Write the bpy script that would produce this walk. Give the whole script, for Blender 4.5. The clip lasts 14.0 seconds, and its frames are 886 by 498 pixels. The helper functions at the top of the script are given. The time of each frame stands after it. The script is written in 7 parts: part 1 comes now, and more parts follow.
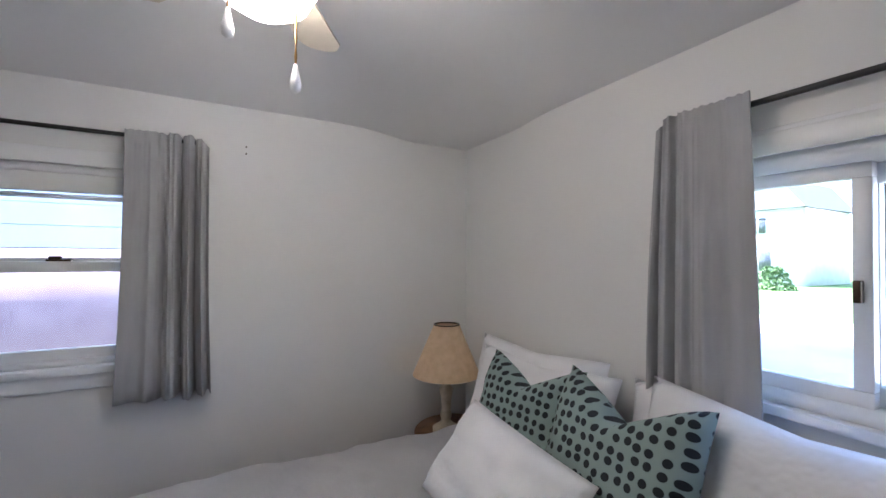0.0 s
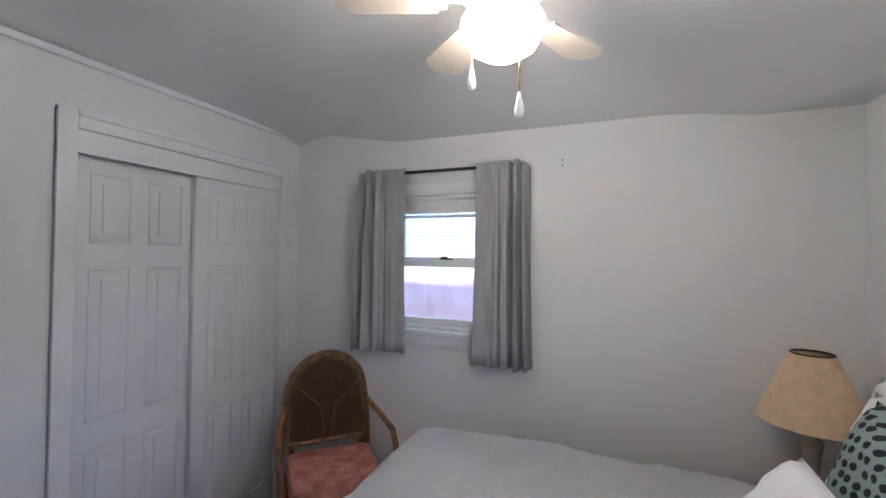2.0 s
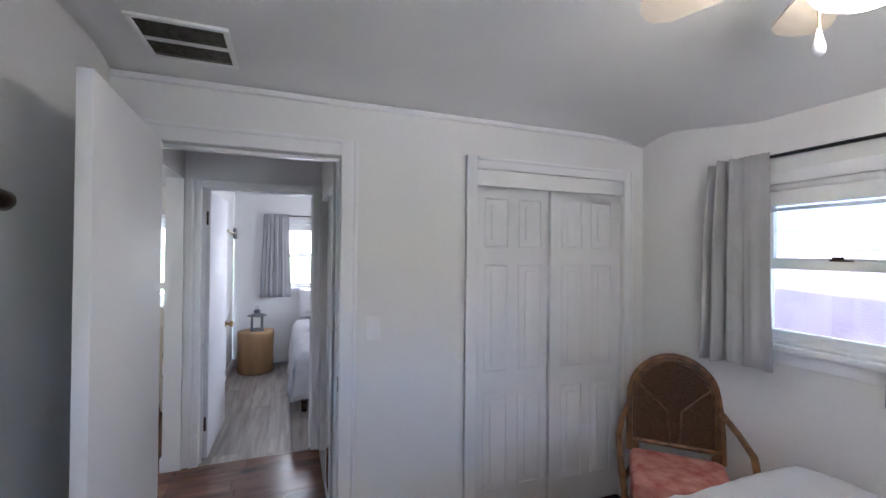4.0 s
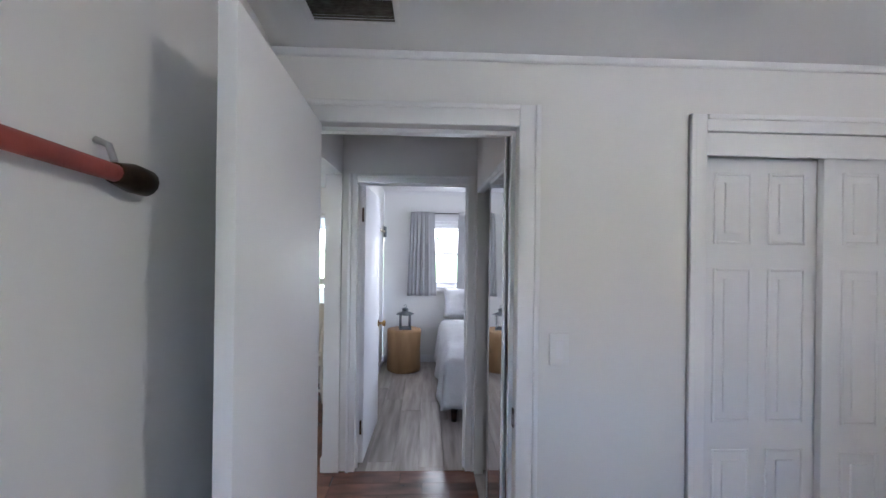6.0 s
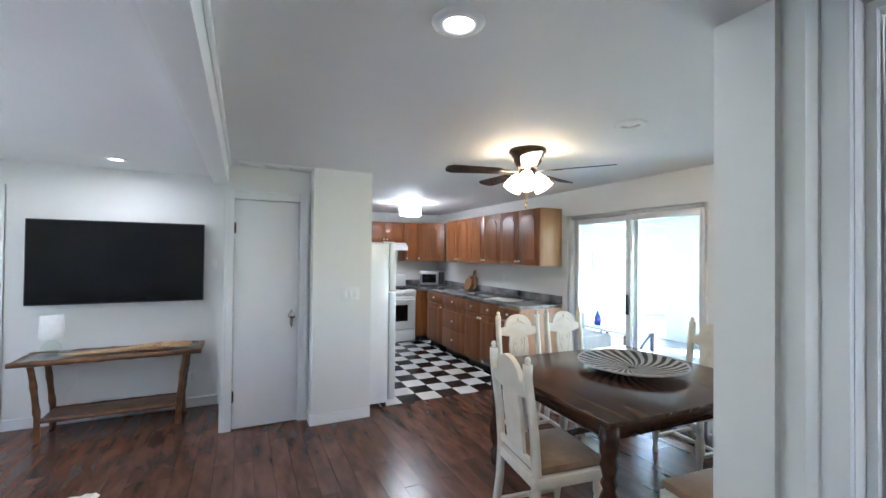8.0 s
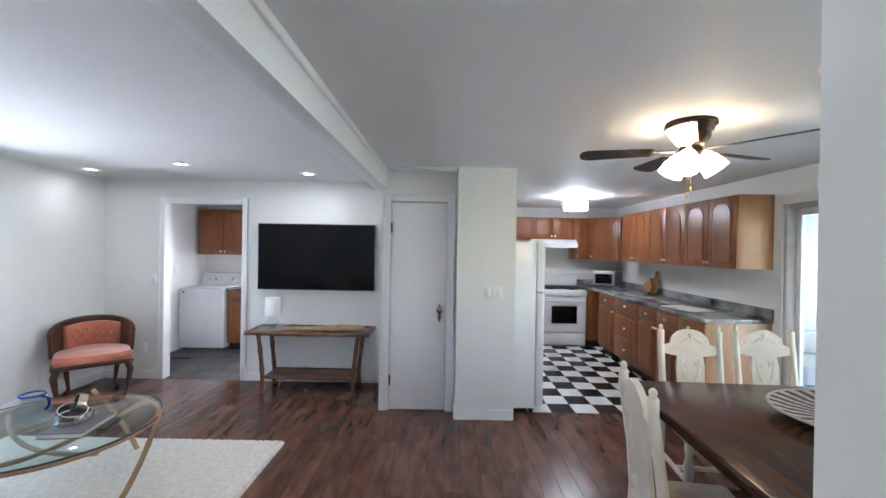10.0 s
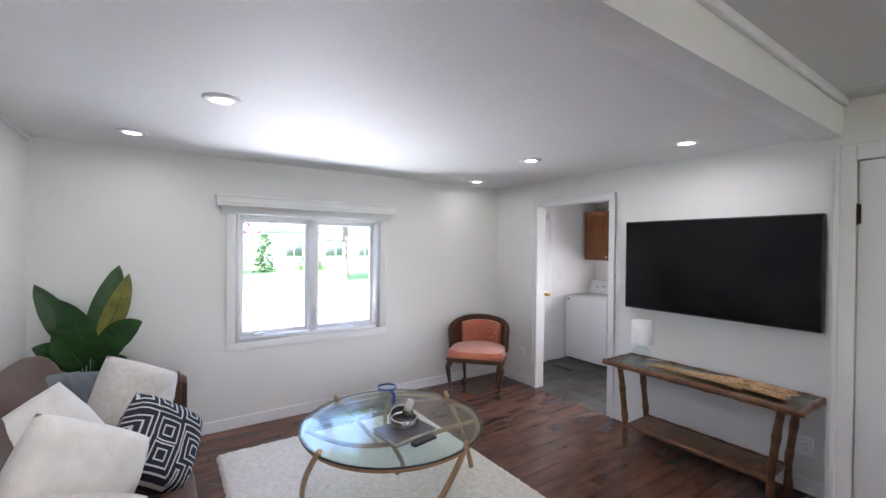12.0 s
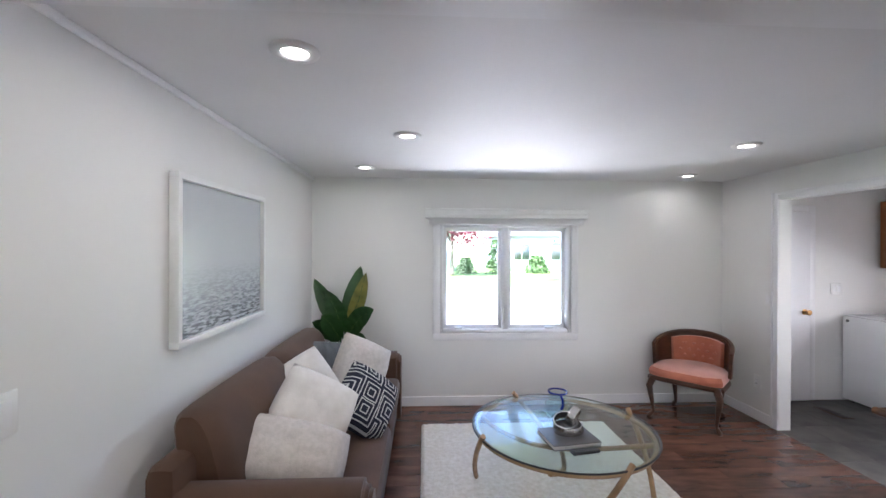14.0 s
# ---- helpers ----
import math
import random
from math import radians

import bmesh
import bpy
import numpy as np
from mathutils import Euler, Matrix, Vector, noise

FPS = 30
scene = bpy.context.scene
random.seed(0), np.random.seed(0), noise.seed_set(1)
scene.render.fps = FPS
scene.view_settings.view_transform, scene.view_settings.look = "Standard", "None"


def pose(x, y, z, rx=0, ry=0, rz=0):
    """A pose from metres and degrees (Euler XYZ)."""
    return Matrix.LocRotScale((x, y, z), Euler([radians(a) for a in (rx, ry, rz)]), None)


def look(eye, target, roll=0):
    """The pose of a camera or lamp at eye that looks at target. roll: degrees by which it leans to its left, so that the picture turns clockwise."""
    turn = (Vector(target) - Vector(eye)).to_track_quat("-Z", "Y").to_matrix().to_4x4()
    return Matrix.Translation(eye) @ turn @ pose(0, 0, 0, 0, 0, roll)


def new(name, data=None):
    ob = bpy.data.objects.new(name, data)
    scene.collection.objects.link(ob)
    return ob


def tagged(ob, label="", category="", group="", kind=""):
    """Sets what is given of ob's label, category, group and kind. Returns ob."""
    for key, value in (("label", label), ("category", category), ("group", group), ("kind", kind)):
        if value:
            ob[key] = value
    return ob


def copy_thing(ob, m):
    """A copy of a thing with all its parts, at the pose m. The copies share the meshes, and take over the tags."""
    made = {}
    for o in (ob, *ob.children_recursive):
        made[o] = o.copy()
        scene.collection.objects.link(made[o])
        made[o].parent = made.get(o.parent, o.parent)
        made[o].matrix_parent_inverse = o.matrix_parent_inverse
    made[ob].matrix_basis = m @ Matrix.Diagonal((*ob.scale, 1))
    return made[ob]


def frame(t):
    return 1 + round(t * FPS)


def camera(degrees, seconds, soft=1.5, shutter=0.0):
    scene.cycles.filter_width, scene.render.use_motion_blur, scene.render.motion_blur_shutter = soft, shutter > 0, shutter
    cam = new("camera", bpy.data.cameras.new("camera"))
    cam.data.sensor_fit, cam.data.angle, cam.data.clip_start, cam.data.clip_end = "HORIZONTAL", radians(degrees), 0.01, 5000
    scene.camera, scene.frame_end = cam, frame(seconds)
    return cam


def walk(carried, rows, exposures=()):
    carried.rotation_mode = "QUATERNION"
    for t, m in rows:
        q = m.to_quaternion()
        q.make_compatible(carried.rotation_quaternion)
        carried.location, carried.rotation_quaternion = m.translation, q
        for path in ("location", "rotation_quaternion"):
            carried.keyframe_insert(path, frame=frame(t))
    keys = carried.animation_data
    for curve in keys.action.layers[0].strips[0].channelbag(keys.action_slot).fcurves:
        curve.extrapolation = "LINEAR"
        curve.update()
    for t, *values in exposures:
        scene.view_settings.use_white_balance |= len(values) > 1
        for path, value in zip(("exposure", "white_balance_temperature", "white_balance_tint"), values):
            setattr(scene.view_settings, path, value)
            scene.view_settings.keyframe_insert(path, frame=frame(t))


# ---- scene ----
cam = camera(94.3, 14.0)
PATH = [
    (0, (1.517, -1.532, 1.533), (3.278, -2.48, 1.569), 0.4),
    (0.5, (1.501, -1.617, 1.537), (3.42, -2.178, 1.578), 0.5),
    (1, (1.475, -1.694, 1.55), (3.471, -1.811, 1.579), 0.6),
    (1.5, (1.45, -1.768, 1.54), (3.423, -1.444, 1.573), 0.7),
    (2, (1.428, -1.84, 1.533), (3.28, -1.086, 1.561), 0.8),
    (2.5, (1.396, -1.915, 1.52), (3.025, -0.755, 1.549), 0.8),
    (3, (1.402, -1.965, 1.535), (2.729, -0.468, 1.547), 0.6),
    (3.5, (1.386, -2.007, 1.535), (2.388, -0.277, 1.547), 0.7),
    (4, (1.37, -2.032, 1.528), (2.07, -0.158, 1.543), 0.6),
    (4.2, (1.322, -1.985, 1.524), (1.961, -0.09, 1.543), 0.6),
    (6.3, (1.252, -1.291, 1.521), (1.169, 0.707, 1.52), 0.3),
    (6.5, (1.241, -0.951, 1.519), (1.007, 1.035, 1.515), -0.1),
    (7, (1.169, -0.178, 1.512), (0.143, 1.539, 1.538), -0.2),
    (7.5, (1.142, 0.218, 1.513), (-0.475, 1.396, 1.549), 0.3),
    (8, (1.095, 0.384, 1.537), (-0.703, 1.26, 1.563), 0.6),
    (8.5, (1.072, 0.525, 1.545), (-0.834, 1.131, 1.572), 0.7),
    (8.7, (1.062, 0.593, 1.546), (-0.873, 1.096, 1.572), 0.7),
    (10.8, (1.025, 0.871, 1.572), (-0.969, 0.722, 1.571), 1.1),
    (11, (0.917, 0.813, 1.535), (-1.075, 0.631, 1.545), 1.1),
    (11.5, (0.223, 0.758, 1.562), (-1.596, -0.074, 1.559), 1.0),
    (12, (-0.208, 0.824, 1.577), (-1.33, -0.832, 1.564), 0.6),
    (12.5, (-0.375, 0.913, 1.57), (-1.134, -0.937, 1.558), 0.4),
    (13, (-0.458, 0.978, 1.589), (-0.925, -0.967, 1.579), 0.3),
    (13.5, (-0.515, 1.043, 1.6), (-0.757, -0.942, 1.592), 0.3),
    (14, (-0.543, 1.08, 1.595), (-0.638, -0.918, 1.591), 0.2),
]
walk(cam, [(t, look(e, g, r)) for t, e, g, r in PATH],
     [(0.0, 3.3, 5500, 17), (2.0, 3.5, 5550, 17), (4.2, 3.92, 5500, 16), (6.5, 3.95, 5450, 15), (7.4, 4.05, 5400, 11), (8.7, 4.15, 5300, 8), (11.0, 3.95, 5650, 14), (12.0, 3.78, 5800, 15), (14.0, 3.6, 5800, 15)])

# ---------------------------------------------------------------- world, sun, lamps
world = bpy.data.worlds.new("world")
scene.world = world
world.use_nodes = True
wn = world.node_tree.nodes
sky = wn.new("ShaderNodeTexSky")
sky.sky_type = "NISHITA"
sky.sun_disc = False
sky.sun_elevation = radians(55)
sky.sun_rotation = radians(48)
wn["Background"].inputs["Strength"].default_value = 0.15
world.node_tree.links.new(sky.outputs["Color"], wn["Background"].inputs["Color"])

sun = bpy.data.lights.new("sun", "SUN")
sun.energy, sun.angle, sun.color = 4.0, radians(0.6), (1.0, 0.95, 0.88)
sun_ob = new("sun", sun)
sun_ob.matrix_world = look((10.4, 9.4, 20), (0, 0, 0))


def lamp(name, kind, where, energy, color, size=0.05, target=None):
    data = bpy.data.lights.new(name, kind)
    data.energy, data.color = energy, color
    if kind == "AREA":
        data.shape, data.size, data.spread = "DISK", size, radians(175)
    else:
        data.shadow_soft_size = size
    ob = new(name, data)
    ob.matrix_world = look(where, target or (where[0], where[1] + 0.0001, where[2] - 1))
    return ob


def daylight(where, target, w, h, energy):
    """An added area lamp in place of daylight, in or outside a window opening."""
    data = bpy.data.lights.new("window_daylight", "AREA")
    data.shape, data.size, data.size_y, data.energy, data.color = "RECTANGLE", w, h, energy, (1.0, 0.955, 0.91)
    new("window_daylight", data).matrix_world = look(where, target)


daylight((1.53, 4.15, 1.46), (1.53, 0, 1.46), 0.58, 0.84, 1.8)
# Unseen east window, assumed so that daylight brightens the back bedroom.
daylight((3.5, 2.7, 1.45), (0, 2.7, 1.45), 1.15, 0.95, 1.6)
# Added fill light for the laundry, in a made-up window.
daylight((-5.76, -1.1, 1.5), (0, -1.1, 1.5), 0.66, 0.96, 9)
daylight((-4.88, 7.57, 1.0), (-4.88, 0, 1.0), 1.8, 1.85, 3.2)
daylight((-1.7, 7.57, 1.29), (-1.7, 0, 1.29), 2.0, 1.33, 3.2)
daylight((0.4, 7.57, 1.28), (0.4, 0, 1.28), 1.3, 1.3, 4)
# Added lamps outside below the sills, imitating light thrown up by sunlit ground.
daylight((-1.385, -4.3, 0.25), (-1.385, -2.6, 1.7), 1.8, 0.7, 8)
daylight((1.70, -3.22, 0.98), (1.70, -2.1, 1.9), 1.1, 0.4, 0.7)
SPOTS = [(-0.44, -1.50), (-0.03, -2.53), (-2.72, -1.60), (-3.07, -2.74), (-0.08, -0.42), (-3.14, -0.57),
         (-0.09, 1.01), (-0.56, 2.39)]
WARM, NEUTRAL = (1.0, 0.78, 0.52), (1.0, 0.93, 0.84)

# ---------------------------------------------------------------- materials


def nodes(name):
    m = bpy.data.materials.new(name)
    m.use_nodes = True
    return m, m.node_tree.nodes, m.node_tree.links, m.node_tree.nodes["Principled BSDF"]


def rgba(c):
    return (c[0], c[1], c[2], 1.0)


def surface(name, dark, light, rough=0.5, scale=(8, 8, 8), bump=0.1, metal=0.0, detail=6, fine=60.0, vary=0.0, sheen=0.0, coat=0.0, distance=0.002):
    """Two-scale noise between two tints, with fine relief; vary shifts brightness from piece to piece."""
    m, n, l, b = nodes(name)
    tc = n.new("ShaderNodeTexCoord")
    mp = n.new("ShaderNodeMapping")
    mp.inputs["Scale"].default_value = scale
    l.new(tc.outputs["Object"], mp.inputs["Vector"])
    big = n.new("ShaderNodeTexNoise")
    big.inputs["Scale"].default_value, big.inputs["Detail"].default_value = 1.0, detail
    l.new(mp.outputs["Vector"], big.inputs["Vector"])
    ramp = n.new("ShaderNodeValToRGB")
    ramp.color_ramp.elements[0].position, ramp.color_ramp.elements[0].color = 0.3, rgba(dark)
    ramp.color_ramp.elements[1].position, ramp.color_ramp.elements[1].color = 0.7, rgba(light)
    l.new(big.outputs["Fac"], ramp.inputs["Fac"])
    out = ramp.outputs["Color"]
    if vary:
        info = n.new("ShaderNodeObjectInfo")
        add = n.new("ShaderNodeVectorMath")
        add.operation = "MULTIPLY_ADD"
        add.inputs[1].default_value = (37, 37, 37)
        l.new(info.outputs["Random"], add.inputs[0])
        l.new(tc.outputs["Object"], add.inputs[2])
        l.new(add.outputs["Vector"], mp.inputs["Vector"])
        ml = n.new("ShaderNodeMapRange")
        ml.inputs["To Min"].default_value, ml.inputs["To Max"].default_value = 1 - vary, 1 + vary
        l.new(info.outputs["Random"], ml.inputs["Value"])
        hsv = n.new("ShaderNodeHueSaturation")
        l.new(ml.outputs["Result"], hsv.inputs["Value"])
        l.new(out, hsv.inputs["Color"])
        out = hsv.outputs["Color"]
    l.new(out, b.inputs["Base Color"])
    small = n.new("ShaderNodeTexNoise")
    small.inputs["Scale"].default_value, small.inputs["Detail"].default_value = fine, 3
    l.new(tc.outputs["Object"], small.inputs["Vector"])
    rr = n.new("ShaderNodeMapRange")
    rr.inputs["To Min"].default_value, rr.inputs["To Max"].default_value = max(0.02, rough - 0.03), min(1, rough + 0.03)
    l.new(big.outputs["Fac"], rr.inputs["Value"])
    l.new(rr.outputs["Result"], b.inputs["Roughness"])
    bp = n.new("ShaderNodeBump")
    bp.inputs["Strength"].default_value, bp.inputs["Distance"].default_value = bump, distance
    l.new(small.outputs["Fac"], bp.inputs["Height"])
    l.new(bp.outputs["Normal"], b.inputs["Normal"])
    b.inputs["Metallic"].default_value = metal
    b.inputs["Sheen Weight"].default_value = sheen
    b.inputs["Coat Weight"].default_value = coat
    return m


def glow(name, color, strength):
    m, n, l, b = nodes(name)
    b.inputs["Base Color"].default_value = rgba(color)
    b.inputs["Emission Color"].default_value = rgba(color)
    b.inputs["Emission Strength"].default_value = strength
    b.inputs["Roughness"].default_value = 0.4
    return m


def pane_glass(name, tint=(1, 1, 1), rough=0.0, ior=1.45):
    m, n, l, b = nodes(name)
    tr, gl, fr, mx = (n.new("ShaderNodeBsdfTransparent"), n.new("ShaderNodeBsdfGlossy"), n.new("ShaderNodeLayerWeight"), n.new("ShaderNodeMixShader"))
    tr.inputs["Color"].default_value = rgba(tint)
    gl.inputs["Roughness"].default_value = rough
    pw, ad = n.new("ShaderNodeMath"), n.new("ShaderNodeMath")
    pw.operation, pw.inputs[1].default_value = "POWER", 5.0
    ad.operation, ad.inputs[1].default_value, ad.inputs[2].default_value = "MULTIPLY_ADD", 0.9, ((ior - 1) / (ior + 1)) ** 2
    l.new(fr.outputs["Facing"], pw.inputs[0])
    l.new(pw.outputs[0], ad.inputs[0])
    l.new(ad.outputs[0], mx.inputs["Fac"])
    l.new(tr.outputs["BSDF"], mx.inputs[1])
    l.new(gl.outputs["BSDF"], mx.inputs[2])
    l.new(mx.outputs["Shader"], n["Material Output"].inputs["Surface"])
    return m


def dotted(name, ground, ink, scale, radius):
    """Rows of uneven printed dots on cloth."""
    m, n, l, b = nodes(name)
    tc = n.new("ShaderNodeTexCoord")
    v = n.new("ShaderNodeTexVoronoi")
    v.inputs["Scale"].default_value, v.inputs["Randomness"].default_value = scale, 0.35
    v.voronoi_dimensions = "2D"
    l.new(tc.outputs["UV"], v.inputs["Vector"])
    cr = n.new("ShaderNodeValToRGB")
    cr.color_ramp.elements[0].position, cr.color_ramp.elements[0].color = radius, rgba(ink)
    cr.color_ramp.elements[1].position, cr.color_ramp.elements[1].color = radius + 0.04, rgba(ground)
    l.new(v.outputs["Distance"], cr.inputs["Fac"])
    l.new(cr.outputs["Color"], b.inputs["Base Color"])
    b.inputs["Roughness"].default_value = 0.9
    return m


def maze_cloth(name, ground, ink):
    """Broken concentric line blocks printed on cloth."""
    m, n, l, b = nodes(name)
    tc = n.new("ShaderNodeTexCoord")
    v = n.new("ShaderNodeTexVoronoi")
    v.voronoi_dimensions, v.distance = "2D", "CHEBYCHEV"
    v.inputs["Scale"].default_value, v.inputs["Randomness"].default_value = 6.5, 0.7
    l.new(tc.outputs["UV"], v.inputs["Vector"])
    mul = n.new("ShaderNodeMath")
    mul.operation = "MULTIPLY"
    mul.inputs[1].default_value = 6.0
    l.new(v.outputs["Distance"], mul.inputs[0])
    fr = n.new("ShaderNodeMath")
    fr.operation = "FRACT"
    l.new(mul.outputs[0], fr.inputs[0])
    cr = n.new("ShaderNodeValToRGB")
    cr.color_ramp.interpolation = "CONSTANT"
    cr.color_ramp.elements[0].color = rgba(ground)
    cr.color_ramp.elements[1].position, cr.color_ramp.elements[1].color = 0.72, rgba(ink)
    l.new(fr.outputs[0], cr.inputs["Fac"])
    l.new(cr.outputs["Color"], b.inputs["Base Color"])
    b.inputs["Roughness"].default_value = 0.9
    return m


def sea_print(name):
    """A misty grey sea: pale sky above, darker ripples towards the lower edge."""
    m, n, l, b = nodes(name)
    tc = n.new("ShaderNodeTexCoord")
    sep = n.new("ShaderNodeSeparateXYZ")
    l.new(tc.outputs["UV"], sep.inputs[0])
    mp = n.new("ShaderNodeMapping")
    mp.inputs["Scale"].default_value = (9, 38, 1)
    l.new(tc.outputs["UV"], mp.inputs["Vector"])
    w = n.new("ShaderNodeTexNoise")
    w.inputs["Scale"].default_value, w.inputs["Detail"].default_value = 1.6, 5
    w.inputs["Distortion"].default_value = 0.6
    l.new(mp.outputs["Vector"], w.inputs["Vector"])
    depth = n.new("ShaderNodeMapRange")
    depth.inputs["From Min"].default_value, depth.inputs["From Max"].default_value = 0.48, 0.0
    l.new(sep.outputs["Y"], depth.inputs["Value"])
    cr = n.new("ShaderNodeValToRGB")
    cr.color_ramp.elements[0].position, cr.color_ramp.elements[0].color = 0.40, (0.03, 0.035, 0.04, 1)
    cr.color_ramp.elements[1].position, cr.color_ramp.elements[1].color = 0.62, (0.5, 0.52, 0.55, 1)
    l.new(w.outputs["Fac"], cr.inputs["Fac"])
    mx = n.new("ShaderNodeMix")
    mx.data_type = "RGBA"
    l.new(depth.outputs["Result"], mx.inputs["Factor"])
    mx.inputs["A"].default_value = (0.52, 0.55, 0.58, 1)
    l.new(cr.outputs["Color"], mx.inputs["B"])
    l.new(mx.outputs["Result"], b.inputs["Base Color"])
    b.inputs["Roughness"].default_value = 0.25
    return m


M_WALL = surface("wall_paint", (0.74, 0.735, 0.72), (0.78, 0.775, 0.76), 0.55, (1.2, 1.2, 1.2), 0.12, fine=180)
M_CEIL = surface("ceiling_paint", (0.74, 0.74, 0.74), (0.78, 0.78, 0.78), 0.6, (1.5, 1.5, 1.5), 0.15, fine=140)
M_TRIM = surface("trim_paint", (0.78, 0.78, 0.79), (0.82, 0.82, 0.83), 0.3, (3, 3, 3), 0.06, fine=90)
M_DOOR = surface("door_paint", (0.77, 0.77, 0.79), (0.81, 0.81, 0.83), 0.55, (2, 2, 2), 0.06, fine=60)
M_PLANK = surface("dark_hardwood", (0.062, 0.030, 0.020), (0.175, 0.080, 0.052), 0.24, (3.5, 12, 8), 0.5, fine=26, vary=0.2, detail=8)
M_GREYPLANK = surface("grey_oak_plank", (0.16, 0.135, 0.12), (0.36, 0.32, 0.285), 0.45, (22, 1.8, 8), 0.15, fine=90, vary=0.18, detail=8)
M_GROUT = surface("floor_gap", (0.02, 0.015, 0.012), (0.04, 0.03, 0.025), 0.8)
M_BLACKTILE = surface("black_vinyl_tile", (0.008, 0.008, 0.009), (0.02, 0.02, 0.022), 0.25, (6, 6, 6), 0.05)
M_WHITETILE = surface("white_vinyl_tile", (0.72, 0.72, 0.72), (0.82, 0.82, 0.82), 0.25, (6, 6, 6), 0.05)
M_SUNFLOOR = surface("blue_grey_deck_paint", (0.20, 0.23, 0.25), (0.30, 0.33, 0.35), 0.5, (3, 12, 3), 0.1)
M_SLATE = surface("slate_tile", (0.035, 0.033, 0.032), (0.12, 0.11, 0.10), 0.5, (5, 5, 5), 0.4, vary=0.15)
M_OAK = surface("honey_oak_cabinet", (0.16, 0.052, 0.014), (0.29, 0.105, 0.032), 0.32, (14, 14, 1.6), 0.1, fine=80, detail=8)
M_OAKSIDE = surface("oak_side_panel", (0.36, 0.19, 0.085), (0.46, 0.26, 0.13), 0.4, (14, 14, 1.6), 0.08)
M_COUNTER = surface("grey_marbled_laminate", (0.02, 0.02, 0.022), (0.42, 0.41, 0.41), 0.22, (3.5, 7, 5), 0.02, detail=12)
M_STEEL = surface("brushed_steel", (0.45, 0.45, 0.46), (0.6, 0.6, 0.61), 0.3, (40, 4, 4), 0.05, metal=1.0)
M_ALU = surface("aluminium_frame", (0.66, 0.67, 0.68), (0.76, 0.77, 0.78), 0.4, (10, 10, 10), 0.05, metal=0.35)
M_BRASS = surface("aged_brass", (0.30, 0.17, 0.06), (0.5, 0.31, 0.12), 0.3, (20, 20, 20), 0.1, metal=1.0)
M_BRONZE = surface("dark_bronze", (0.04, 0.028, 0.018), (0.10, 0.07, 0.045), 0.35, (20, 20, 20), 0.1, metal=0.9)
M_PEWTER = surface("hammered_pewter", (0.42, 0.40, 0.37), (0.64, 0.61, 0.58), 0.22, (18, 18, 18), 0.5, metal=1.0, fine=40)
M_BLACK = surface("black_metal", (0.008, 0.008, 0.008), (0.02, 0.02, 0.02), 0.4)
M_PLASTIC = surface("black_plastic", (0.012, 0.012, 0.013), (0.02, 0.02, 0.021), 0.35)
M_SCREEN = surface("dark_screen", (0.004, 0.004, 0.005), (0.006, 0.006, 0.007), 0.14, (0.5, 0.5, 0.5), 0.0)
M_SCREEN.node_tree.nodes["Principled BSDF"].inputs["Specular IOR Level"].default_value = 0.2
M_APPL = surface("white_enamel", (0.78, 0.79, 0.80), (0.83, 0.84, 0.85), 0.2, (4, 4, 4), 0.02)
M_WHITE = surface("white_plastic", (0.76, 0.76, 0.75), (0.82, 0.82, 0.81), 0.35, (9, 9, 9), 0.03)
M_CREAM = surface("cream_lacquer", (0.66, 0.60, 0.49), (0.78, 0.73, 0.63), 0.35, (9, 9, 9), 0.15)
M_TAN = surface("tan_velvet_seat", (0.17, 0.095, 0.045), (0.27, 0.165, 0.085), 0.85, (9, 9, 9), 0.3, sheen=0.4)
M_DKWOOD = surface("dark_walnut_table", (0.022, 0.010, 0.006), (0.07, 0.032, 0.018), 0.22, (2, 18, 18), 0.08, detail=8)
M_MAHOG = surface("mahogany_chair_wood", (0.028, 0.012, 0.006), (0.085, 0.036, 0.018), 0.3, (6, 6, 20), 0.1)
M_CORAL = surface("coral_velvet", (0.36, 0.095, 0.045), (0.56, 0.185, 0.10), 0.8, (5, 5, 5), 0.25, sheen=0.6)
M_SOFA = surface("brown_microfibre", (0.056, 0.025, 0.012), (0.105, 0.050, 0.026), 0.8, (3.5, 3.5, 3.5), 0.35, sheen=0.12, fine=120)
M_LINEN = surface("white_bed_linen", (0.74, 0.735, 0.75), (0.82, 0.815, 0.825), 0.9, (5, 5, 5), 0.55, sheen=0.1, fine=9, distance=0.03)
M_WCUSH = surface("white_woven_cushion", (0.72, 0.69, 0.65), (0.84, 0.81, 0.77), 0.95, (14, 14, 14), 0.8, fine=110)
M_BEIGECUSH = surface("oatmeal_cushion", (0.55, 0.51, 0.47), (0.66, 0.61, 0.57), 0.95, (40, 40, 40), 0.8, fine=140)
M_CURTAIN = surface("grey_linen_curtain", (0.33, 0.33, 0.335), (0.43, 0.43, 0.435), 0.95, (14, 14, 3), 0.4, fine=260, sheen=0.1)
M_RUG = surface("cream_shag", (0.74, 0.68, 0.58), (0.90, 0.85, 0.77), 1.0, (30, 30, 30), 1.0, fine=120, distance=0.01)
M_RATTAN = surface("rattan_cane", (0.10, 0.043, 0.016), (0.27, 0.135, 0.055), 0.4, (20, 20, 20), 0.5, fine=90)
M_WICKER = surface("woven_cane_panel", (0.09, 0.042, 0.018), (0.20, 0.105, 0.047), 0.6, (90, 90, 90), 1.0, fine=220)
M_BAMBOO = surface("dark_bamboo", (0.06, 0.022, 0.009), (0.20, 0.088, 0.035), 0.32, (12, 12, 12), 0.4)
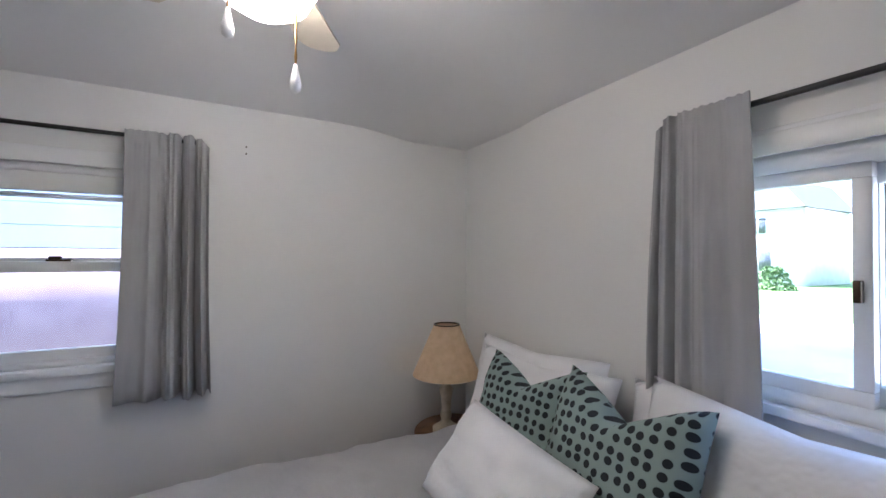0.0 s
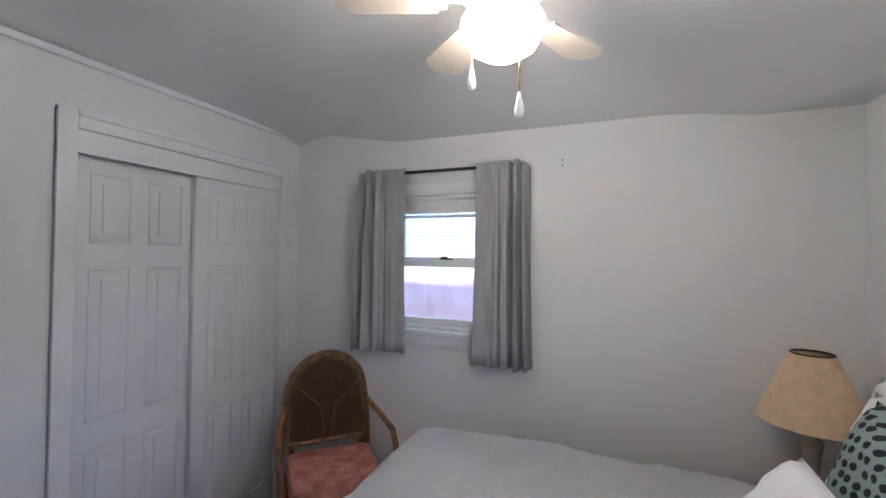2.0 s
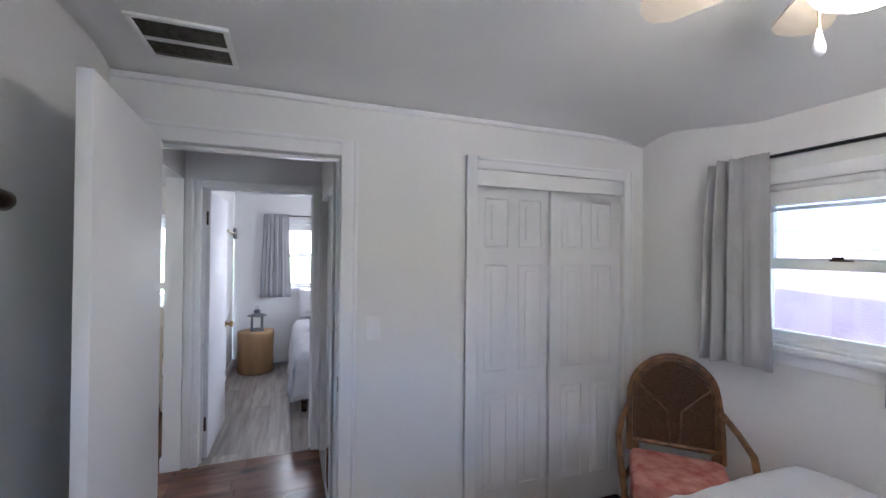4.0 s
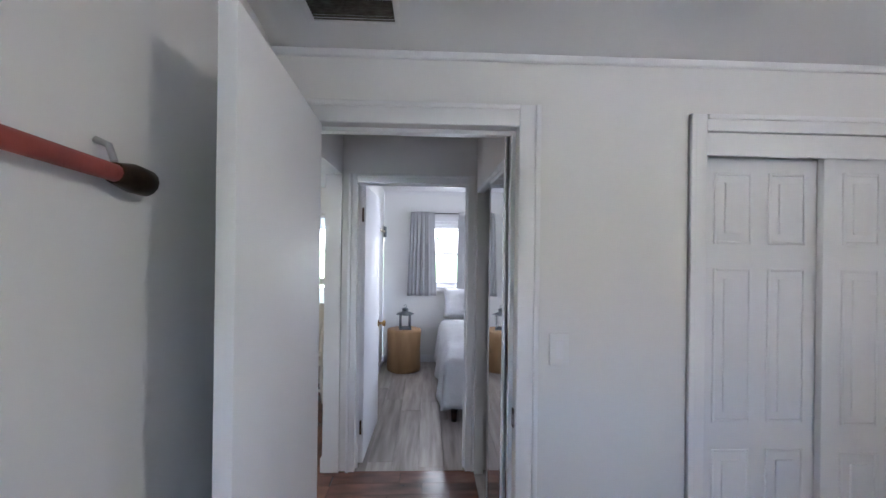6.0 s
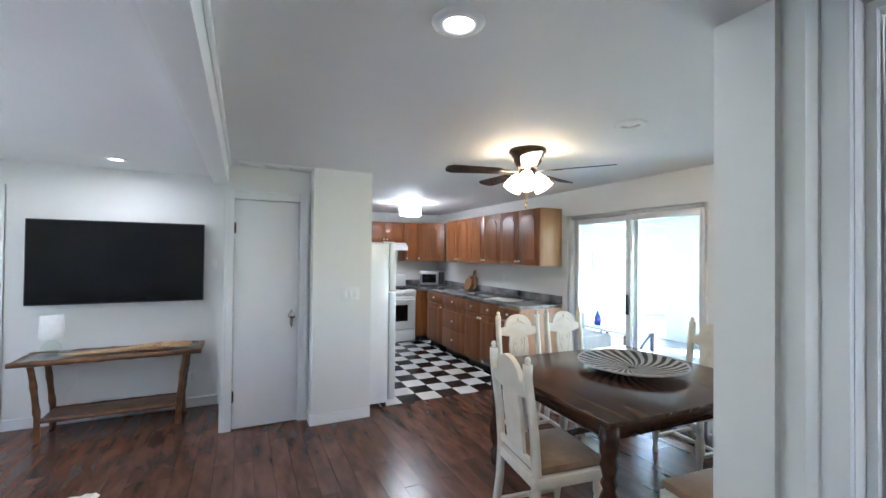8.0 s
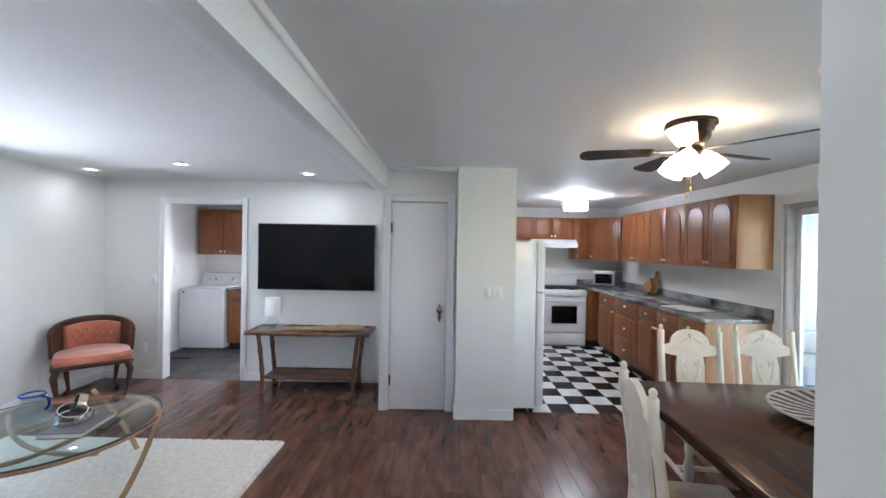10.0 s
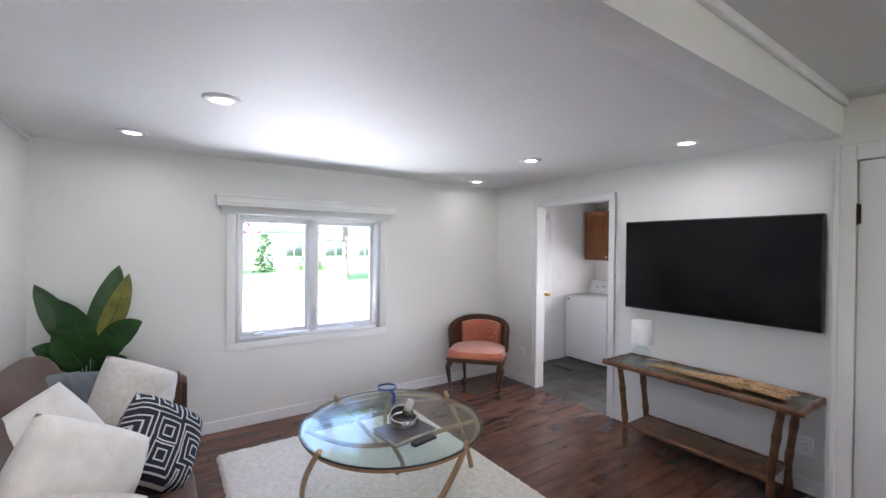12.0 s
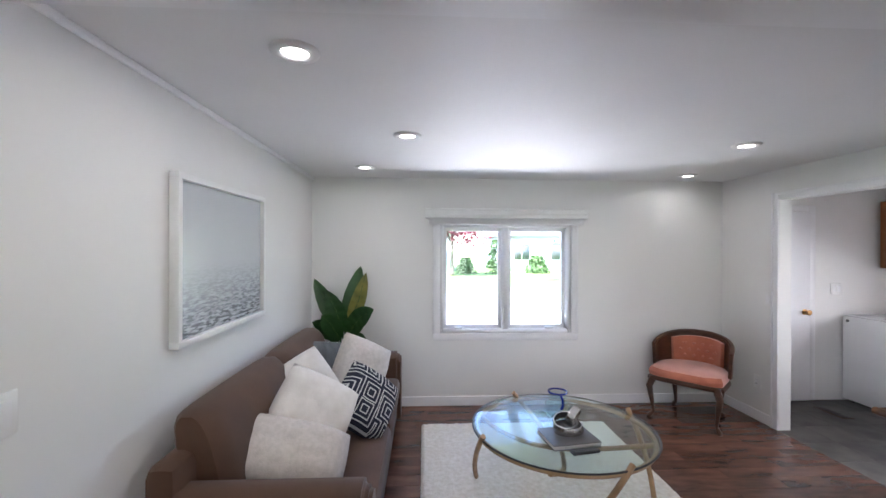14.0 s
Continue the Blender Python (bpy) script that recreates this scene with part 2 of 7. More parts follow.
M_BENT = surface("blond_bentwood", (0.30, 0.17, 0.075), (0.47, 0.295, 0.15), 0.4, (5, 5, 14), 0.15)
M_STUMP = surface("peeled_log", (0.24, 0.13, 0.055), (0.46, 0.28, 0.135), 0.6, (6, 6, 1.5), 0.6, fine=30)
M_SHADE = surface("parchment_shade", (0.56, 0.40, 0.25), (0.66, 0.49, 0.32), 0.8, (30, 30, 30), 0.3)
M_WSHADE = surface("white_shade", (0.76, 0.76, 0.76), (0.84, 0.84, 0.84), 0.8, (30, 30, 30), 0.2)
M_CANDLE = surface("aged_cream_wood", (0.40, 0.34, 0.24), (0.62, 0.55, 0.43), 0.6, (20, 20, 20), 0.4)
M_LEAF = surface("banana_leaf", (0.010, 0.045, 0.012), (0.04, 0.12, 0.028), 0.35, (4, 4, 4), 0.3, fine=40)
M_LEAFY = surface("yellowed_leaf", (0.09, 0.10, 0.015), (0.28, 0.26, 0.05), 0.4, (6, 6, 6), 0.3, fine=40)
M_BASKET = surface("woven_basket_black", (0.012, 0.012, 0.014), (0.05, 0.05, 0.05), 0.9, (60, 60, 60), 0.8)
M_BASKETW = surface("woven_basket_white", (0.24, 0.23, 0.22), (0.40, 0.39, 0.37), 0.9, (60, 60, 60), 0.8)
M_GLASS = pane_glass("window_glass")
M_TGLASS = pane_glass("table_glass", (0.86, 0.93, 0.90), ior=1.5)
M_CLEAR = pane_glass("clear_glass", (0.93, 0.97, 0.97), ior=1.4)
M_BLUEGLASS = surface("cobalt_glass", (0.005, 0.012, 0.16), (0.01, 0.025, 0.30), 0.08, (5, 5, 5), 0)
M_MIRROR = surface("mirror_silver", (0.9, 0.9, 0.9), (0.92, 0.92, 0.92), 0.02, bump=0.0, metal=1.0)
M_BLADEW = surface("ivory_fan_blade", (0.56, 0.50, 0.41), (0.64, 0.58, 0.49), 0.4, (5, 20, 5), 0.1)
M_BLADED = surface("dark_walnut_blade", (0.02, 0.016, 0.014), (0.05, 0.040, 0.035), 0.25, (4, 20, 4), 0.1)
M_GLOBE = glow("lit_opal_globe", (1.0, 0.86, 0.66), 5.0)
M_TULIP = glow("lit_frosted_tulip", (1.0, 0.74, 0.44), 1.6)
M_DRUM = glow("lit_drum_shade", (1.0, 0.96, 0.90), 2.6)
M_LED = glow("lit_downlight", (1.0, 0.93, 0.82), 2.0)
M_DOTS = dotted("spotted_sage_cloth", (0.25, 0.32, 0.30), (0.015, 0.02, 0.025), 33, 0.30)
M_MAZE = maze_cloth("navy_line_print", (0.018, 0.022, 0.042), (0.62, 0.62, 0.60))
M_IKAT = dotted("black_white_ikat", (0.72, 0.72, 0.72), (0.02, 0.02, 0.025), 17, 0.40)
M_PINKSEAT = surface("coral_leaf_print", (0.42, 0.10, 0.09), (0.66, 0.34, 0.28), 0.9, (14, 14, 14), 0.3)
M_SEA = sea_print("misty_sea_print")
M_GREY = surface("weathered_grey_wood", (0.09, 0.10, 0.105), (0.17, 0.18, 0.185), 0.7, (20, 20, 6), 0.4)
M_HATCH = surface("greyed_hatch_board", (0.34, 0.33, 0.31), (0.46, 0.45, 0.42), 0.7, (3, 20, 3), 0.3)
M_DARKVENT = surface("dark_vent", (0.05, 0.045, 0.04), (0.13, 0.12, 0.10), 0.8, (40, 40, 40), 0.5)
M_BOOK = surface("grey_book_cover", (0.09, 0.085, 0.085), (0.13, 0.125, 0.125), 0.5)
M_PAPER = surface("paper", (0.66, 0.64, 0.60), (0.78, 0.76, 0.72), 0.8, (60, 60, 60), 0.1)
M_PAMPAS = surface("dried_grass", (0.42, 0.26, 0.12), (0.68, 0.48, 0.28), 0.95, (40, 40, 40), 0.8)
M_RED = surface("worn_red_paint", (0.20, 0.035, 0.03), (0.34, 0.075, 0.06), 0.5, (12, 12, 12), 0.3)
M_BOARD = surface("chopping_board", (0.22, 0.10, 0.04), (0.36, 0.19, 0.085), 0.5, (6, 6, 20), 0.2)
M_GRASS = surface("lawn", (0.06, 0.12, 0.025), (0.16, 0.25, 0.06), 0.95, (0.8, 0.8, 0.8), 1.0, fine=30, distance=0.02)
M_ROAD = surface("pale_concrete_road", (0.48, 0.47, 0.45), (0.60, 0.59, 0.57), 0.9, (0.6, 0.6, 0.6), 0.3)
M_SIDING = surface("white_siding", (0.70, 0.72, 0.73), (0.80, 0.82, 0.83), 0.6, (2, 2, 2), 0.1)
M_PINKBRICK = surface("pale_pink_block", (0.36, 0.25, 0.26), (0.45, 0.33, 0.34), 0.8, (4, 4, 4), 0.3, vary=0.05)
M_ROOF = surface("grey_shingle", (0.13, 0.13, 0.14), (0.24, 0.24, 0.25), 0.9, (6, 6, 6), 0.6)
M_MAPLE = surface("red_maple_leaf", (0.10, 0.012, 0.025), (0.24, 0.035, 0.06), 0.7, (6, 6, 6), 0.2)
M_BUSH = surface("hedge_leaf", (0.03, 0.075, 0.018), (0.09, 0.16, 0.045), 0.8, (6, 6, 6), 0.2)
M_BARK = surface("bark", (0.06, 0.045, 0.035), (0.15, 0.12, 0.09), 0.95, (6, 6, 2), 0.8)
M_DKWIN = surface("far_window_glass", (0.05, 0.055, 0.06), (0.12, 0.13, 0.14), 0.1)

# ---------------------------------------------------------------- mesh helpers


def box(bm, x0, x1, y0, y1, z0, z1, bevel=0.0):
    vs = [bm.verts.new((x, y, z)) for z in (z0, z1) for y in (y0, y1) for x in (x0, x1)]
    fs = [bm.faces.new([vs[i] for i in f]) for f in ((0, 2, 3, 1), (4, 5, 7, 6), (0, 1, 5, 4), (2, 6, 7, 3), (0, 4, 6, 2), (1, 3, 7, 5))]
    if bevel:
        es = list({e for f in fs for e in f.edges})
        bmesh.ops.bevel(bm, geom=es, offset=bevel, segments=2, profile=0.5, affect="EDGES")
    return bm


def B(x0, x1, y0, y1, z0, z1, bevel=0.0):
    return box(bmesh.new(), x0, x1, y0, y1, z0, z1, bevel)


def tube(bm, pts, radii, seg=10, closed=False):
    """A round bar through points, with a radius at each."""
    pts = [Vector(p) for p in pts]
    if not isinstance(radii, (list, tuple)):
        radii = [radii] * len(pts)
    rings, up = [], None
    for i, p in enumerate(pts):
        a = pts[i - 1] if i or closed else p
        c = pts[(i + 1) % len(pts)] if i < len(pts) - 1 or closed else p
        d = (c - a).normalized()
        if up is None:
            up = Vector((0, 0, 1)) if abs(d.z) < 0.9 else Vector((1, 0, 0))
        s = d.cross(up).normalized()
        u = s.cross(d).normalized()
        up = u
        rings.append([bm.verts.new(p + radii[i] * (math.cos(2 * math.pi * k / seg) * s + math.sin(2 * math.pi * k / seg) * u)) for k in range(seg)])
    n = len(rings)
    for i in range(n if closed else n - 1):
        a, b = rings[i], rings[(i + 1) % n]
        for k in range(seg):
            bm.faces.new((a[k], a[(k + 1) % seg], b[(k + 1) % seg], b[k]))
    if not closed:
        bm.faces.new(rings[0][::-1])
        bm.faces.new(rings[-1])
    bmesh.ops.recalc_face_normals(bm, faces=bm.faces)
    return bm


def T(pts, radii, seg=10, closed=False):
    return tube(bmesh.new(), pts, radii, seg, closed)


def lathe(bm, prof, cx=0, cy=0, seg=24, cap=True, sx=1.0, sy=1.0):
    """Turns (radius, height) pairs about an upright axis."""
    rings = [[bm.verts.new((cx + sx * r * math.cos(2 * math.pi * k / seg), cy + sy * r * math.sin(2 * math.pi * k / seg), z)) for k in range(seg)] for r, z in prof]
    for a, b in zip(rings, rings[1:]):
        for k in range(seg):
            bm.faces.new((a[k], a[(k + 1) % seg], b[(k + 1) % seg], b[k]))
    if cap:
        bm.faces.new(rings[0][::-1])
        bm.faces.new(rings[-1])
    return bm


def L(prof, cx=0, cy=0, seg=24, cap=True, sx=1.0, sy=1.0):
    return lathe(bmesh.new(), prof, cx, cy, seg, cap, sx, sy)


def prism(bm, outline, y0, y1):
    """An (x, z) outline pushed from y0 to y1."""
    a = [bm.verts.new((x, y0, z)) for x, z in outline]
    b = [bm.verts.new((x, y1, z)) for x, z in outline]
    bm.faces.new(a)
    bm.faces.new(b[::-1])
    for i in range(len(a)):
        j = (i + 1) % len(a)
        bm.faces.new((a[j], a[i], b[i], b[j]))
    bmesh.ops.recalc_face_normals(bm, faces=bm.faces)
    return bm


def cushion(w, h, d, n=18, dent=0.0, corner=0.035):
    """A stuffed cushion standing in the xz plane, its corners drawn out; dent sinks the middle of its upper edge."""
    bm = bmesh.new()
    uv = bm.loops.layers.uv.new("UVMap")
    grids = []
    for side in (-1, 1):
        g = []
        for j in range(n + 1):
            row = []
            for i in range(n + 1):
                u, v = 2 * i / n - 1, 2 * j / n - 1
                f = max(0.0, (1 - u ** 4) * (1 - v ** 4)) ** 0.5
                x = u * w / 2 * (1 - corner * 2.2 * (1 - u * u) * 0 - corner * (1 - v * v))
                z = v * h / 2 * (1 - corner * (1 - u * u))
                if dent and v > -0.2:
                    z -= dent * h * (1 - abs(u)) ** 1.5 * ((v + 0.2) / 1.2) ** 2
                wob = 0.012 * noise.noise((u * 3 + w, v * 3 + side, h * 7))
                row.append(bm.verts.new((x, side * (d / 2 * f + wob * (f > 0)), z + h / 2)))
            g.append(row)
        grids.append(g)
    for s, g in enumerate(grids):
        for j in range(n):
            for i in range(n):
                q = (g[j][i], g[j][i + 1], g[j + 1][i + 1], g[j + 1][i])
                f = bm.faces.new(q if s == 0 else q[::-1])
                for lp in f.loops:
                    co = lp.vert.co
                    lp[uv].uv = (co.x + 0.5, co.z)
                f.smooth = True
    bmesh.ops.remove_doubles(bm, verts=bm.verts, dist=0.0005)
    return bm


def drape(width, z0, z1, folds, depth, flare=0.16, seed=0, outer=0, n=84, rows=18):
    """A hanging curtain in the xz plane, centred on x = 0; gathered towards its outer end, looser below."""
    bm = bmesh.new()
    rnd = random.Random(seed)
    ph = [rnd.uniform(0, 6.3) for _ in range(4)]
    front, back = [], []
    for j in range(rows + 1):
        t = j / rows
        z = z1 + (z0 - z1) * t
        rf, rb = [], []
        for i in range(n + 1):
            u = i / n - 0.5
            amp = depth * (0.5 + 0.5 * min(1, t * 2.2)) * (0.75 + 0.5 * math.sin(5 * u + ph[1]))
            yy = amp * (math.sin(folds * 2 * math.pi * (u + 0.03 * math.sin(3 * t + ph[3])) + ph[0]) + 0.45 * math.sin(folds * 3.7 * math.pi * u + ph[1] + t) + 0.3 * math.sin(folds * 9 * math.pi * u + ph[2]) * (1 - t) ** 2)
            if outer:
                o = 0.5 + u * outer
                amp *= 0.22 + 1.15 * o * o * (3 - 2 * o)
                yy = amp * (math.sin(folds * 3 * math.pi * o ** 1.8 + ph[0] + 0.5 * t) + 0.4 * math.sin(folds * 7 * math.pi * o ** 1.5 + ph[1]) + 0.25 * math.sin(folds * 13 * math.pi * u + ph[2]) * (1 - t) ** 3)
            x = u * width * (1 + flare * t + 0.03 * math.sin(4 * t + ph[2]))
            zz = z + (0.004 * math.sin(folds * 2 * math.pi * u + ph[1]) if j == rows else 0) + (0.002 * math.sin(folds * 8 * math.pi * u) if j == 0 else 0)
            if outer:
                zz -= 0.035 * max(0.0, (0.5 + u * outer - 0.78) / 0.22) ** 2 * (1 - t) ** 2
            rf.append(bm.verts.new((x, yy - 0.002, zz)))
            rb.append(bm.verts.new((x, yy + 0.002, zz)))
        front.append(rf)
        back.append(rb)
    for j in range(rows):
        for i in range(n):
            bm.faces.new((front[j][i], front[j + 1][i], front[j + 1][i + 1], front[j][i + 1])).smooth = True
            bm.faces.new((back[j][i], back[j][i + 1], back[j + 1][i + 1], back[j + 1][i])).smooth = True
        for e in (0, n):
            bm.faces.new((front[j][e], back[j][e], back[j + 1][e], front[j + 1][e]))
    for j in (0, rows):
        for i in range(n):
            bm.faces.new((front[j][i], front[j][i + 1], back[j][i + 1], back[j][i]))
    bmesh.ops.recalc_face_normals(bm, faces=bm.faces)
    return bm


def finish(name, bm, material, smooth=False):
    me = bpy.data.meshes.new(name)
    if smooth:
        for f in bm.faces:
            f.smooth = True
        for e in bm.edges:
            if len(e.link_faces) == 2 and e.calc_face_angle(0) > 0.7:
                e.smooth = False
    bm.to_mesh(me)
    bm.free()
    me.materials.append(material)
    return me


def part(name, bm, material, parent, label="", smooth=True):
    ob = new(name, finish(name, bm, material, smooth))
    ob.parent = parent
    return tagged(ob, label)


def thing(name, label, category, m=None, group=""):
    ob = tagged(new(name), label, category, group)
    ob.empty_display_size = 0.1
    if m is not None:
        ob.matrix_basis = m
    return ob


def single(name, bm, material, label, category, m=None, group="", smooth=True):
    ob = tagged(new(name, finish(name, bm, material, smooth)), label, category, group)
    if m is not None:
        ob.matrix_basis = m
    return ob


def setting(name, bm, material, label="", smooth=False):
    return tagged(new(name, finish(name, bm, material, smooth)), label, "", "", "structure")


# ---------------------------------------------------------------- structure
CZ = 2.30          # ceiling
XE, XB = 0.57, 0.68   # wall between living side and bedrooms / hall
YS = -3.08         # south wall of the living room, inner face
YSB = -2.75        # south wall of the front bedroom, inner face
XT = -3.67         # television wall
XBE = 3.50         # east wall of the front bedroom
YN = 3.84          # north wall of the dining room


def wall_x(name, x0, x1, y0, y1, holes, label, z1=CZ):
    """A wall along y, from x0 to x1 thick, with openings (ya, yb, za, zb)."""
    bm = bmesh.new()
    y = y0
    for ya, yb, za, zb in sorted(holes):
        if ya > y:
            box(bm, x0, x1, y, ya, 0, z1)
        if za > 0:
            box(bm, x0, x1, ya, yb, 0, za)
        if zb < z1:
            box(bm, x0, x1, ya, yb, zb, z1)
        y = yb
    if y1 > y:
        box(bm, x0, x1, y, y1, 0, z1)
    return setting(name, bm, M_WALL, label)


def wall_y(name, y0, y1, x0, x1, holes, label, z1=CZ):
    bm = bmesh.new()
    x = x0
    for xa, xb, za, zb in sorted(holes):
        if xa > x:
            box(bm, x, xa, y0, y1, 0, z1)
        if za > 0:
            box(bm, xa, xb, y0, y1, 0, za)
        if zb < z1:
            box(bm, xa, xb, y0, y1, zb, z1)
        x = xb
    if x1 > x:
        box(bm, x, x1, y0, y1, 0, z1)
    return setting(name, bm, M_WALL, label)


FW = (-2.06, -0.71, 0.73, 1.84)      # living room front window
BW = (1.07, 2.33, 1.176, 1.80)        # front bedroom, south window
EW = (-1.34, -0.66, 1.12, 1.86)      # front bedroom, east window (y range)
NW = (1.22, 1.84, 1.02, 1.90)        # back bedroom window
SD = (-2.64, -1.0, 0.0, 2.0)         # sliding door
DW = (-0.9, 0.45, 0.62, 2.0)         # dining window

wall_y("wall_south", YS - 0.16, YS, -6.4, XB, [FW], "white painted outside wall with a window")
wall_y("wall_south_bedroom", YSB - 0.16, YSB, XB, XBE + 0.16, [BW], "white painted bedroom wall with a sliding window")
wall_x("wall_east_bedroom", XBE, XBE + 0.16, YSB, 0.9, [EW], "white painted bedroom wall with a sash window")
wall_y("wall_bedroom_door", 0.0, 0.11, XB, XBE, [(0.80, 1.60, 0, 1.985), (2.32, 3.34, 0, 1.985)], "white wall with doorway and closet opening")
wall_x("wall_middle", XE, XB, YS, YN, [(0.163, 1.27, 0, 2.02)], "white dividing wall with a cased opening")
wall_y("wall_back_bedroom", 1.29, 1.40, XB, 3.4, [(0.784, 1.54, 0, 1.97)], "white wall with a doorway")
wall_x("wall_hall_closet", 1.60, 1.66, 0.11, 1.29, [(0.13, 1.24, 0, 1.93)], "white wall with a closet opening")
wall_x("wall_hall_closet_back", 2.20, 2.26, 0.11, 1.29, [], "closet back wall")
wall_y("wall_north_bedroom", 4.02, 4.18, XB, 3.4, [NW], "white wall with a sash window")
# The hole is an unseen window, put in for the daylight lamp.
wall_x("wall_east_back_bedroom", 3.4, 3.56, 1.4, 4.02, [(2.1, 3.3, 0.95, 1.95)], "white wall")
wall_y("wall_bedroom_closet_back", 0.78, 0.84, 2.26, XBE, [], "closet back wall")
wall_y("wall_north_dining", YN, YN + 0.16, -6.4, XB, [SD, DW], "white outside wall with sliding glass door")
wall_x("wall_television", XT - 0.11, XT, YS, 0.22, [(-2.39, -1.497, 0, 2.03)], "white wall with a doorway to the laundry")
wall_x("wall_linen_closet", -3.0, -2.89, 0.22, 0.95, [(0.315, 0.853, 0, 2.0)], "white wall with a narrow closet door")
setting("wall_pier", B(-3.0, -2.71, 0.95, 1.483, 0, CZ), M_WALL, "white boxed pier")
setting("wall_closet_side", B(-3.78, -3.0, 0.22, 0.30, 0, CZ), M_WALL, "white closet side wall")
setting("wall_fridge_back", B(-6.2, -3.0, 0.90, 0.98, 0, CZ), M_WALL, "white wall behind the fridge")
wall_x("wall_kitchen_west", -6.36, -6.20, 0.98, YN, [], "white kitchen wall")
# The hole is made up, to hold the laundry's fill lamp.
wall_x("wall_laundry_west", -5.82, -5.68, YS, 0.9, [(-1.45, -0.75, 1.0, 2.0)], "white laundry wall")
setting("beam", B(-2.89, XE, 0.15, 0.265, 2.12, CZ), M_TRIM, "white boxed ceiling beam")
setting("beam_mould", B(-2.89, XE, 0.265, 0.285, 2.262, CZ, 0.006), M_TRIM, "thin cove strip on the beam")
setting("ceiling_main", B(-6.4, XB, YS - 0.1, YN + 0.1, CZ, CZ + 0.12), M_CEIL, "white painted ceiling")
setting("ceiling_hall", B(XB, XBE + 0.1, 0.05, 1.35, CZ, CZ + 0.12), M_CEIL, "white painted ceiling")


def bedroom_ceiling_z(x, y):
    """The old plaster ceiling curves down a little towards its outer walls."""
    def cove(d, reach):
        return max(0.0, 1 - max(d, 0.0) / reach) ** 2
    drop = 0.13 * cove(XBE - x, 0.75) * min(1.0, max(0.35, -y / 0.7)) + 0.15 * cove(y - YSB, 0.75)
    return CZ - min(drop, 0.165) - 0.045 * cove(-y, 0.22)


bm = bmesh.new()
low = [[bm.verts.new((x, y, bedroom_ceiling_z(x, y))) for x in [XB + (XBE + 0.1 - XB) * i / 48 for i in range(49)]] for y in [YSB - 0.1 + (0.05 - YSB + 0.1) * j / 48 for j in range(49)]]
high = [[bm.verts.new((v.co.x, v.co.y, CZ + 0.12)) for v in (row[0], row[-1])] for row in (low[0], low[-1])]
for j in range(48):
    for i in range(48):
        bm.faces.new((low[j][i], low[j + 1][i], low[j + 1][i + 1], low[j][i + 1]))
bm.faces.new((high[0][0], high[0][1], high[1][1], high[1][0]))
bm.faces.new(low[0] + [high[0][1], high[0][0]])
bm.faces.new(low[-1][::-1] + [high[1][0], high[1][1]])
bm.faces.new([row[0] for row in low][::-1] + [high[0][0], high[1][0]])
bm.faces.new([row[-1] for row in low] + [high[1][1], high[0][1]])
setting("ceiling_front_bedroom", bm, M_CEIL, "white plaster ceiling, coved at its edges", True)
setting("ceiling_back_bedroom", B(XB, 3.5, 1.35, 4.1, CZ, CZ + 0.12), M_CEIL, "white painted ceiling")
# Unseen roof; its east eave is lengthened to keep sun off the sill.
setting("roof", B(-6.9, 4.32, YS - 0.3, 4.4, CZ + 0.14, CZ + 0.3), M_ROOF, "unseen grey roof slab, east eave lengthened to block sun")
setting("subfloor", B(-6.4, 3.7, YS - 0.16, 4.2, -0.2, -0.012), M_GROUT, "dark sub floor")


def casing_x(name, x, sgn, y0, y1, z1, w=0.075, d=0.016, z0=0.0, sill=False):
    """Door or window casing on a wall face at x, proud towards sgn, round the opening y0 to y1."""
    ob = tagged(new(name), "white painted casing", "", "", "structure")
    a, b = sorted((x, x + sgn * d))
    a2, b2 = sorted((x, x + sgn * (d + 0.008)))
    for yy in ((y0 - w, y0), (y1, y1 + w)):
        bm = B(a, b, yy[0], yy[1], z0, z1 + w, 0.004)
        edge = yy[0] if yy[0] < y0 else yy[1] - 0.02
        box(bm, a2, b2, edge, edge + 0.02, z0, z1 + w, 0.004)
        part("casing_leg", bm, M_TRIM, ob)
    bm = B(a, b, y0, y1, z1, z1 + w, 0.004)
    box(bm, a2, b2, y0, y1, z1 + w - 0.02, z1 + w, 0.004)
    part("casing_head", bm, M_TRIM, ob)
    return ob


def casing_y(name, y, sgn, x0, x1, z1, w=0.075, d=0.016, z0=0.0):
    ob = tagged(new(name), "white painted casing", "", "", "structure")
    a, b = sorted((y, y + sgn * d))
    a2, b2 = sorted((y, y + sgn * (d + 0.008)))
    for xx in ((x0 - w, x0), (x1, x1 + w)):
        bm = B(xx[0], xx[1], a, b, z0, z1 + w, 0.004)
        edge = xx[0] if xx[0] < x0 else xx[1] - 0.02
        box(bm, edge, edge + 0.02, a2, b2, z0, z1 + w, 0.004)
        part("casing_leg", bm, M_TRIM, ob)
    bm = B(x0, x1, a, b, z1, z1 + w, 0.004)
    box(bm, x0, x1, a2, b2, z1 + w - 0.02, z1 + w, 0.004)
    part("casing_head", bm, M_TRIM, ob)
    return ob


casing_y("trim_bedroom_door", 0.0, -1, 0.80, 1.60, 1.985, 0.08)
casing_y("trim_bedroom_door_hall", 0.11, 1, 0.80, 1.575, 1.985, 0.014)
casing_y("trim_bedroom_closet", 0.0, -1, 2.32, 3.34, 1.985, 0.065)
casing_y("trim_back_bedroom_door", 1.29, -1, 0.784, 1.54, 1.97, 0.058)
casing_x("trim_laundry_door", XT, 1, -2.39, -1.497, 2.03, 0.065)
casing_x("trim_linen_door", -2.89, 1, 0.315, 0.853, 2.0, 0.075)
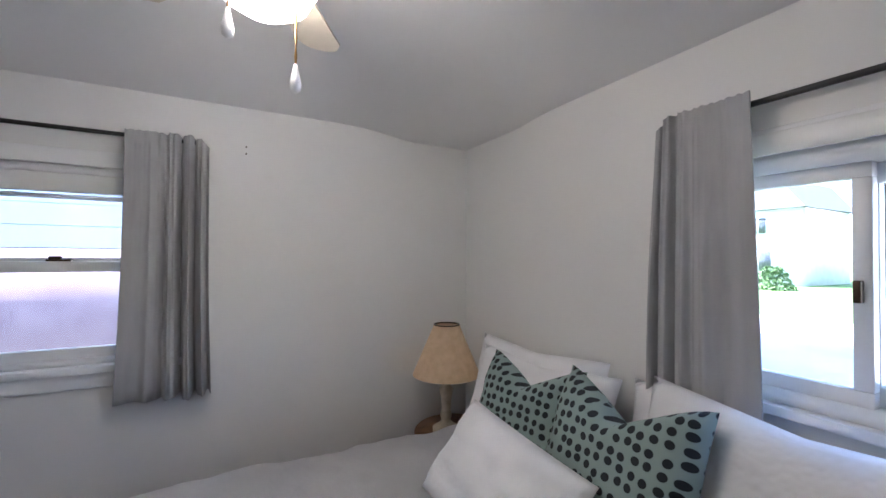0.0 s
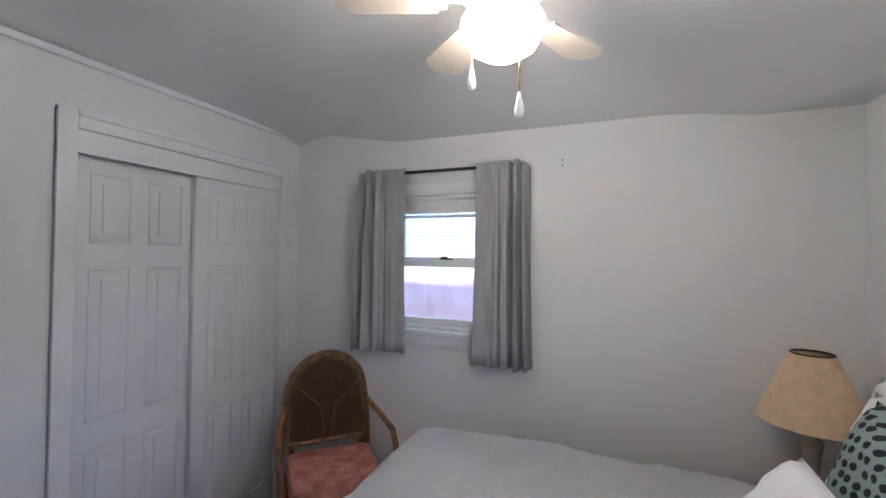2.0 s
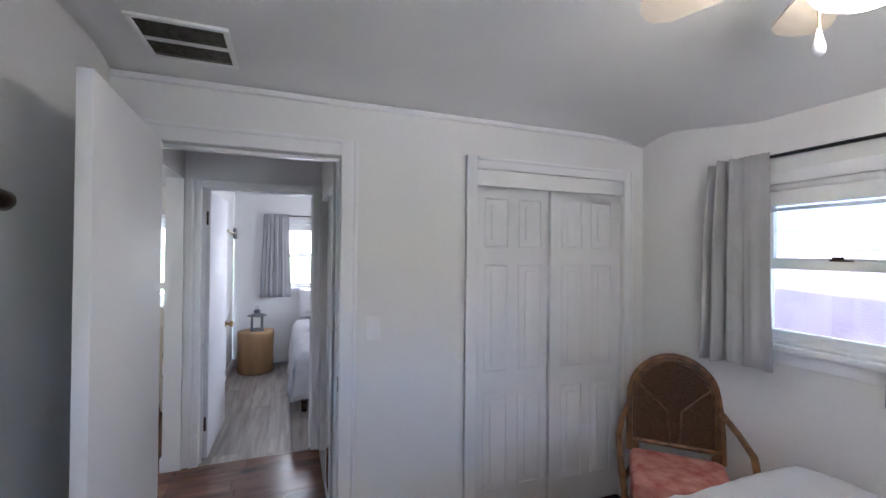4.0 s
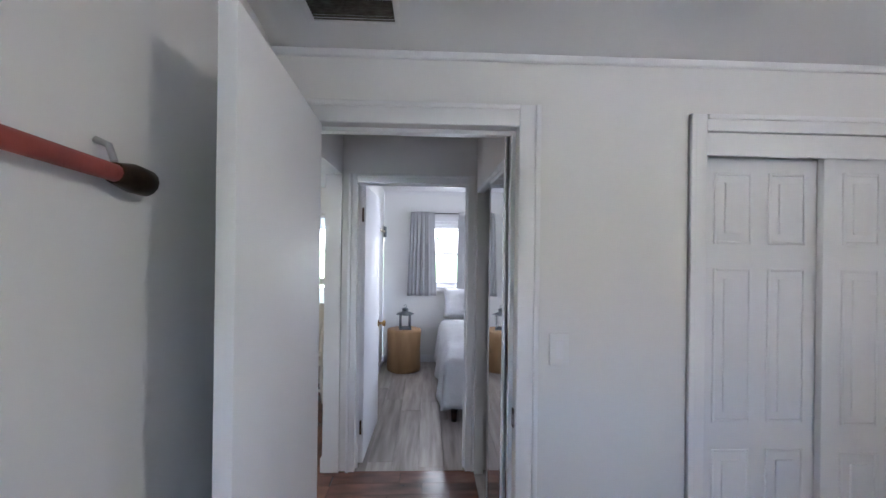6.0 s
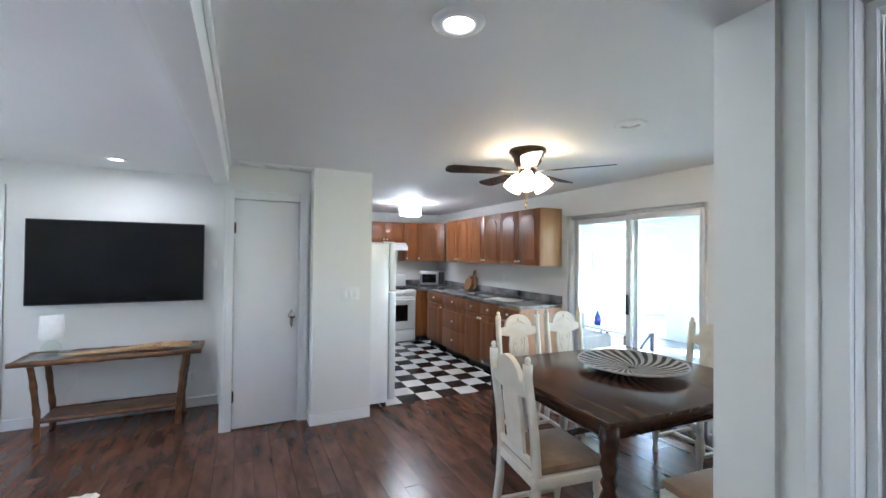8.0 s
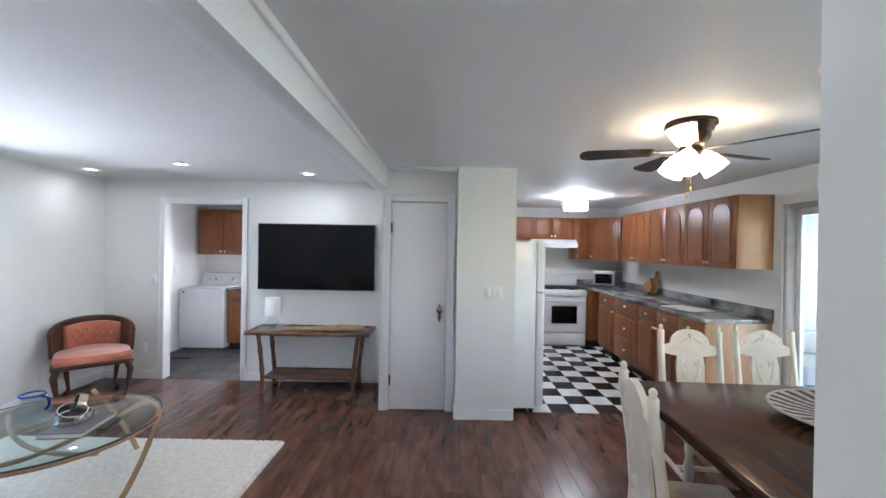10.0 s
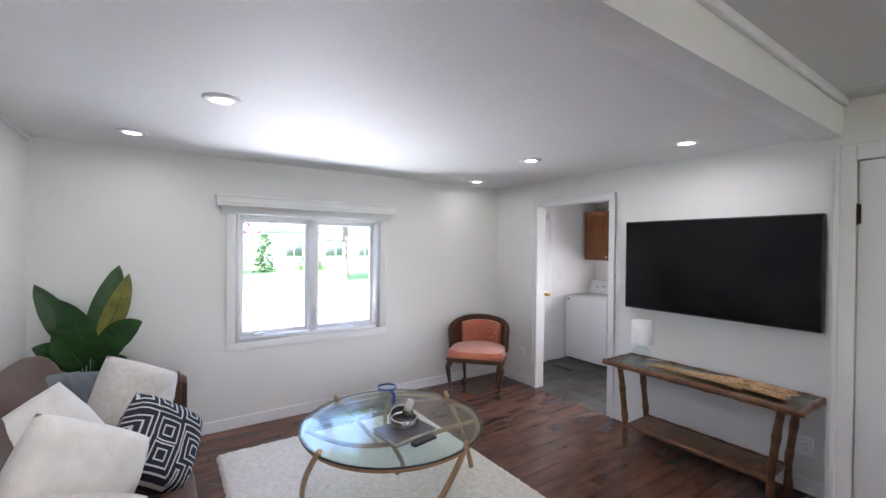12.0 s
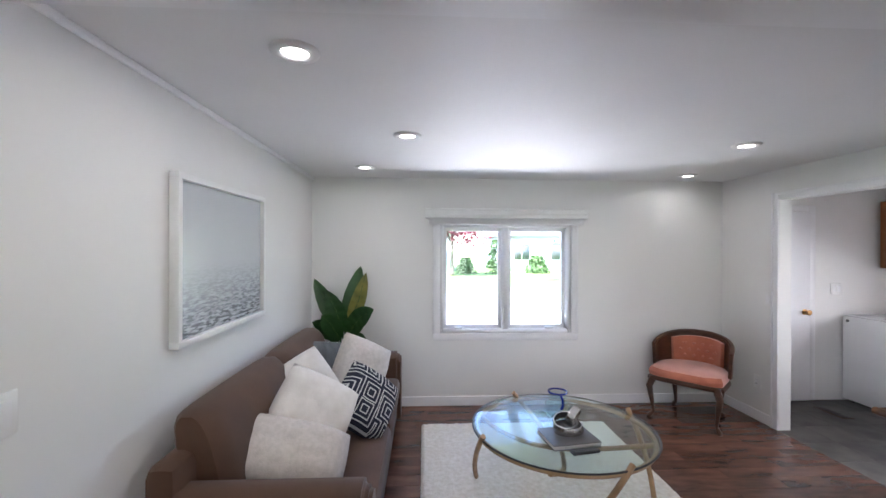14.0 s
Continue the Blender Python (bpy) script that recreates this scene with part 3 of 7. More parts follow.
# door stops inside the openings
setting("trim_stop_front", box(box(B(0.80, 0.814, 0.05, 0.064, 0, 1.985), 1.584, 1.60, 0.05, 0.064, 0, 1.985), 0.814, 1.584, 0.05, 0.064, 1.969, 1.985), M_TRIM, "white door stop")
setting("trim_stop_back", box(box(B(0.784, 0.798, 1.33, 1.344, 0, 1.97), 1.526, 1.54, 1.33, 1.344, 0, 1.97), 0.798, 1.526, 1.33, 1.344, 1.956, 1.97), M_TRIM, "white door stop")


def baseboard(x0, x1, y0, y1):
    setting("baseboard", B(x0, x1, y0, y1, 0, 0.095, 0.004), M_TRIM, "white painted baseboard")


baseboard(XT, XE, YS, YS + 0.014)
baseboard(XT, XT + 0.014, YS + 0.014, -2.455)
baseboard(XT, XT + 0.014, -1.432, 0.22)
baseboard(XE - 0.014, XE, YS + 0.014, 0.155)
baseboard(XE - 0.014, XE, 1.27, YN)
baseboard(-2.71, -2.696, 0.938, 1.483)
baseboard(-2.875, -2.71, 0.936, 0.95)
baseboard(-0.98, XE - 0.014, YN - 0.014, YN)
baseboard(XB, XB + 0.014, YSB, 0.0)
baseboard(XBE - 0.014, XBE, YSB, 0.0)
baseboard(XB + 0.014, 3.4, 4.006, 4.02)
baseboard(XB, XB + 0.014, 1.40, 4.006)
setting("trim_crown_bedroom", B(XB, XBE, -0.022, 0.0, CZ - 0.075, CZ - 0.045, 0.008), M_TRIM, "thin white crown strip")
setting("trim_crown_living", B(XE - 0.022, XE, YS, 0.15, CZ - 0.03, CZ, 0.008), M_TRIM, "thin white crown strip")


# floors, built up of planks and tiles
def planks(owner, x0, x1, y0, y1, width, length, material, along_x=True, gap=0.001, seed=1, skip=None):
    rnd = random.Random(seed)
    cache = {}
    a0, a1, b0, b1 = (x0, x1, y0, y1) if along_x else (y0, y1, x0, x1)
    b = b0
    while b < b1 - 0.01:
        w = min(width, b1 - b)
        a = a0 - rnd.uniform(0, length)
        while a < a1 - 0.01:
            s, e = max(a, a0), min(a + length, a1)
            a += length
            if e - s < 0.02:
                continue
            key = (round(e - s, 2), round(w, 3))
            if key not in cache:
                l2, w2 = (e - s) / 2 - gap / 2, w / 2 - gap / 2
                bm = B(-l2, l2, -w2, w2, -0.012, 0) if along_x else B(-w2, w2, -l2, l2, -0.012, 0)
                bmesh.ops.bevel(bm, geom=[ed for ed in bm.edges if all(v.co.z > -0.001 for v in ed.verts)], offset=0.0012, segments=1, affect="EDGES")
                cache[key] = finish("plank", bm, material)
            ob = new("plank", cache[key])
            c = ((s + e) / 2, b + w / 2)
            ob.location = (*(c if along_x else c[::-1]), 0.0008 * rnd.uniform(-1, 0.2))
            ob.rotation_euler = (radians(rnd.uniform(-0.12, 0.12)), radians(rnd.uniform(-0.05, 0.05)), 0)
            ob.parent = owner
        b += w


def tiles(owner, x0, x1, y0, y1, size, mats, gap=0.002):
    cache = {}
    for i in range(int((x1 - x0) / size + 0.99)):
        for j in range(int((y1 - y0) / size + 0.99)):
            k = (i + j) % len(mats)
            if k not in cache:
                h = size / 2 - gap / 2
                bm = B(-h, h, -h, h, -0.012, 0)
                bmesh.ops.bevel(bm, geom=[ed for ed in bm.edges if all(v.co.z > -0.001 for v in ed.verts)], offset=0.0015, segments=1, affect="EDGES")
                cache[k] = finish("tile", bm, mats[k])
            ob = new("tile", cache[k])
            ob.location = (x0 + (i + 0.5) * size, y0 + (j + 0.5) * size, 0)
            ob.parent = owner


# ---------------------------------------------------------------- windows and doors
def sash(parent, m_pts, bar=0.04, d=0.03, glass=M_GLASS, name="sash"):
    """A framed pane in the xz plane at y: (x0, x1, z0, z1, y)."""
    x0, x1, z0, z1, y = m_pts
    bm = B(x0, x1, y, y + d, z0, z0 + bar, 0.003)
    box(bm, x0, x1, y, y + d, z1 - bar, z1, 0.003)
    box(bm, x0, x0 + bar, y, y + d, z0 + bar, z1 - bar, 0.003)
    box(bm, x1 - bar, x1, y, y + d, z0 + bar, z1 - bar, 0.003)
    s = part(name, bm, M_TRIM, parent)
    g = part("pane", B(x0 + bar, x1 - bar, y + d / 2 - 0.002, y + d / 2 + 0.002, z0 + bar, z1 - bar), glass, s, smooth=False)
    g.visible_shadow = False
    return s


def hung_window(name, label, w, h, m):
    """A double-hung sash window; origin at the sill's middle on the inner wall face, outside towards +y."""
    ob = tagged(new(name), label, "", "", "structure")
    ob.matrix_basis = m
    bm = B(-w / 2, -w / 2 + 0.03, 0.0, 0.14, 0, h)
    box(bm, w / 2 - 0.03, w / 2, 0.0, 0.14, 0, h)
    box(bm, -w / 2 + 0.03, w / 2 - 0.03, 0.0, 0.14, h - 0.03, h)
    box(bm, -w / 2 + 0.03, w / 2 - 0.03, 0.0, 0.14, 0, 0.02)
    part("window_frame", bm, M_TRIM, ob)
    sash(ob, (-w / 2 + 0.03, w / 2 - 0.03, 0.02, h * 0.52, 0.03), 0.04)
    sash(ob, (-w / 2 + 0.03, w / 2 - 0.03, h * 0.49, h - 0.03, 0.07), 0.035)
    part("window_sill", B(-w / 2 - 0.07, w / 2 + 0.07, -0.035, 0.03, -0.028, 0.0, 0.005), M_TRIM, ob)
    part("apron", B(-w / 2 - 0.05, w / 2 + 0.05, -0.016, -0.001, -0.085, -0.028, 0.004), M_TRIM, ob)
    bm = B(-w / 2 - 0.06, -w / 2, -0.016, -0.001, 0, h + 0.06, 0.004)
    box(bm, w / 2, w / 2 + 0.06, -0.016, -0.001, 0, h + 0.06, 0.004)
    box(bm, -w / 2, w / 2, -0.016, -0.001, h, h + 0.06, 0.004)
    part("window_casing", bm, M_TRIM, ob)
    bm = B(-w / 2 + 0.032, w / 2 - 0.032, 0.004, 0.028, h - 0.1, h - 0.03, 0.006)
    for k in range(3):
        box(bm, -w / 2 + 0.034, w / 2 - 0.034, 0.006, 0.026, h - 0.112 - 0.006 * k, h - 0.108 - 0.006 * k)
    part("blind_headrail", bm, M_WHITE, ob, "raised white blind")
    bm = B(-0.035, 0.035, 0.028, 0.062, h * 0.52, h * 0.52 + 0.008, 0.002)
    box(bm, -0.03, 0.005, 0.034, 0.056, h * 0.52 + 0.008, h * 0.52 + 0.02, 0.003)
    part("sash_lock", bm, M_BRONZE, ob, "dark sash lock")
    return ob


def slider_window(name, label, w, h, m):
    """Two sliding sashes side by side; origin as for the hung window."""
    ob = tagged(new(name), label, "", "", "structure")
    ob.matrix_basis = m
    bm = B(-w / 2, -w / 2 + 0.03, 0.0, 0.14, 0, h)
    box(bm, w / 2 - 0.03, w / 2, 0.0, 0.14, 0, h)
    box(bm, -w / 2 + 0.03, w / 2 - 0.03, 0.0, 0.14, h - 0.05, h)
    box(bm, -w / 2 + 0.03, w / 2 - 0.03, 0.0, 0.14, 0, 0.03)
    part("window_frame", bm, M_TRIM, ob)
    return ob


hung_window("window_2", "white double-hung sash window with a raised blind", EW[1] - EW[0], EW[3] - EW[2], pose(XBE, (EW[0] + EW[1]) / 2, EW[2], 0, 0, -90))
hung_window("window_3", "white double-hung sash window", NW[1] - NW[0], NW[3] - NW[2], pose((NW[0] + NW[1]) / 2, 4.02, NW[2]))

w2, h2 = BW[1] - BW[0], BW[3] - BW[2]
win = slider_window("window_1", "white sliding window above the bed", w2, h2, pose((BW[0] + BW[1]) / 2, YSB, BW[2], 0, 0, 180))
# inside the room x runs against the world here
sash(win, (-w2 / 2 + 0.03, -0.16, 0.03, h2 - 0.05, 0.03), 0.035)
sash(win, (-0.205, w2 / 2 - 0.03, 0.03, h2 - 0.05, 0.07), 0.045)
part("window_sill", B(-w2 / 2 - 0.03, w2 / 2 + 0.03, -0.03, 0.03, -0.026, 0, 0.005), M_TRIM, win)
part("window_casing", B(-w2 / 2 + 0.1, w2 / 2 + 0.06, -0.016, -0.001, h2, h2 + 0.06, 0.004), M_TRIM, win)
part("blind_headrail", B(-w2 / 2 + 0.03, w2 / 2 - 0.03, -0.028, -0.0165, h2 - 0.01, h2 + 0.045, 0.004), M_WHITE, win, "raised white blind")
part("sash_latch", B(-0.19, -0.175, 0.012, 0.03, 0.26, 0.31, 0.003), M_BRONZE, win)

# living room casement pair
w4, h4 = FW[1] - FW[0], FW[3] - FW[2]
win = tagged(new("window_4"), "white two-leaf casement window with raised blind", "", "", "structure")
win.matrix_basis = pose((FW[0] + FW[1]) / 2, YS, FW[2], 0, 0, 180)
bm = B(-w4 / 2, -w4 / 2 + 0.035, 0.0, 0.15, 0, h4)
box(bm, w4 / 2 - 0.035, w4 / 2, 0.0, 0.15, 0, h4)
box(bm, -w4 / 2 + 0.035, w4 / 2 - 0.035, 0.0, 0.15, h4 - 0.03, h4)
box(bm, -w4 / 2 + 0.035, w4 / 2 - 0.035, 0.0, 0.15, 0, 0.035)
box(bm, -0.03, 0.03, 0.02, 0.15, 0.035, h4 - 0.03)
part("window_frame", bm, M_TRIM, win)
sash(win, (-w4 / 2 + 0.036, -0.031, 0.036, h4 - 0.031, 0.085), 0.038)
sash(win, (0.031, w4 / 2 - 0.036, 0.036, h4 - 0.031, 0.085), 0.038)
bm = B(-w4 / 2 - 0.07, w4 / 2 + 0.07, -0.018, -0.001, -0.07, 0.0, 0.005)
for s in (-1, 1):
    a, b = sorted((s * w4 / 2, s * (w4 / 2 + 0.07)))
    box(bm, a, b, -0.018, -0.001, 0.0, h4, 0.005)
part("window_casing", bm, M_TRIM, win)
bm = B(-w4 / 2 - 0.15, w4 / 2 + 0.15, -0.075, -0.001, h4 + 0.055, h4 + 0.155, 0.006)
box(bm, -w4 / 2 - 0.155, w4 / 2 + 0.155, -0.085, -0.001, h4 + 0.13, h4 + 0.15, 0.004)
box(bm, -w4 / 2 - 0.15, w4 / 2 + 0.15, -0.082, -0.001, h4 + 0.085, h4 + 0.10, 0.004)
part("blind_valance", bm, M_WHITE, win, "white moulded blind valance")
bm = bmesh.new()
for k in range(6):
    box(bm, -w4 / 2 - 0.11, w4 / 2 + 0.11, -0.06, -0.02, h4 + 0.052 - 0.010 * k - 0.007, h4 + 0.052 - 0.010 * k, 0.002)
part("blind_slats", bm, M_WHITE, win, "raised stack of blind slats")
for s in (-0.47, 0.47):
    bm = B(s - 0.05, s + 0.03, 0.03, 0.08, 0.036, 0.056, 0.006)
    tube(bm, [(s, 0.04, 0.05), (s + 0.03, 0.0, 0.06), (s + 0.06, -0.01, 0.05)], 0.006)
    part("crank_handle", bm, M_WHITE, win)
for s in (-0.022, 0.022):
    part("latch", B(s - 0.006, s + 0.006, 0.005, 0.02, 0.12, 0.25, 0.003), M_WHITE, win)
for s in (-1, 1):
    part("blind_cord", T([(s * (w4 / 2 + 0.04), -0.03, h4 + 0.05), (s * (w4 / 2 + 0.045), -0.025, 0.55 if s < 0 else 0.1)], 0.003, 6), M_WHITE, win)

# sliding glass door and dining window
win = tagged(new("door_3"), "aluminium sliding glass door to the sunroom", "", "", "structure")
win.matrix_basis = pose(SD[0], YN, 0)
W = SD[1] - SD[0]
bm = B(0, 0.04, 0.02, 0.14, 0, 2.0)
box(bm, W - 0.04, W, 0.02, 0.14, 0, 2.0)
box(bm, 0.04, W - 0.04, 0.02, 0.14, 1.96, 2.0)
box(bm, 0.04, W - 0.04, 0.02, 0.14, 0, 0.03)
part("door_frame", bm, M_ALU, win)
for x0, x1, y in ((0.80, W - 0.04, 0.04), (0.04, 0.90, 0.09)):
    bm = B(x0, x0 + 0.055, y, y + 0.035, 0.03, 1.96, 0.003)
    box(bm, x1 - 0.055, x1, y, y + 0.035, 0.03, 1.96, 0.003)
    box(bm, x0 + 0.055, x1 - 0.055, y, y + 0.035, 1.90, 1.96, 0.003)
    box(bm, x0 + 0.055, x1 - 0.055, y, y + 0.035, 0.03, 0.11, 0.003)
    s = part("sliding_panel", bm, M_ALU, win)
    g = part("pane", B(x0 + 0.055, x1 - 0.055, y + 0.015, y + 0.02, 0.11, 1.90), M_GLASS, s, smooth=False)
    g.visible_shadow = False
part("door_pull", B(0.815, 0.84, 0.015, 0.04, 0.95, 1.15, 0.005), M_BLACK, win)
win = tagged(new("window_5"), "white dining window beside the glass door", "", "", "structure")
win.matrix_basis = pose(DW[0], YN, DW[2])
W, H = DW[1] - DW[0], DW[3] - DW[2]
bm = B(0, 0.05, 0.0, 0.14, 0, H)
box(bm, W - 0.05, W, 0.0, 0.14, 0, H)
box(bm, 0.05, W - 0.05, 0.0, 0.14, H - 0.05, H)
box(bm, 0.05, W - 0.05, 0.0, 0.14, 0, 0.05)
part("window_frame", bm, M_TRIM, win)
sash(win, (0.05, W - 0.05, 0.05, 0.46, 0.05), 0.04)
sash(win, (0.05, W - 0.05, 0.46, H - 0.05, 0.05), 0.04)


def knob(parent, x, y, z, sgn, mat=M_BRASS, label="round brass knob", axis="y"):
    """A round door knob standing off a face at y towards sgn."""
    bm = L([(0.03, 0), (0.03, 0.006), (0.012, 0.010), (0.011, 0.032), (0.024, 0.040), (0.028, 0.052), (0.024, 0.062), (0.008, 0.066)], seg=18)
    bmesh.ops.rotate(bm, verts=bm.verts, matrix=Euler((radians(-90 * sgn), 0, 0)).to_matrix())
    bmesh.ops.translate(bm, verts=bm.verts, vec=(x, y, z))
    return part("door_knob", bm, mat, parent, label)


def hinge(parent, x, y, z):
    bm = B(x - 0.014, x + 0.014, y - 0.006, y + 0.006, z - 0.045, z + 0.045, 0.002)
    tube(bm, [(x, y, z - 0.05), (x, y, z + 0.05)], 0.007, 8)
    return part("hinge", bm, M_BRONZE, parent, "dark bronze hinge")


sp = thing("strike_plate", "small worn strike plate on the door jamb", "strike plate", pose(1.5985, 0.03, 0.88))
part("plate", B(-0.003, 0.0, -0.014, 0.014, -0.035, 0.035, 0.001), M_BRONZE, sp)
part("lip", B(-0.005, -0.003, -0.022, -0.012, -0.02, 0.02, 0.001), M_STEEL, sp)

# front bedroom door, open against the wall: hinge at the origin, leaf along +x
d = tagged(new("door_1"), "white flush door standing open into the bedroom", "door", "", "structure")
d.matrix_basis = pose(0.832, -0.012, 0.008, 0, 0, -87)
part("leaf", B(0.0, 0.758, 0, 0.036, 0, 1.97, 0.003), M_DOOR, d)
for z in (0.25, 1.0, 1.72):
    hinge(d, -0.004, 0.018, z)
d = tagged(new("door_2"), "white flush door open into the back bedroom", "door", "", "structure")
d.matrix_basis = pose(0.79, 1.385, 0.008, 0, 0, 88.5)
part("leaf", B(0.0, 0.725, -0.036, 0, 0, 1.955, 0.003), M_DOOR, d)
knob(d, 0.69, -0.036, 0.86, -1)
knob(d, 0.69, 0.0, 0.86, 1)
for z in (0.25, 1.75):
    hinge(d, 0.0, -0.018, z)
    
# narrow linen closet door with an old latch plate
d = tagged(new("door_4"), "narrow white closet door with an ornate latch", "door", "", "structure")
d.matrix_basis = pose(-2.895, 0.318, 0.008, 0, 0, 90)
part("leaf", B(0.0, 0.532, 0.0, 0.03, 0, 1.988, 0.003), M_DOOR, d)
bm = prism(bmesh.new(), [(0.012 * math.cos(a) * (1 + 0.5 * math.sin(3 * a) ** 2) + 0.475, 0.93 + 0.085 * math.sin(a)) for a in [k * 2 * math.pi / 24 for k in range(24)]], -0.005, -0.0005)
part("latch_plate", bm, M_PEWTER, d, "ornate dark latch plate")
knob(d, 0.475, -0.003, 0.96, -1, M_PEWTER, "small pewter knob")
for z in (0.28, 1.74):
    hinge(d, -0.002, -0.002, z)


def six_panel(parent, x0, w, h, y, name="sliding_door"):
    """A moulded six-panel leaf, front towards -y."""
    leaf = part(name, B(x0, x0 + w, y, y + 0.03, 0.015, h, 0.003), M_DOOR, parent)
    cols = [(x0 + 0.085, x0 + w / 2 - 0.045), (x0 + w / 2 + 0.045, x0 + w - 0.085)]
    for za, zb in ((0.20, 0.73), (0.86, 1.45), (1.57, 1.83)):
        for xa, xb in cols:
            bm = bmesh.new()
            for k, (i, dd) in enumerate(((0.0, 0.004), (0.03, 0.010))):
                box(bm, xa + i, xb - i, y - dd, y - 0.0005, za + i, zb - i, 0.0035)
            fr = 0.012
            box(bm, xa - fr, xa, y - 0.007, y - 0.0005, za - fr, zb + fr, 0.003)
            box(bm, xb, xb + fr, y - 0.007, y - 0.0005, za - fr, zb + fr, 0.003)
            box(bm, xa, xb, y - 0.007, y - 0.0005, zb, zb + fr, 0.003)
            box(bm, xa, xb, y - 0.007, y - 0.0005, za - fr, za, 0.003)
            part("panel", bm, M_DOOR, leaf)
    return leaf


d = tagged(new("door_5"), "pair of white six-panel sliding closet doors", "closet door", "", "structure")
d.matrix_basis = pose(2.32, 0.0, 0)
six_panel(d, 0.003, 0.525, 1.90, 0.055)
six_panel(d, 0.495, 0.522, 1.90, 0.018)
part("track_fascia", B(0.003, 1.017, -0.004, 0.012, 1.895, 1.983, 0.003), M_TRIM, d)

# hall closet: mirrored sliding door, shelves behind
d = tagged(new("door_6"), "mirrored sliding closet door in a steel frame", "closet door", "", "structure")
part("mirror", B(1.605, 1.609, 0.17, 0.70, 0.05, 1.88), M_MIRROR, d, smooth=False)
bm = B(1.603, 1.625, 0.14, 0.17, 0.02, 1.91)
box(bm, 1.603, 1.625, 0.70, 0.722, 0.02, 1.91)
box(bm, 1.603, 1.625, 0.17, 0.70, 1.88, 1.91)
box(bm, 1.603, 1.625, 0.17, 0.70, 0.02, 0.05)
part("mirror_frame", bm, M_ALU, d)
part("track", B(1.596, 1.64, 0.131, 1.239, 1.905, 1.93), M_ALU, d)
for z in (0.42, 0.80, 1.20, 1.62):
    single("closet_shelf", B(1.70, 2.19, 0.14, 1.28, z, z + 0.02, 0.003), M_WHITE, "white painted shelf inside the hall closet", "shelf", group="closet shelves")
for k, (y, z, s) in enumerate(((0.95, 1.64, 0.9), (1.06, 1.22, 1.0), (0.98, 0.82, 1.0))):
    single("folded_towel", box(box(B(1.75, 2.08, y - 0.13, y + 0.13, z, z + 0.05, 0.018), 1.755, 2.07, y - 0.125, y + 0.125, z + 0.05, z + 0.10, 0.018), 1.76, 2.06, y - 0.12, y + 0.12, z + 0.10, z + 0.14, 0.018), M_GREY if k == 0 else M_LINEN, "folded towels stacked on a closet shelf", "towel", group="closet towels")

# attic hatch, vents, switches
h = thing("attic_hatch", "grey plank attic hatch with a moulded frame", "hatch", pose(1.15, 0.945, CZ) @ Matrix.Diagonal((1, 0.86, 1, 1)))
bm = B(-0.37, 0.37, -0.27, -0.20, -0.022, 0, 0.006)
box(bm, -0.37, 0.37, 0.20, 0.27, -0.022, 0, 0.006)
box(bm, -0.37, -0.30, -0.20, 0.20, -0.022, 0, 0.006)
box(bm, 0.30, 0.37, -0.20, 0.20, -0.022, 0, 0.006)
part("frame", bm, M_HATCH, h)
for k in range(4):
    part("board", B(-0.30, 0.30, -0.20 + 0.1 * k + 0.002, -0.10 + 0.1 * k - 0.002, -0.010, 0, 0.002), M_HATCH, h)

v = thing("ceiling_vent", "white ceiling air vent with dark slots", "vent", pose(1.006, -0.270, CZ))
part("backing", B(-0.135, 0.135, -0.14, 0.14, -0.004, 0), M_DARKVENT, v)
bm = B(-0.155, 0.155, -0.16, -0.14, -0.012, 0, 0.003)
box(bm, -0.155, 0.155, 0.14, 0.16, -0.012, 0, 0.003)
box(bm, -0.155, -0.135, -0.14, 0.14, -0.012, 0, 0.003)
box(bm, 0.135, 0.155, -0.14, 0.14, -0.012, 0, 0.003)
box(bm, -0.135, 0.135, -0.008, 0.008, -0.012, -0.004)
part("frame", bm, M_WHITE, v)
for k in range(18):
    y = -0.13 + 0.0153 * k
    if abs(y) > 0.014:
        part("slat", B(-0.135, 0.135, y - 0.002, y + 0.002, -0.010, -0.004), M_DARKVENT, v)
v = thing("ceiling_vent", "white return air grille above the linen closet", "vent", pose(-2.80, 0.63, CZ))
part("frame", B(-0.10, 0.085, -0.31, 0.31, -0.012, 0, 0.003), M_WHITE, v)
for k in range(3):
    part("slot", B(-0.07, 0.055, -0.28 + 0.2 * k, -0.10 + 0.2 * k, -0.015, -0.012), M_WALL, v)


def plate(name, label, m, gangs=1, outlet=False):
    """A wall plate in the xz plane, proud towards -y."""
    ob = thing(name, label, "switch" if not outlet else "outlet", m)
    w = 0.075 + 0.046 * (gangs - 1)
    part("plate", B(-w / 2, w / 2, -0.007, 0, -0.06, 0.06, 0.003), M_WHITE, ob)
    for k in range(gangs):
        cx = (k - (gangs - 1) / 2) * 0.046
        part("rocker" if not outlet else "socket", B(cx - 0.017, cx + 0.017, -0.011, -0.007, -0.034, 0.034, 0.002), M_TRIM, ob)
        if outlet:
            for dz in (-0.018, 0.018):
                part("slot", box(B(cx - 0.007, cx - 0.004, -0.0115, -0.011, dz - 0.006, dz + 0.006), cx + 0.004, cx + 0.007, -0.0115, -0.011, dz - 0.006, dz + 0.006), M_DARKVENT, ob)
    return ob


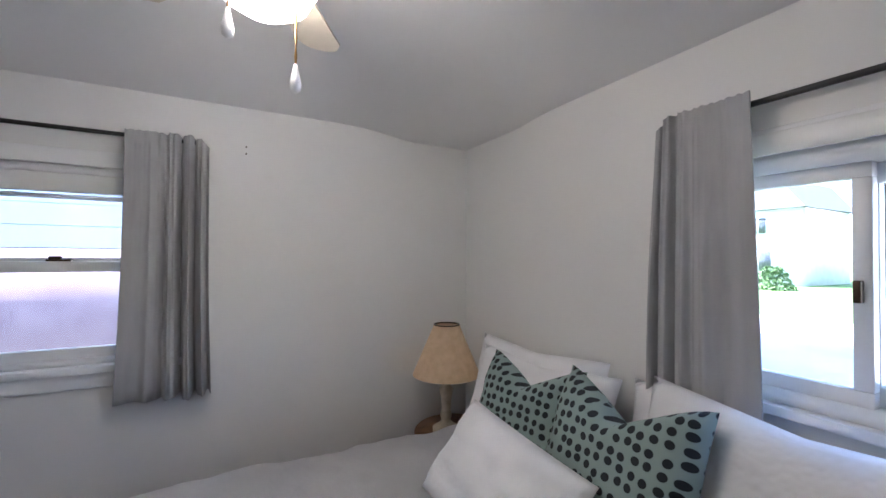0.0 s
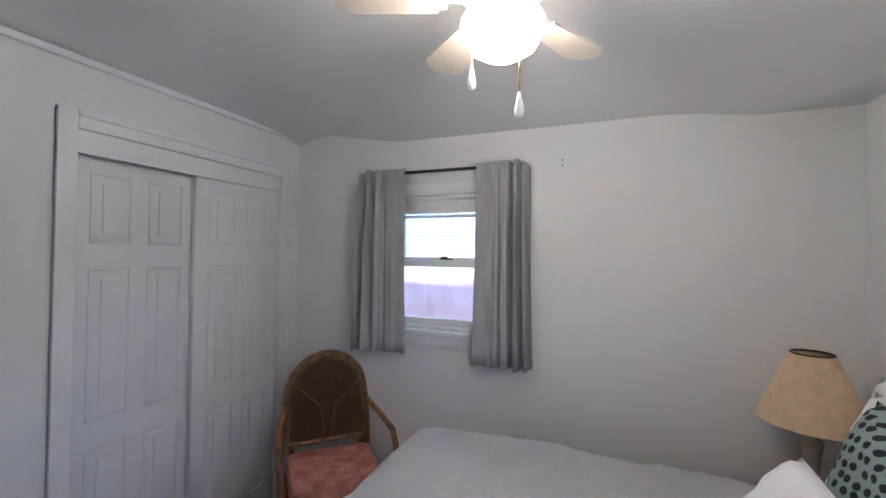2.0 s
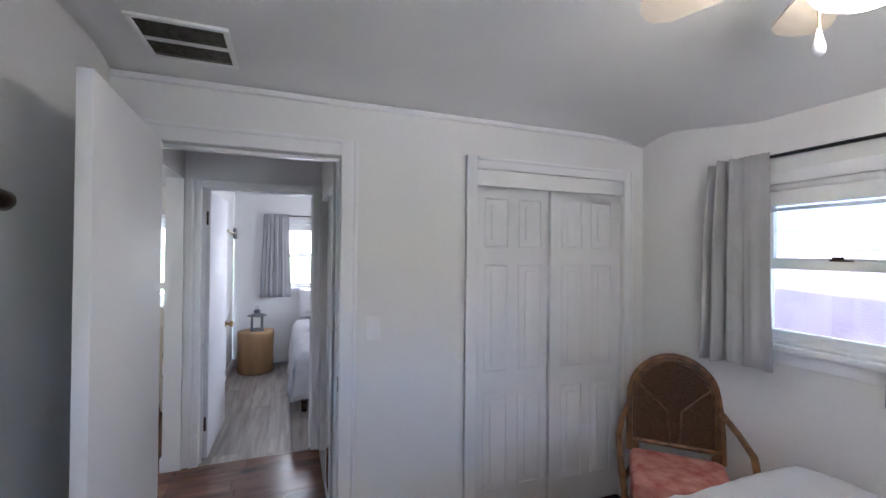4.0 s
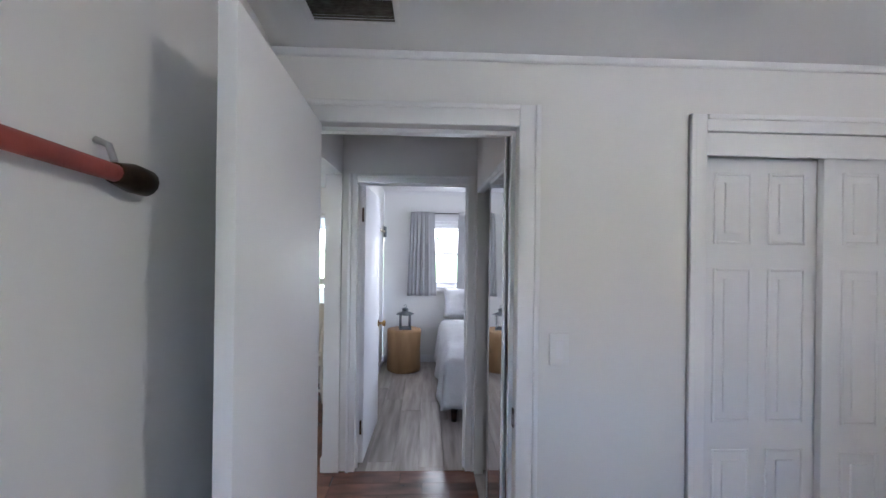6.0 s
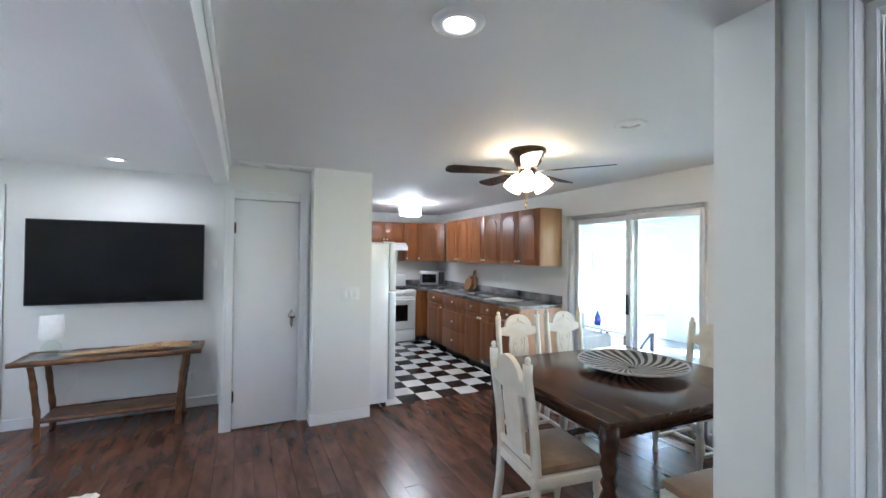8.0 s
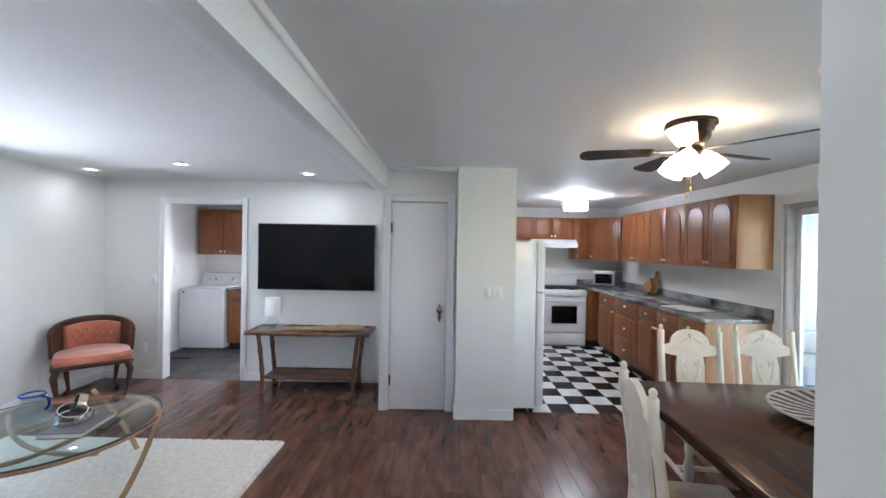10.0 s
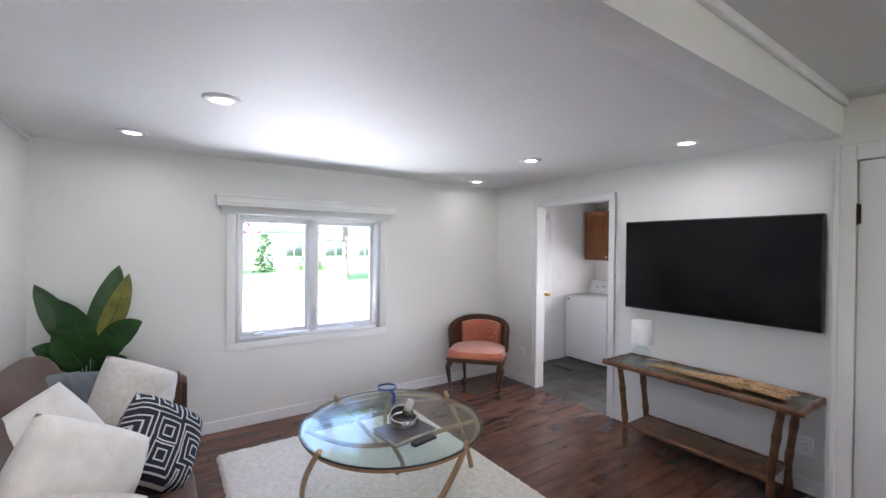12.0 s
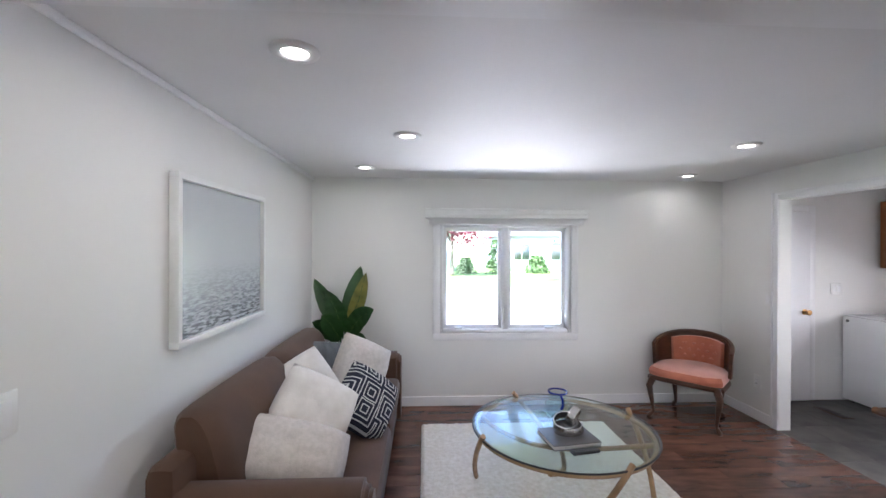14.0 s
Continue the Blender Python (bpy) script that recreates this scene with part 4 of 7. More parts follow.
plate("light_switch", "white rocker switch plate by the bedroom door", pose(1.763, 0, 1.15))
plate("light_switch", "white triple switch plate on the pier", pose(-2.71, 1.286, 1.164, 0, 0, 90), 3)
plate("light_switch", "white switch plate beside the laundry doorway", pose(XT, -2.50, 1.144, 0, 0, 90))
plate("light_switch", "white switch plate behind the sofa", pose(XE, -0.06, 1.148, 0, 0, -90))
plate("wall_outlet", "white outlet near the console table", pose(XT, -0.05, 0.30, 0, 0, 90), 1, True)
plate("wall_outlet", "white outlet behind the armchair", pose(XT, -2.62, 0.36, 0, 0, 90), 1, True)
single("thermostat", B(-0.03, 0.03, -0.02, 0, -0.045, 0.045, 0.006), M_WHITE, "small white thermostat beside the television", "thermostat", pose(XT, 0.12, 1.42, 0, 0, 90))


# recessed lights
for k, (x, y) in enumerate(SPOTS):
    o = thing("recessed_light", "lit round recessed ceiling light with white trim", "ceiling light", pose(x, y, CZ), "recessed ceiling lights")
    part("trim_ring", L([(0.048, -0.002), (0.052, -0.012), (0.085, -0.008), (0.088, 0.0)], seg=32, cap=False), M_WHITE, o)
    part("diffuser", L([(0.0482, -0.004), (0.02, -0.005)], seg=24), M_LED if k != 7 else M_WSHADE, o)
    if k != 7:
        lamp("downlight", "AREA", (x, y, CZ - 0.02), 0.10 if y < -2.4 else 0.30, NEUTRAL, 0.09)


# ---------------------------------------------------------------- curtains
def curtain(label, m, width, z0, z1, folds, depth, seed, outer):
    c = thing("curtain", label, "curtain", m)
    part("drape", drape(width, z0, z1, folds, depth, seed=seed, outer=outer), M_CURTAIN, c, smooth=False)
    return c


def curtain_rod(label, a, b, ends=True):
    r = thing("curtain_rod", label, "curtain rod", pose(*a))
    e = Vector(b) - Vector(a)
    part("rod", T([(0, 0, 0), e], 0.008, 10), M_BLACK, r)
    for p in (Vector((0, 0, 0)), e):
        part("finial", L([(0.006, -0.014), (0.014, -0.008), (0.014, 0.008), (0.006, 0.014)], p.x, p.y, 12), M_BLACK, r)
    return r


curtain_rod("thin black curtain rod over the sash window", (3.452, -0.60, 1.985), (3.452, -1.42, 1.985))
curtain("short grey linen curtain, gathered, beside the sash window", pose(3.415, -0.66, 0, 0, 0, -90), 0.27, 1.0, 2.0, 2.6, 0.036, 3, -1)
curtain("short grey linen curtain, gathered, beside the sash window", pose(3.415, -1.345, 0, 0, 0, -90), 0.27, 0.98, 2.0, 2.8, 0.038, 4, 1)
curtain_rod("thin black curtain rod over the bed window", (2.27, -2.712, 1.925), (0.99, -2.712, 1.925))
curtain("grey linen curtain gathered at one end of the bed window", pose(2.165, -2.672, 0, 0, 0, 180), 0.25, 1.06, 1.945, 2.7, 0.024, 5, -1)
curtain("grey linen curtain at the end of the bed window", pose(1.08, -2.68, 0, 0, 0, 180), 0.25, 1.06, 1.945, 3.2, 0.018, 6, 1)
curtain_rod("thin black curtain rod over the back bedroom window", (1.06, 3.97, 2.0), (2.06, 3.97, 2.0))
curtain("short grey linen curtain in the back bedroom", pose(1.20, 3.945, 0), 0.33, 0.90, 2.02, 3.3, 0.020, 7, -1)
curtain("short grey linen curtain in the back bedroom", pose(1.885, 3.945, 0), 0.40, 0.92, 2.02, 3.6, 0.020, 8, 1)
for y in (-0.53, -1.62):
    for dz in (0, 0.03):
        single("screw", L([(0.004, 0), (0.003, 0.003)], seg=8), M_BRONZE, "small bare screw in the bedroom wall", "screw", pose(XBE, y, 1.975 + dz, 0, -90, 0))


# ---------------------------------------------------------------- fans
def fan_blade(root, tip, w0, w1, thick, angle, z, pitch=10):
    bm = bmesh.new()
    o = [(root, -w0 / 2), (tip - 0.05, -w1 / 2), (tip - 0.012, -w1 / 2 + 0.02), (tip, -w1 / 2 + 0.05), (tip, w1 / 2 - 0.05), (tip - 0.012, w1 / 2 - 0.02), (tip - 0.05, w1 / 2), (root, w0 / 2)]
    a = [bm.verts.new((x, y, -thick / 2)) for x, y in o]
    b = [bm.verts.new((x, y, thick / 2)) for x, y in o]
    bm.faces.new(a[::-1])
    bm.faces.new(b)
    for i in range(len(o)):
        j = (i + 1) % len(o)
        bm.faces.new((a[i], a[j], b[j], b[i]))
    bmesh.ops.transform(bm, verts=bm.verts, matrix=pose(0, 0, z, 0, 0, angle) @ pose(0, 0, 0, pitch, 0, 0))
    return bm


def fan_arm(root, z, angle):
    bm = B(0.08, root + 0.03, -0.012, 0.012, -0.004, 0.004, 0.003)
    box(bm, root - 0.02, root + 0.05, -0.03, 0.03, -0.006, 0.003, 0.002)
    bmesh.ops.transform(bm, verts=bm.verts, matrix=pose(0, 0, z, 0, 0, angle) @ pose(0, 0, 0, 10, 0, 0))
    return bm


def pull_chain(parent, x, y, z0, z1, mat, drop):
    pts = [(x, y, z0 + (z1 - z0) * k / 12) for k in range(13)]
    part("pull_chain", T(pts, [0.0028 if k % 2 else 0.0015 for k in range(13)], 6), M_BRASS, parent)
    part("chain_pull", L([(0.004, 0.0), (0.010, 0.006), (0.011, 0.018), (0.005, 0.045), (0.003, 0.055)], x, y, 12) if drop else L([(0.006, 0), (0.008, 0.02), (0.003, 0.03)], x, y, 10), mat, parent).location = (0, 0, z1 - 0.05)


f = thing("ceiling_fan", "ivory hugger ceiling fan with a lit opal globe", "ceiling fan", pose(2.37, -1.60, CZ - 0.02))
part("canopy", L([(0.10, 0.02), (0.105, -0.03), (0.075, -0.05), (0.115, -0.06), (0.12, -0.11), (0.08, -0.135), (0.05, -0.14)]), M_BLADEW, f)
part("switch_housing", L([(0.05, -0.14), (0.062, -0.145), (0.062, -0.165), (0.05, -0.17)]), M_BLADEW, f, "ivory light fitter")
part("globe", L([(0.052, -0.168), (0.085, -0.178), (0.099, -0.2), (0.098, -0.22), (0.08, -0.255), (0.045, -0.277), (0.012, -0.283)]), M_GLOBE, f, "lit white opal globe")
for k in range(5):
    a = 45 + 72 * k
    part("blade", fan_blade(0.15, 0.40, 0.085, 0.125, 0.006, a, -0.15), M_BLADEW, f)
    part("blade_arm", fan_arm(0.15, -0.147, a), M_BLADEW, f)
pull_chain(f, -0.04, -0.05, -0.165, -0.39, M_WHITE, True)
pull_chain(f, -0.03, 0.065, -0.165, -0.31, M_WHITE, True)

f = thing("ceiling_fan", "bronze ceiling fan with dark blades and lit tulip shades", "ceiling fan", pose(-1.31, 2.23, CZ))
part("canopy", L([(0.13, 0.0), (0.135, -0.02), (0.115, -0.035), (0.115, -0.05), (0.10, -0.055), (0.10, -0.09), (0.075, -0.125), (0.06, -0.14)]), M_BRONZE, f, "antique bronze motor housing")
part("light_kit", L([(0.055, -0.14), (0.062, -0.15), (0.062, -0.19), (0.04, -0.205), (0.012, -0.21)]), M_BRONZE, f)
for k in range(5):
    a = 37 + 72 * k
    part("blade", fan_blade(0.20, 0.60, 0.10, 0.135, 0.006, a, -0.16, 11), M_BLADED, f)
    part("blade_arm", fan_arm(0.20, -0.16, a), M_BRONZE, f)
for k in range(3):
    a = radians(80 + 120 * k)
    dx, dy = math.cos(a), math.sin(a)
    bm = L([(0.026, 0), (0.045, -0.03), (0.062, -0.075), (0.066, -0.11), (0.07, -0.125)], cap=False, seg=20)
    bmesh.ops.transform(bm, verts=bm.verts, matrix=pose(0.06 * dx, 0.06 * dy, -0.175, 0, 0, math.degrees(a)) @ pose(0, 0, 0, 0, -38, 0))
    part("tulip_shade", bm, M_TULIP, f, "lit frosted glass tulip shade")
pull_chain(f, 0.02, -0.03, -0.2, -0.38, M_BRASS, False)
pull_chain(f, -0.03, 0.02, -0.2, -0.34, M_BRASS, False)

f = thing("drum_ceiling_light", "lit white drum flush ceiling light with a steel band", "ceiling light", pose(-4.62, 2.62, CZ))
part("canopy", L([(0.07, 0), (0.07, -0.02), (0.02, -0.025), (0.02, -0.08)]), M_STEEL, f)
part("shade", L([(0.155, -0.07), (0.155, -0.19), (0.145, -0.192), (0.02, -0.192)], cap=False, seg=36), M_DRUM, f, "lit white drum shade")
part("band", B(-0.012, 0.012, -0.194, -0.1905, -0.185, -0.075), M_STEEL, f)


# ---------------------------------------------------------------- floors
floor = setting("floor_living", B(-3.67, XB, YS, YN, -0.0125, -0.0121), M_GROUT, "dark hand-scraped hardwood plank floor")
floor_hall = setting("floor_hall", B(XB, 1.60, 0.0, 1.29, -0.0125, -0.0121), M_GROUT, "dark hardwood plank floor in the hall")
floor_b = setting("floor_back_bedroom", B(XB, 3.4, 1.29, 4.02, -0.0125, -0.0121), M_GROUT, "grey plank floor")
floor_a = setting("floor_front_bedroom", B(XB, XBE, YSB, 0.0, -0.0125, -0.0121), M_GROUT, "grey plank floor")
floor_k = setting("floor_kitchen", B(-6.2, -2.87, 0.98, YN, -0.0125, -0.0121), M_GROUT, "black and white chequered vinyl tile floor")
floor_l = setting("floor_laundry", B(-6.2, -3.67, YS, 0.2, -0.0125, -0.0121), M_GROUT, "dark slate tile floor")
floor_c = setting("floor_closet", B(1.60, 2.2, 0.11, 1.29, -0.0125, 0.0), M_GREYPLANK, "grey closet floor")


# ---------------------------------------------------------------- front bedroom
bed = thing("bed", "made double bed with rumpled white linen", "bed", pose(2.46, -2.73, 0.12))
part("base", B(-0.66, 0.66, 0.03, 1.66, 0.12, 0.36, 0.02), M_GREY, bed)
for x in (-0.6, 0.6):
    for y in (0.12, 1.58):
        part("leg", L([(0.025, -0.12), (0.03, 0.12)], x, y, 10), M_DKWOOD, bed)
part("mattress", B(-0.67, 0.67, 0.02, 1.68, 0.36, 0.62, 0.06), M_LINEN, bed)


def duvet(x0, x1, y0, y1, z_top, z_hem, r, seed, nx=46, ny=54):
    """A quilt over a mattress: a domed, creased top with sides that fall to a wavy hem."""
    bm = bmesh.new()
    g = []
    for j in range(ny + 1):
        row = []
        for i in range(nx + 1):
            u, v = 2 * i / nx - 1, j / ny
            su = math.copysign(min(1, abs(u) / 0.78), u)
            x = (x0 + x1) / 2 + su * (x1 - x0) / 2
            drop = max(0, (abs(u) - 0.78) / 0.22)
            sv = min(1, v / 0.88)
            y = y0 + sv * (y1 - y0)
            dv = max(0, (v - 0.88) / 0.12)
            k = max(drop, dv)
            z = z_top + 0.02 * math.cos(su * 1.4) * math.cos((sv - 0.5) * 2) + 0.018 * noise.noise((x * 3, y * 3, seed)) + 0.012 * (1 - 2 * abs(noise.noise((x * 5, y * 6, seed + 4)))) + 0.006 * noise.noise((x * 14, y * 14, seed))
            edge = r * (max(0, abs(su) - 0.9) / 0.1) ** 2 + r * (max(0, sv - 0.92) / 0.08) ** 2
            z = z - min(edge, r * 1.3) - (z_top - z_hem - r) * k
            wave = 0.03 * k * math.sin(9 * (y if drop >= dv else x) + seed)
            if drop:
                x += math.copysign(0.03 * drop + wave, u)
            if dv:
                y += 0.03 * dv + wave
            row.append(bm.verts.new((x, y, z)))
        g.append(row)
    for j in range(ny):
        for i in range(nx):
            bm.faces.new((g[j][i], g[j][i + 1], g[j + 1][i + 1], g[j + 1][i])).smooth = True
    ret = bmesh.ops.solidify(bm, geom=bm.faces[:], thickness=-0.02)
    return bm


part("duvet", duvet(-0.70, 0.70, 0.22, 1.69, 0.66, 0.22, 0.06, 2), M_LINEN, bed, "rumpled white duvet", smooth=False)


def pillow(name, label, w, h, d, m, mat, dent=0.0, group="", corner=0.05):
    return single(name, cushion(w, h, d, dent=dent, corner=corner), mat, label, "pillow", m, group, smooth=False)


# pillows along the headboard side; each leans back against the wall
pillow("bed_pillow", "plump white bed pillow against the window wall", 0.66, 0.44, 0.15, pose(2.78, -2.555, 0.75, 12, 0, 5), M_LINEN, 0.04, "white bed pillows")
pillow("bed_pillow", "plump white bed pillow against the window wall", 0.70, 0.42, 0.15, pose(2.02, -2.565, 0.75, 12, 0, -3), M_LINEN, 0.04, "white bed pillows")
pillow("bed_pillow", "white bed pillow leaning on another", 0.64, 0.43, 0.15, pose(2.68, -2.45, 0.75, 20, 0, 7), M_LINEN, 0.05, "white bed pillows")
pillow("bed_pillow", "white bed pillow leaning on another", 0.72, 0.45, 0.17, pose(1.92, -2.43, 0.78, 22, 0, -4), M_LINEN, 0.05, "white bed pillows")
pillow("throw_pillow", "sage green throw pillow with black dots, chopped top", 0.40, 0.41, 0.15, pose(2.61, -2.37, 0.79, 20, 0, 9), M_DOTS, 0.24, "spotted throw pillows", 0.03)
pillow("throw_pillow", "sage green throw pillow with black dots, chopped top", 0.43, 0.41, 0.15, pose(2.23, -2.335, 0.82, 20, 0, -2), M_DOTS, 0.26, "spotted throw pillows", 0.03)
pillow("throw_pillow", "small white lumbar throw pillow lying in front", 0.46, 0.30, 0.13, pose(2.43, -2.10, 0.80, 36, -9, 6), M_LINEN, 0.0, "", 0.03)

n = thing("nightstand", "small round rattan-edged nightstand beside the bed", "nightstand", pose(3.29, -2.56, 0))
part("tabletop", L([(0.19, 0.65), (0.20, 0.66), (0.20, 0.675), (0.19, 0.685)], seg=32), M_RATTAN, n)
for k in range(4):
    a = radians(45 + 90 * k)
    part("leg", T([(0.15 * math.cos(a), 0.15 * math.sin(a), 0), (0.14 * math.cos(a), 0.14 * math.sin(a), 0.65)], 0.014), M_RATTAN, n)
t = thing("table_lamp", "table lamp with a tan cone shade and turned cream base", "lamp", pose(3.29, -2.51, 0.685))
part("base", L([(0.065, 0), (0.066, 0.015), (0.04, 0.03), (0.022, 0.05), (0.03, 0.075), (0.022, 0.10), (0.026, 0.16), (0.034, 0.20), (0.02, 0.22), (0.014, 0.235), (0.012, 0.26)], seg=20), M_CANDLE, t)
part("shade", L([(0.165, 0.272), (0.062, 0.515), (0.060, 0.515), (0.163, 0.272)], seg=36, cap=False), M_SHADE, t, "tan parchment cone shade")
part("shade_trim", T([(0.061 * math.cos(k * 0.2618), 0.061 * math.sin(k * 0.2618), 0.514) for k in range(24)], 0.004, 6, True), M_BRONZE, t)

# rattan armchair
c = thing("rattan_armchair", "rattan armchair with oval cane back and coral cushion", "chair", pose(3.19, -0.53, 0, 0, 0, -44) @ Matrix.Scale(0.94, 4))


def arch(r):
    """The chair back's outline: upright sides under a round head."""
    q = [(-r, 0.47), (-r, 0.60), (-r, 0.74)] + [(r * math.cos(a), 0.76 + (r + 0.03) * math.sin(a)) for a in [math.pi * (1 - k / 14) for k in range(1, 14)]] + [(r, 0.74), (r, 0.60), (r, 0.47)]
    return [(x, 0.20 + 0.14 * (z - 0.47), z) for x, z in q]


part("back_frame", T(arch(0.235), 0.018, 10), M_RATTAN, c)
part("back_frame", T(arch(0.208), 0.009, 8), M_RATTAN, c)
part("back_rail", T([(-0.225, 0.205, 0.53), (0.225, 0.205, 0.53)], 0.013, 10), M_RATTAN, c)
bm = bmesh.new()
vs = [bm.verts.new((x, y + 0.004, max(z, 0.535))) for x, y, z in arch(0.215)]
bm.faces.new(vs)
bmesh.ops.solidify(bm, geom=bm.faces[:], thickness=0.010)
part("cane_panel", bm, M_WICKER, c, "woven cane back panel")
for s in (-1, 1):
    part("splint", T([(s * 0.19, 0.245, 0.86), (s * 0.04, 0.225, 0.72), (s * 0.02, 0.20, 0.53)], 0.006), M_RATTAN, c)
    part("armrest", T([(s * 0.235, 0.22, 0.74), (s * 0.275, 0.05, 0.70), (s * 0.29, -0.15, 0.68), (s * 0.285, -0.23, 0.62), (s * 0.26, -0.25, 0.40)], 0.016), M_RATTAN, c)
    part("leg", T([(s * 0.26, -0.25, 0.42), (s * 0.25, -0.255, 0.0)], 0.02), M_RATTAN, c)
    part("leg", T([(s * 0.20, 0.215, 0.50), (s * 0.22, 0.24, 0.0)], 0.018), M_RATTAN, c)
    part("stretcher", T([(s * 0.25, -0.25, 0.14), (s * 0.215, 0.235, 0.16)], 0.012), M_RATTAN, c)
    part("brace", T([(s * 0.25, -0.25, 0.18), (s * 0.15, -0.25, 0.33), (s * 0.0, -0.25, 0.36)], 0.010), M_RATTAN, c)
part("seat_frame", T([(-0.25, -0.25, 0.38), (0.25, -0.25, 0.38), (0.27, 0.0, 0.38), (0.21, 0.22, 0.38), (-0.21, 0.22, 0.38), (-0.27, 0, 0.38)], 0.018, 10, True), M_RATTAN, c)
part("seat_cushion", B(-0.235, 0.235, -0.255, 0.185, 0.395, 0.505, 0.04), M_PINKSEAT, c, "coral leaf-print seat cushion")

o = thing("decorative_oar", "worn red oar hung on the bedroom wall", "oar", pose(XB + 0.035, -0.70, 1.645))
part("shaft", T([(0, -0.06, 0.0), (0, -0.6, 0.03), (0, -1.5, 0.06)], 0.016, 12), M_RED, o)
part("ferrule", T([(0, 0.0, -0.004), (0, -0.02, -0.003), (0, -0.06, 0), (0, -0.10, 0.002)], [0.012, 0.026, 0.027, 0.019], 14), M_BRONZE, o, "dark metal end cap")
part("blade", B(-0.008, 0.008, -2.0, -1.5, -0.05, 0.13, 0.006), M_RED, o)
part("hook", T([(-0.033, -0.10, 0.06), (-0.01, -0.10, 0.05), (0.0, -0.10, 0.022)], 0.006), M_STEEL, o)

# ---------------------------------------------------------------- back bedroom
s = single("stump_side_table", L([(0.195, 0.0), (0.205, 0.03), (0.198, 0.25), (0.205, 0.49), (0.198, 0.515), (0.17, 0.52)], seg=28, sx=1.04, sy=0.95), M_STUMP, "peeled tree stump side table", "side table", pose(0.99, 3.66, 0))
for v in s.data.vertices:
    k = 1 + 0.05 * noise.noise((v.co.x * 6, v.co.y * 6, v.co.z * 2))
    v.co.x, v.co.y = v.co.x * k, v.co.y * k
t = thing("lantern", "small grey wooden lantern on the stump table", "lantern", pose(1.0, 3.62, 0.52, 0, 0, 8))
part("base", B(-0.075, 0.075, -0.075, 0.075, 0, 0.02, 0.003), M_GREY, t)
for x in (-0.058, 0.058):
    for y in (-0.058, 0.058):
        part("post", B(x - 0.01, x + 0.01, y - 0.01, y + 0.01, 0.02, 0.18), M_GREY, t)
part("roof", L([(0.11, 0.18), (0.11, 0.192), (0.05, 0.215), (0.035, 0.22), (0.035, 0.24), (0.05, 0.245), (0.03, 0.262), (0.01, 0.27)], seg=4), M_GREY, t)
part("ring", T([(0.018 * math.cos(k * 0.5236), 0, 0.286 + 0.018 * math.sin(k * 0.5236)) for k in range(12)], 0.003, 6, True), M_GREY, t)

bed2 = thing("bed", "made bed with white linen in the back bedroom", "bed", pose(2.12, 3.98, 0, 0, 0, 180))
part("base", B(-0.66, 0.66, 0.03, 1.95, 0.12, 0.33, 0.02), M_GREY, bed2)
for x in (-0.6, 0.6):
    for y in (0.12, 1.88):
        part("leg", L([(0.025, 0), (0.03, 0.12)], x, y, 10), M_DKWOOD, bed2)
part("mattress", B(-0.67, 0.67, 0.02, 1.97, 0.33, 0.55, 0.06), M_LINEN, bed2)
part("duvet", duvet(-0.70, 0.70, 0.35, 1.98, 0.62, 0.14, 0.07, 5), M_LINEN, bed2, "white duvet hanging down the side", smooth=False)
pillow("bed_pillow", "white bed pillow in the back bedroom", 0.66, 0.42, 0.18, pose(1.82, 3.86, 0.62, -20, 0, 0), M_LINEN, 0.04, "white bed pillows")
pillow("bed_pillow", "white bed pillow in the back bedroom", 0.66, 0.42, 0.18, pose(2.45, 3.86, 0.62, -20, 0, 0), M_LINEN, 0.04, "white bed pillows")
pillow("throw_pillow", "black and white patterned throw pillow", 0.44, 0.40, 0.15, pose(2.0, 3.66, 0.62, -24, 0, 4), M_IKAT, 0.05)
pillow("throw_pillow", "small white lumbar pillow on the bed", 0.42, 0.28, 0.13, pose(2.2, 3.50, 0.62, -30, 0, 0), M_LINEN)
for k in range(2):
    single("folded_towel", B(-0.17, 0.17, -0.13, 0.13, 0, 0.045, 0.018), M_LINEN, "white towel folded on the bed", "towel", pose(1.92, 2.85, 0.64 + 0.046 * k, 0, 0, 12 - 5 * k), "bed towels")

o = thing("decorative_paddle", "pale wooden paddle hung on the back bedroom wall", "paddle", pose(XB + 0.03, 3.55, 1.74))
part("shaft", T([(0, -0.42, 0.0), (0, 0.22, 0.0)], 0.014, 10), M_CANDLE, o)
part("blade", B(-0.008, 0.008, 0.22, 0.46, -0.07, 0.07, 0.006), M_GREY, o)
part("hook", T([(-0.03, -0.2, 0.03), (0, -0.2, 0.015)], 0.005), M_STEEL, o)

# ---------------------------------------------------------------- living room
# sofa along the middle wall, seat facing -x
S = thing("sofa", "brown microfibre sofa with rounded back cushions", "sofa", pose(XE - 0.02, -1.62, 0, 0, 0, -90))
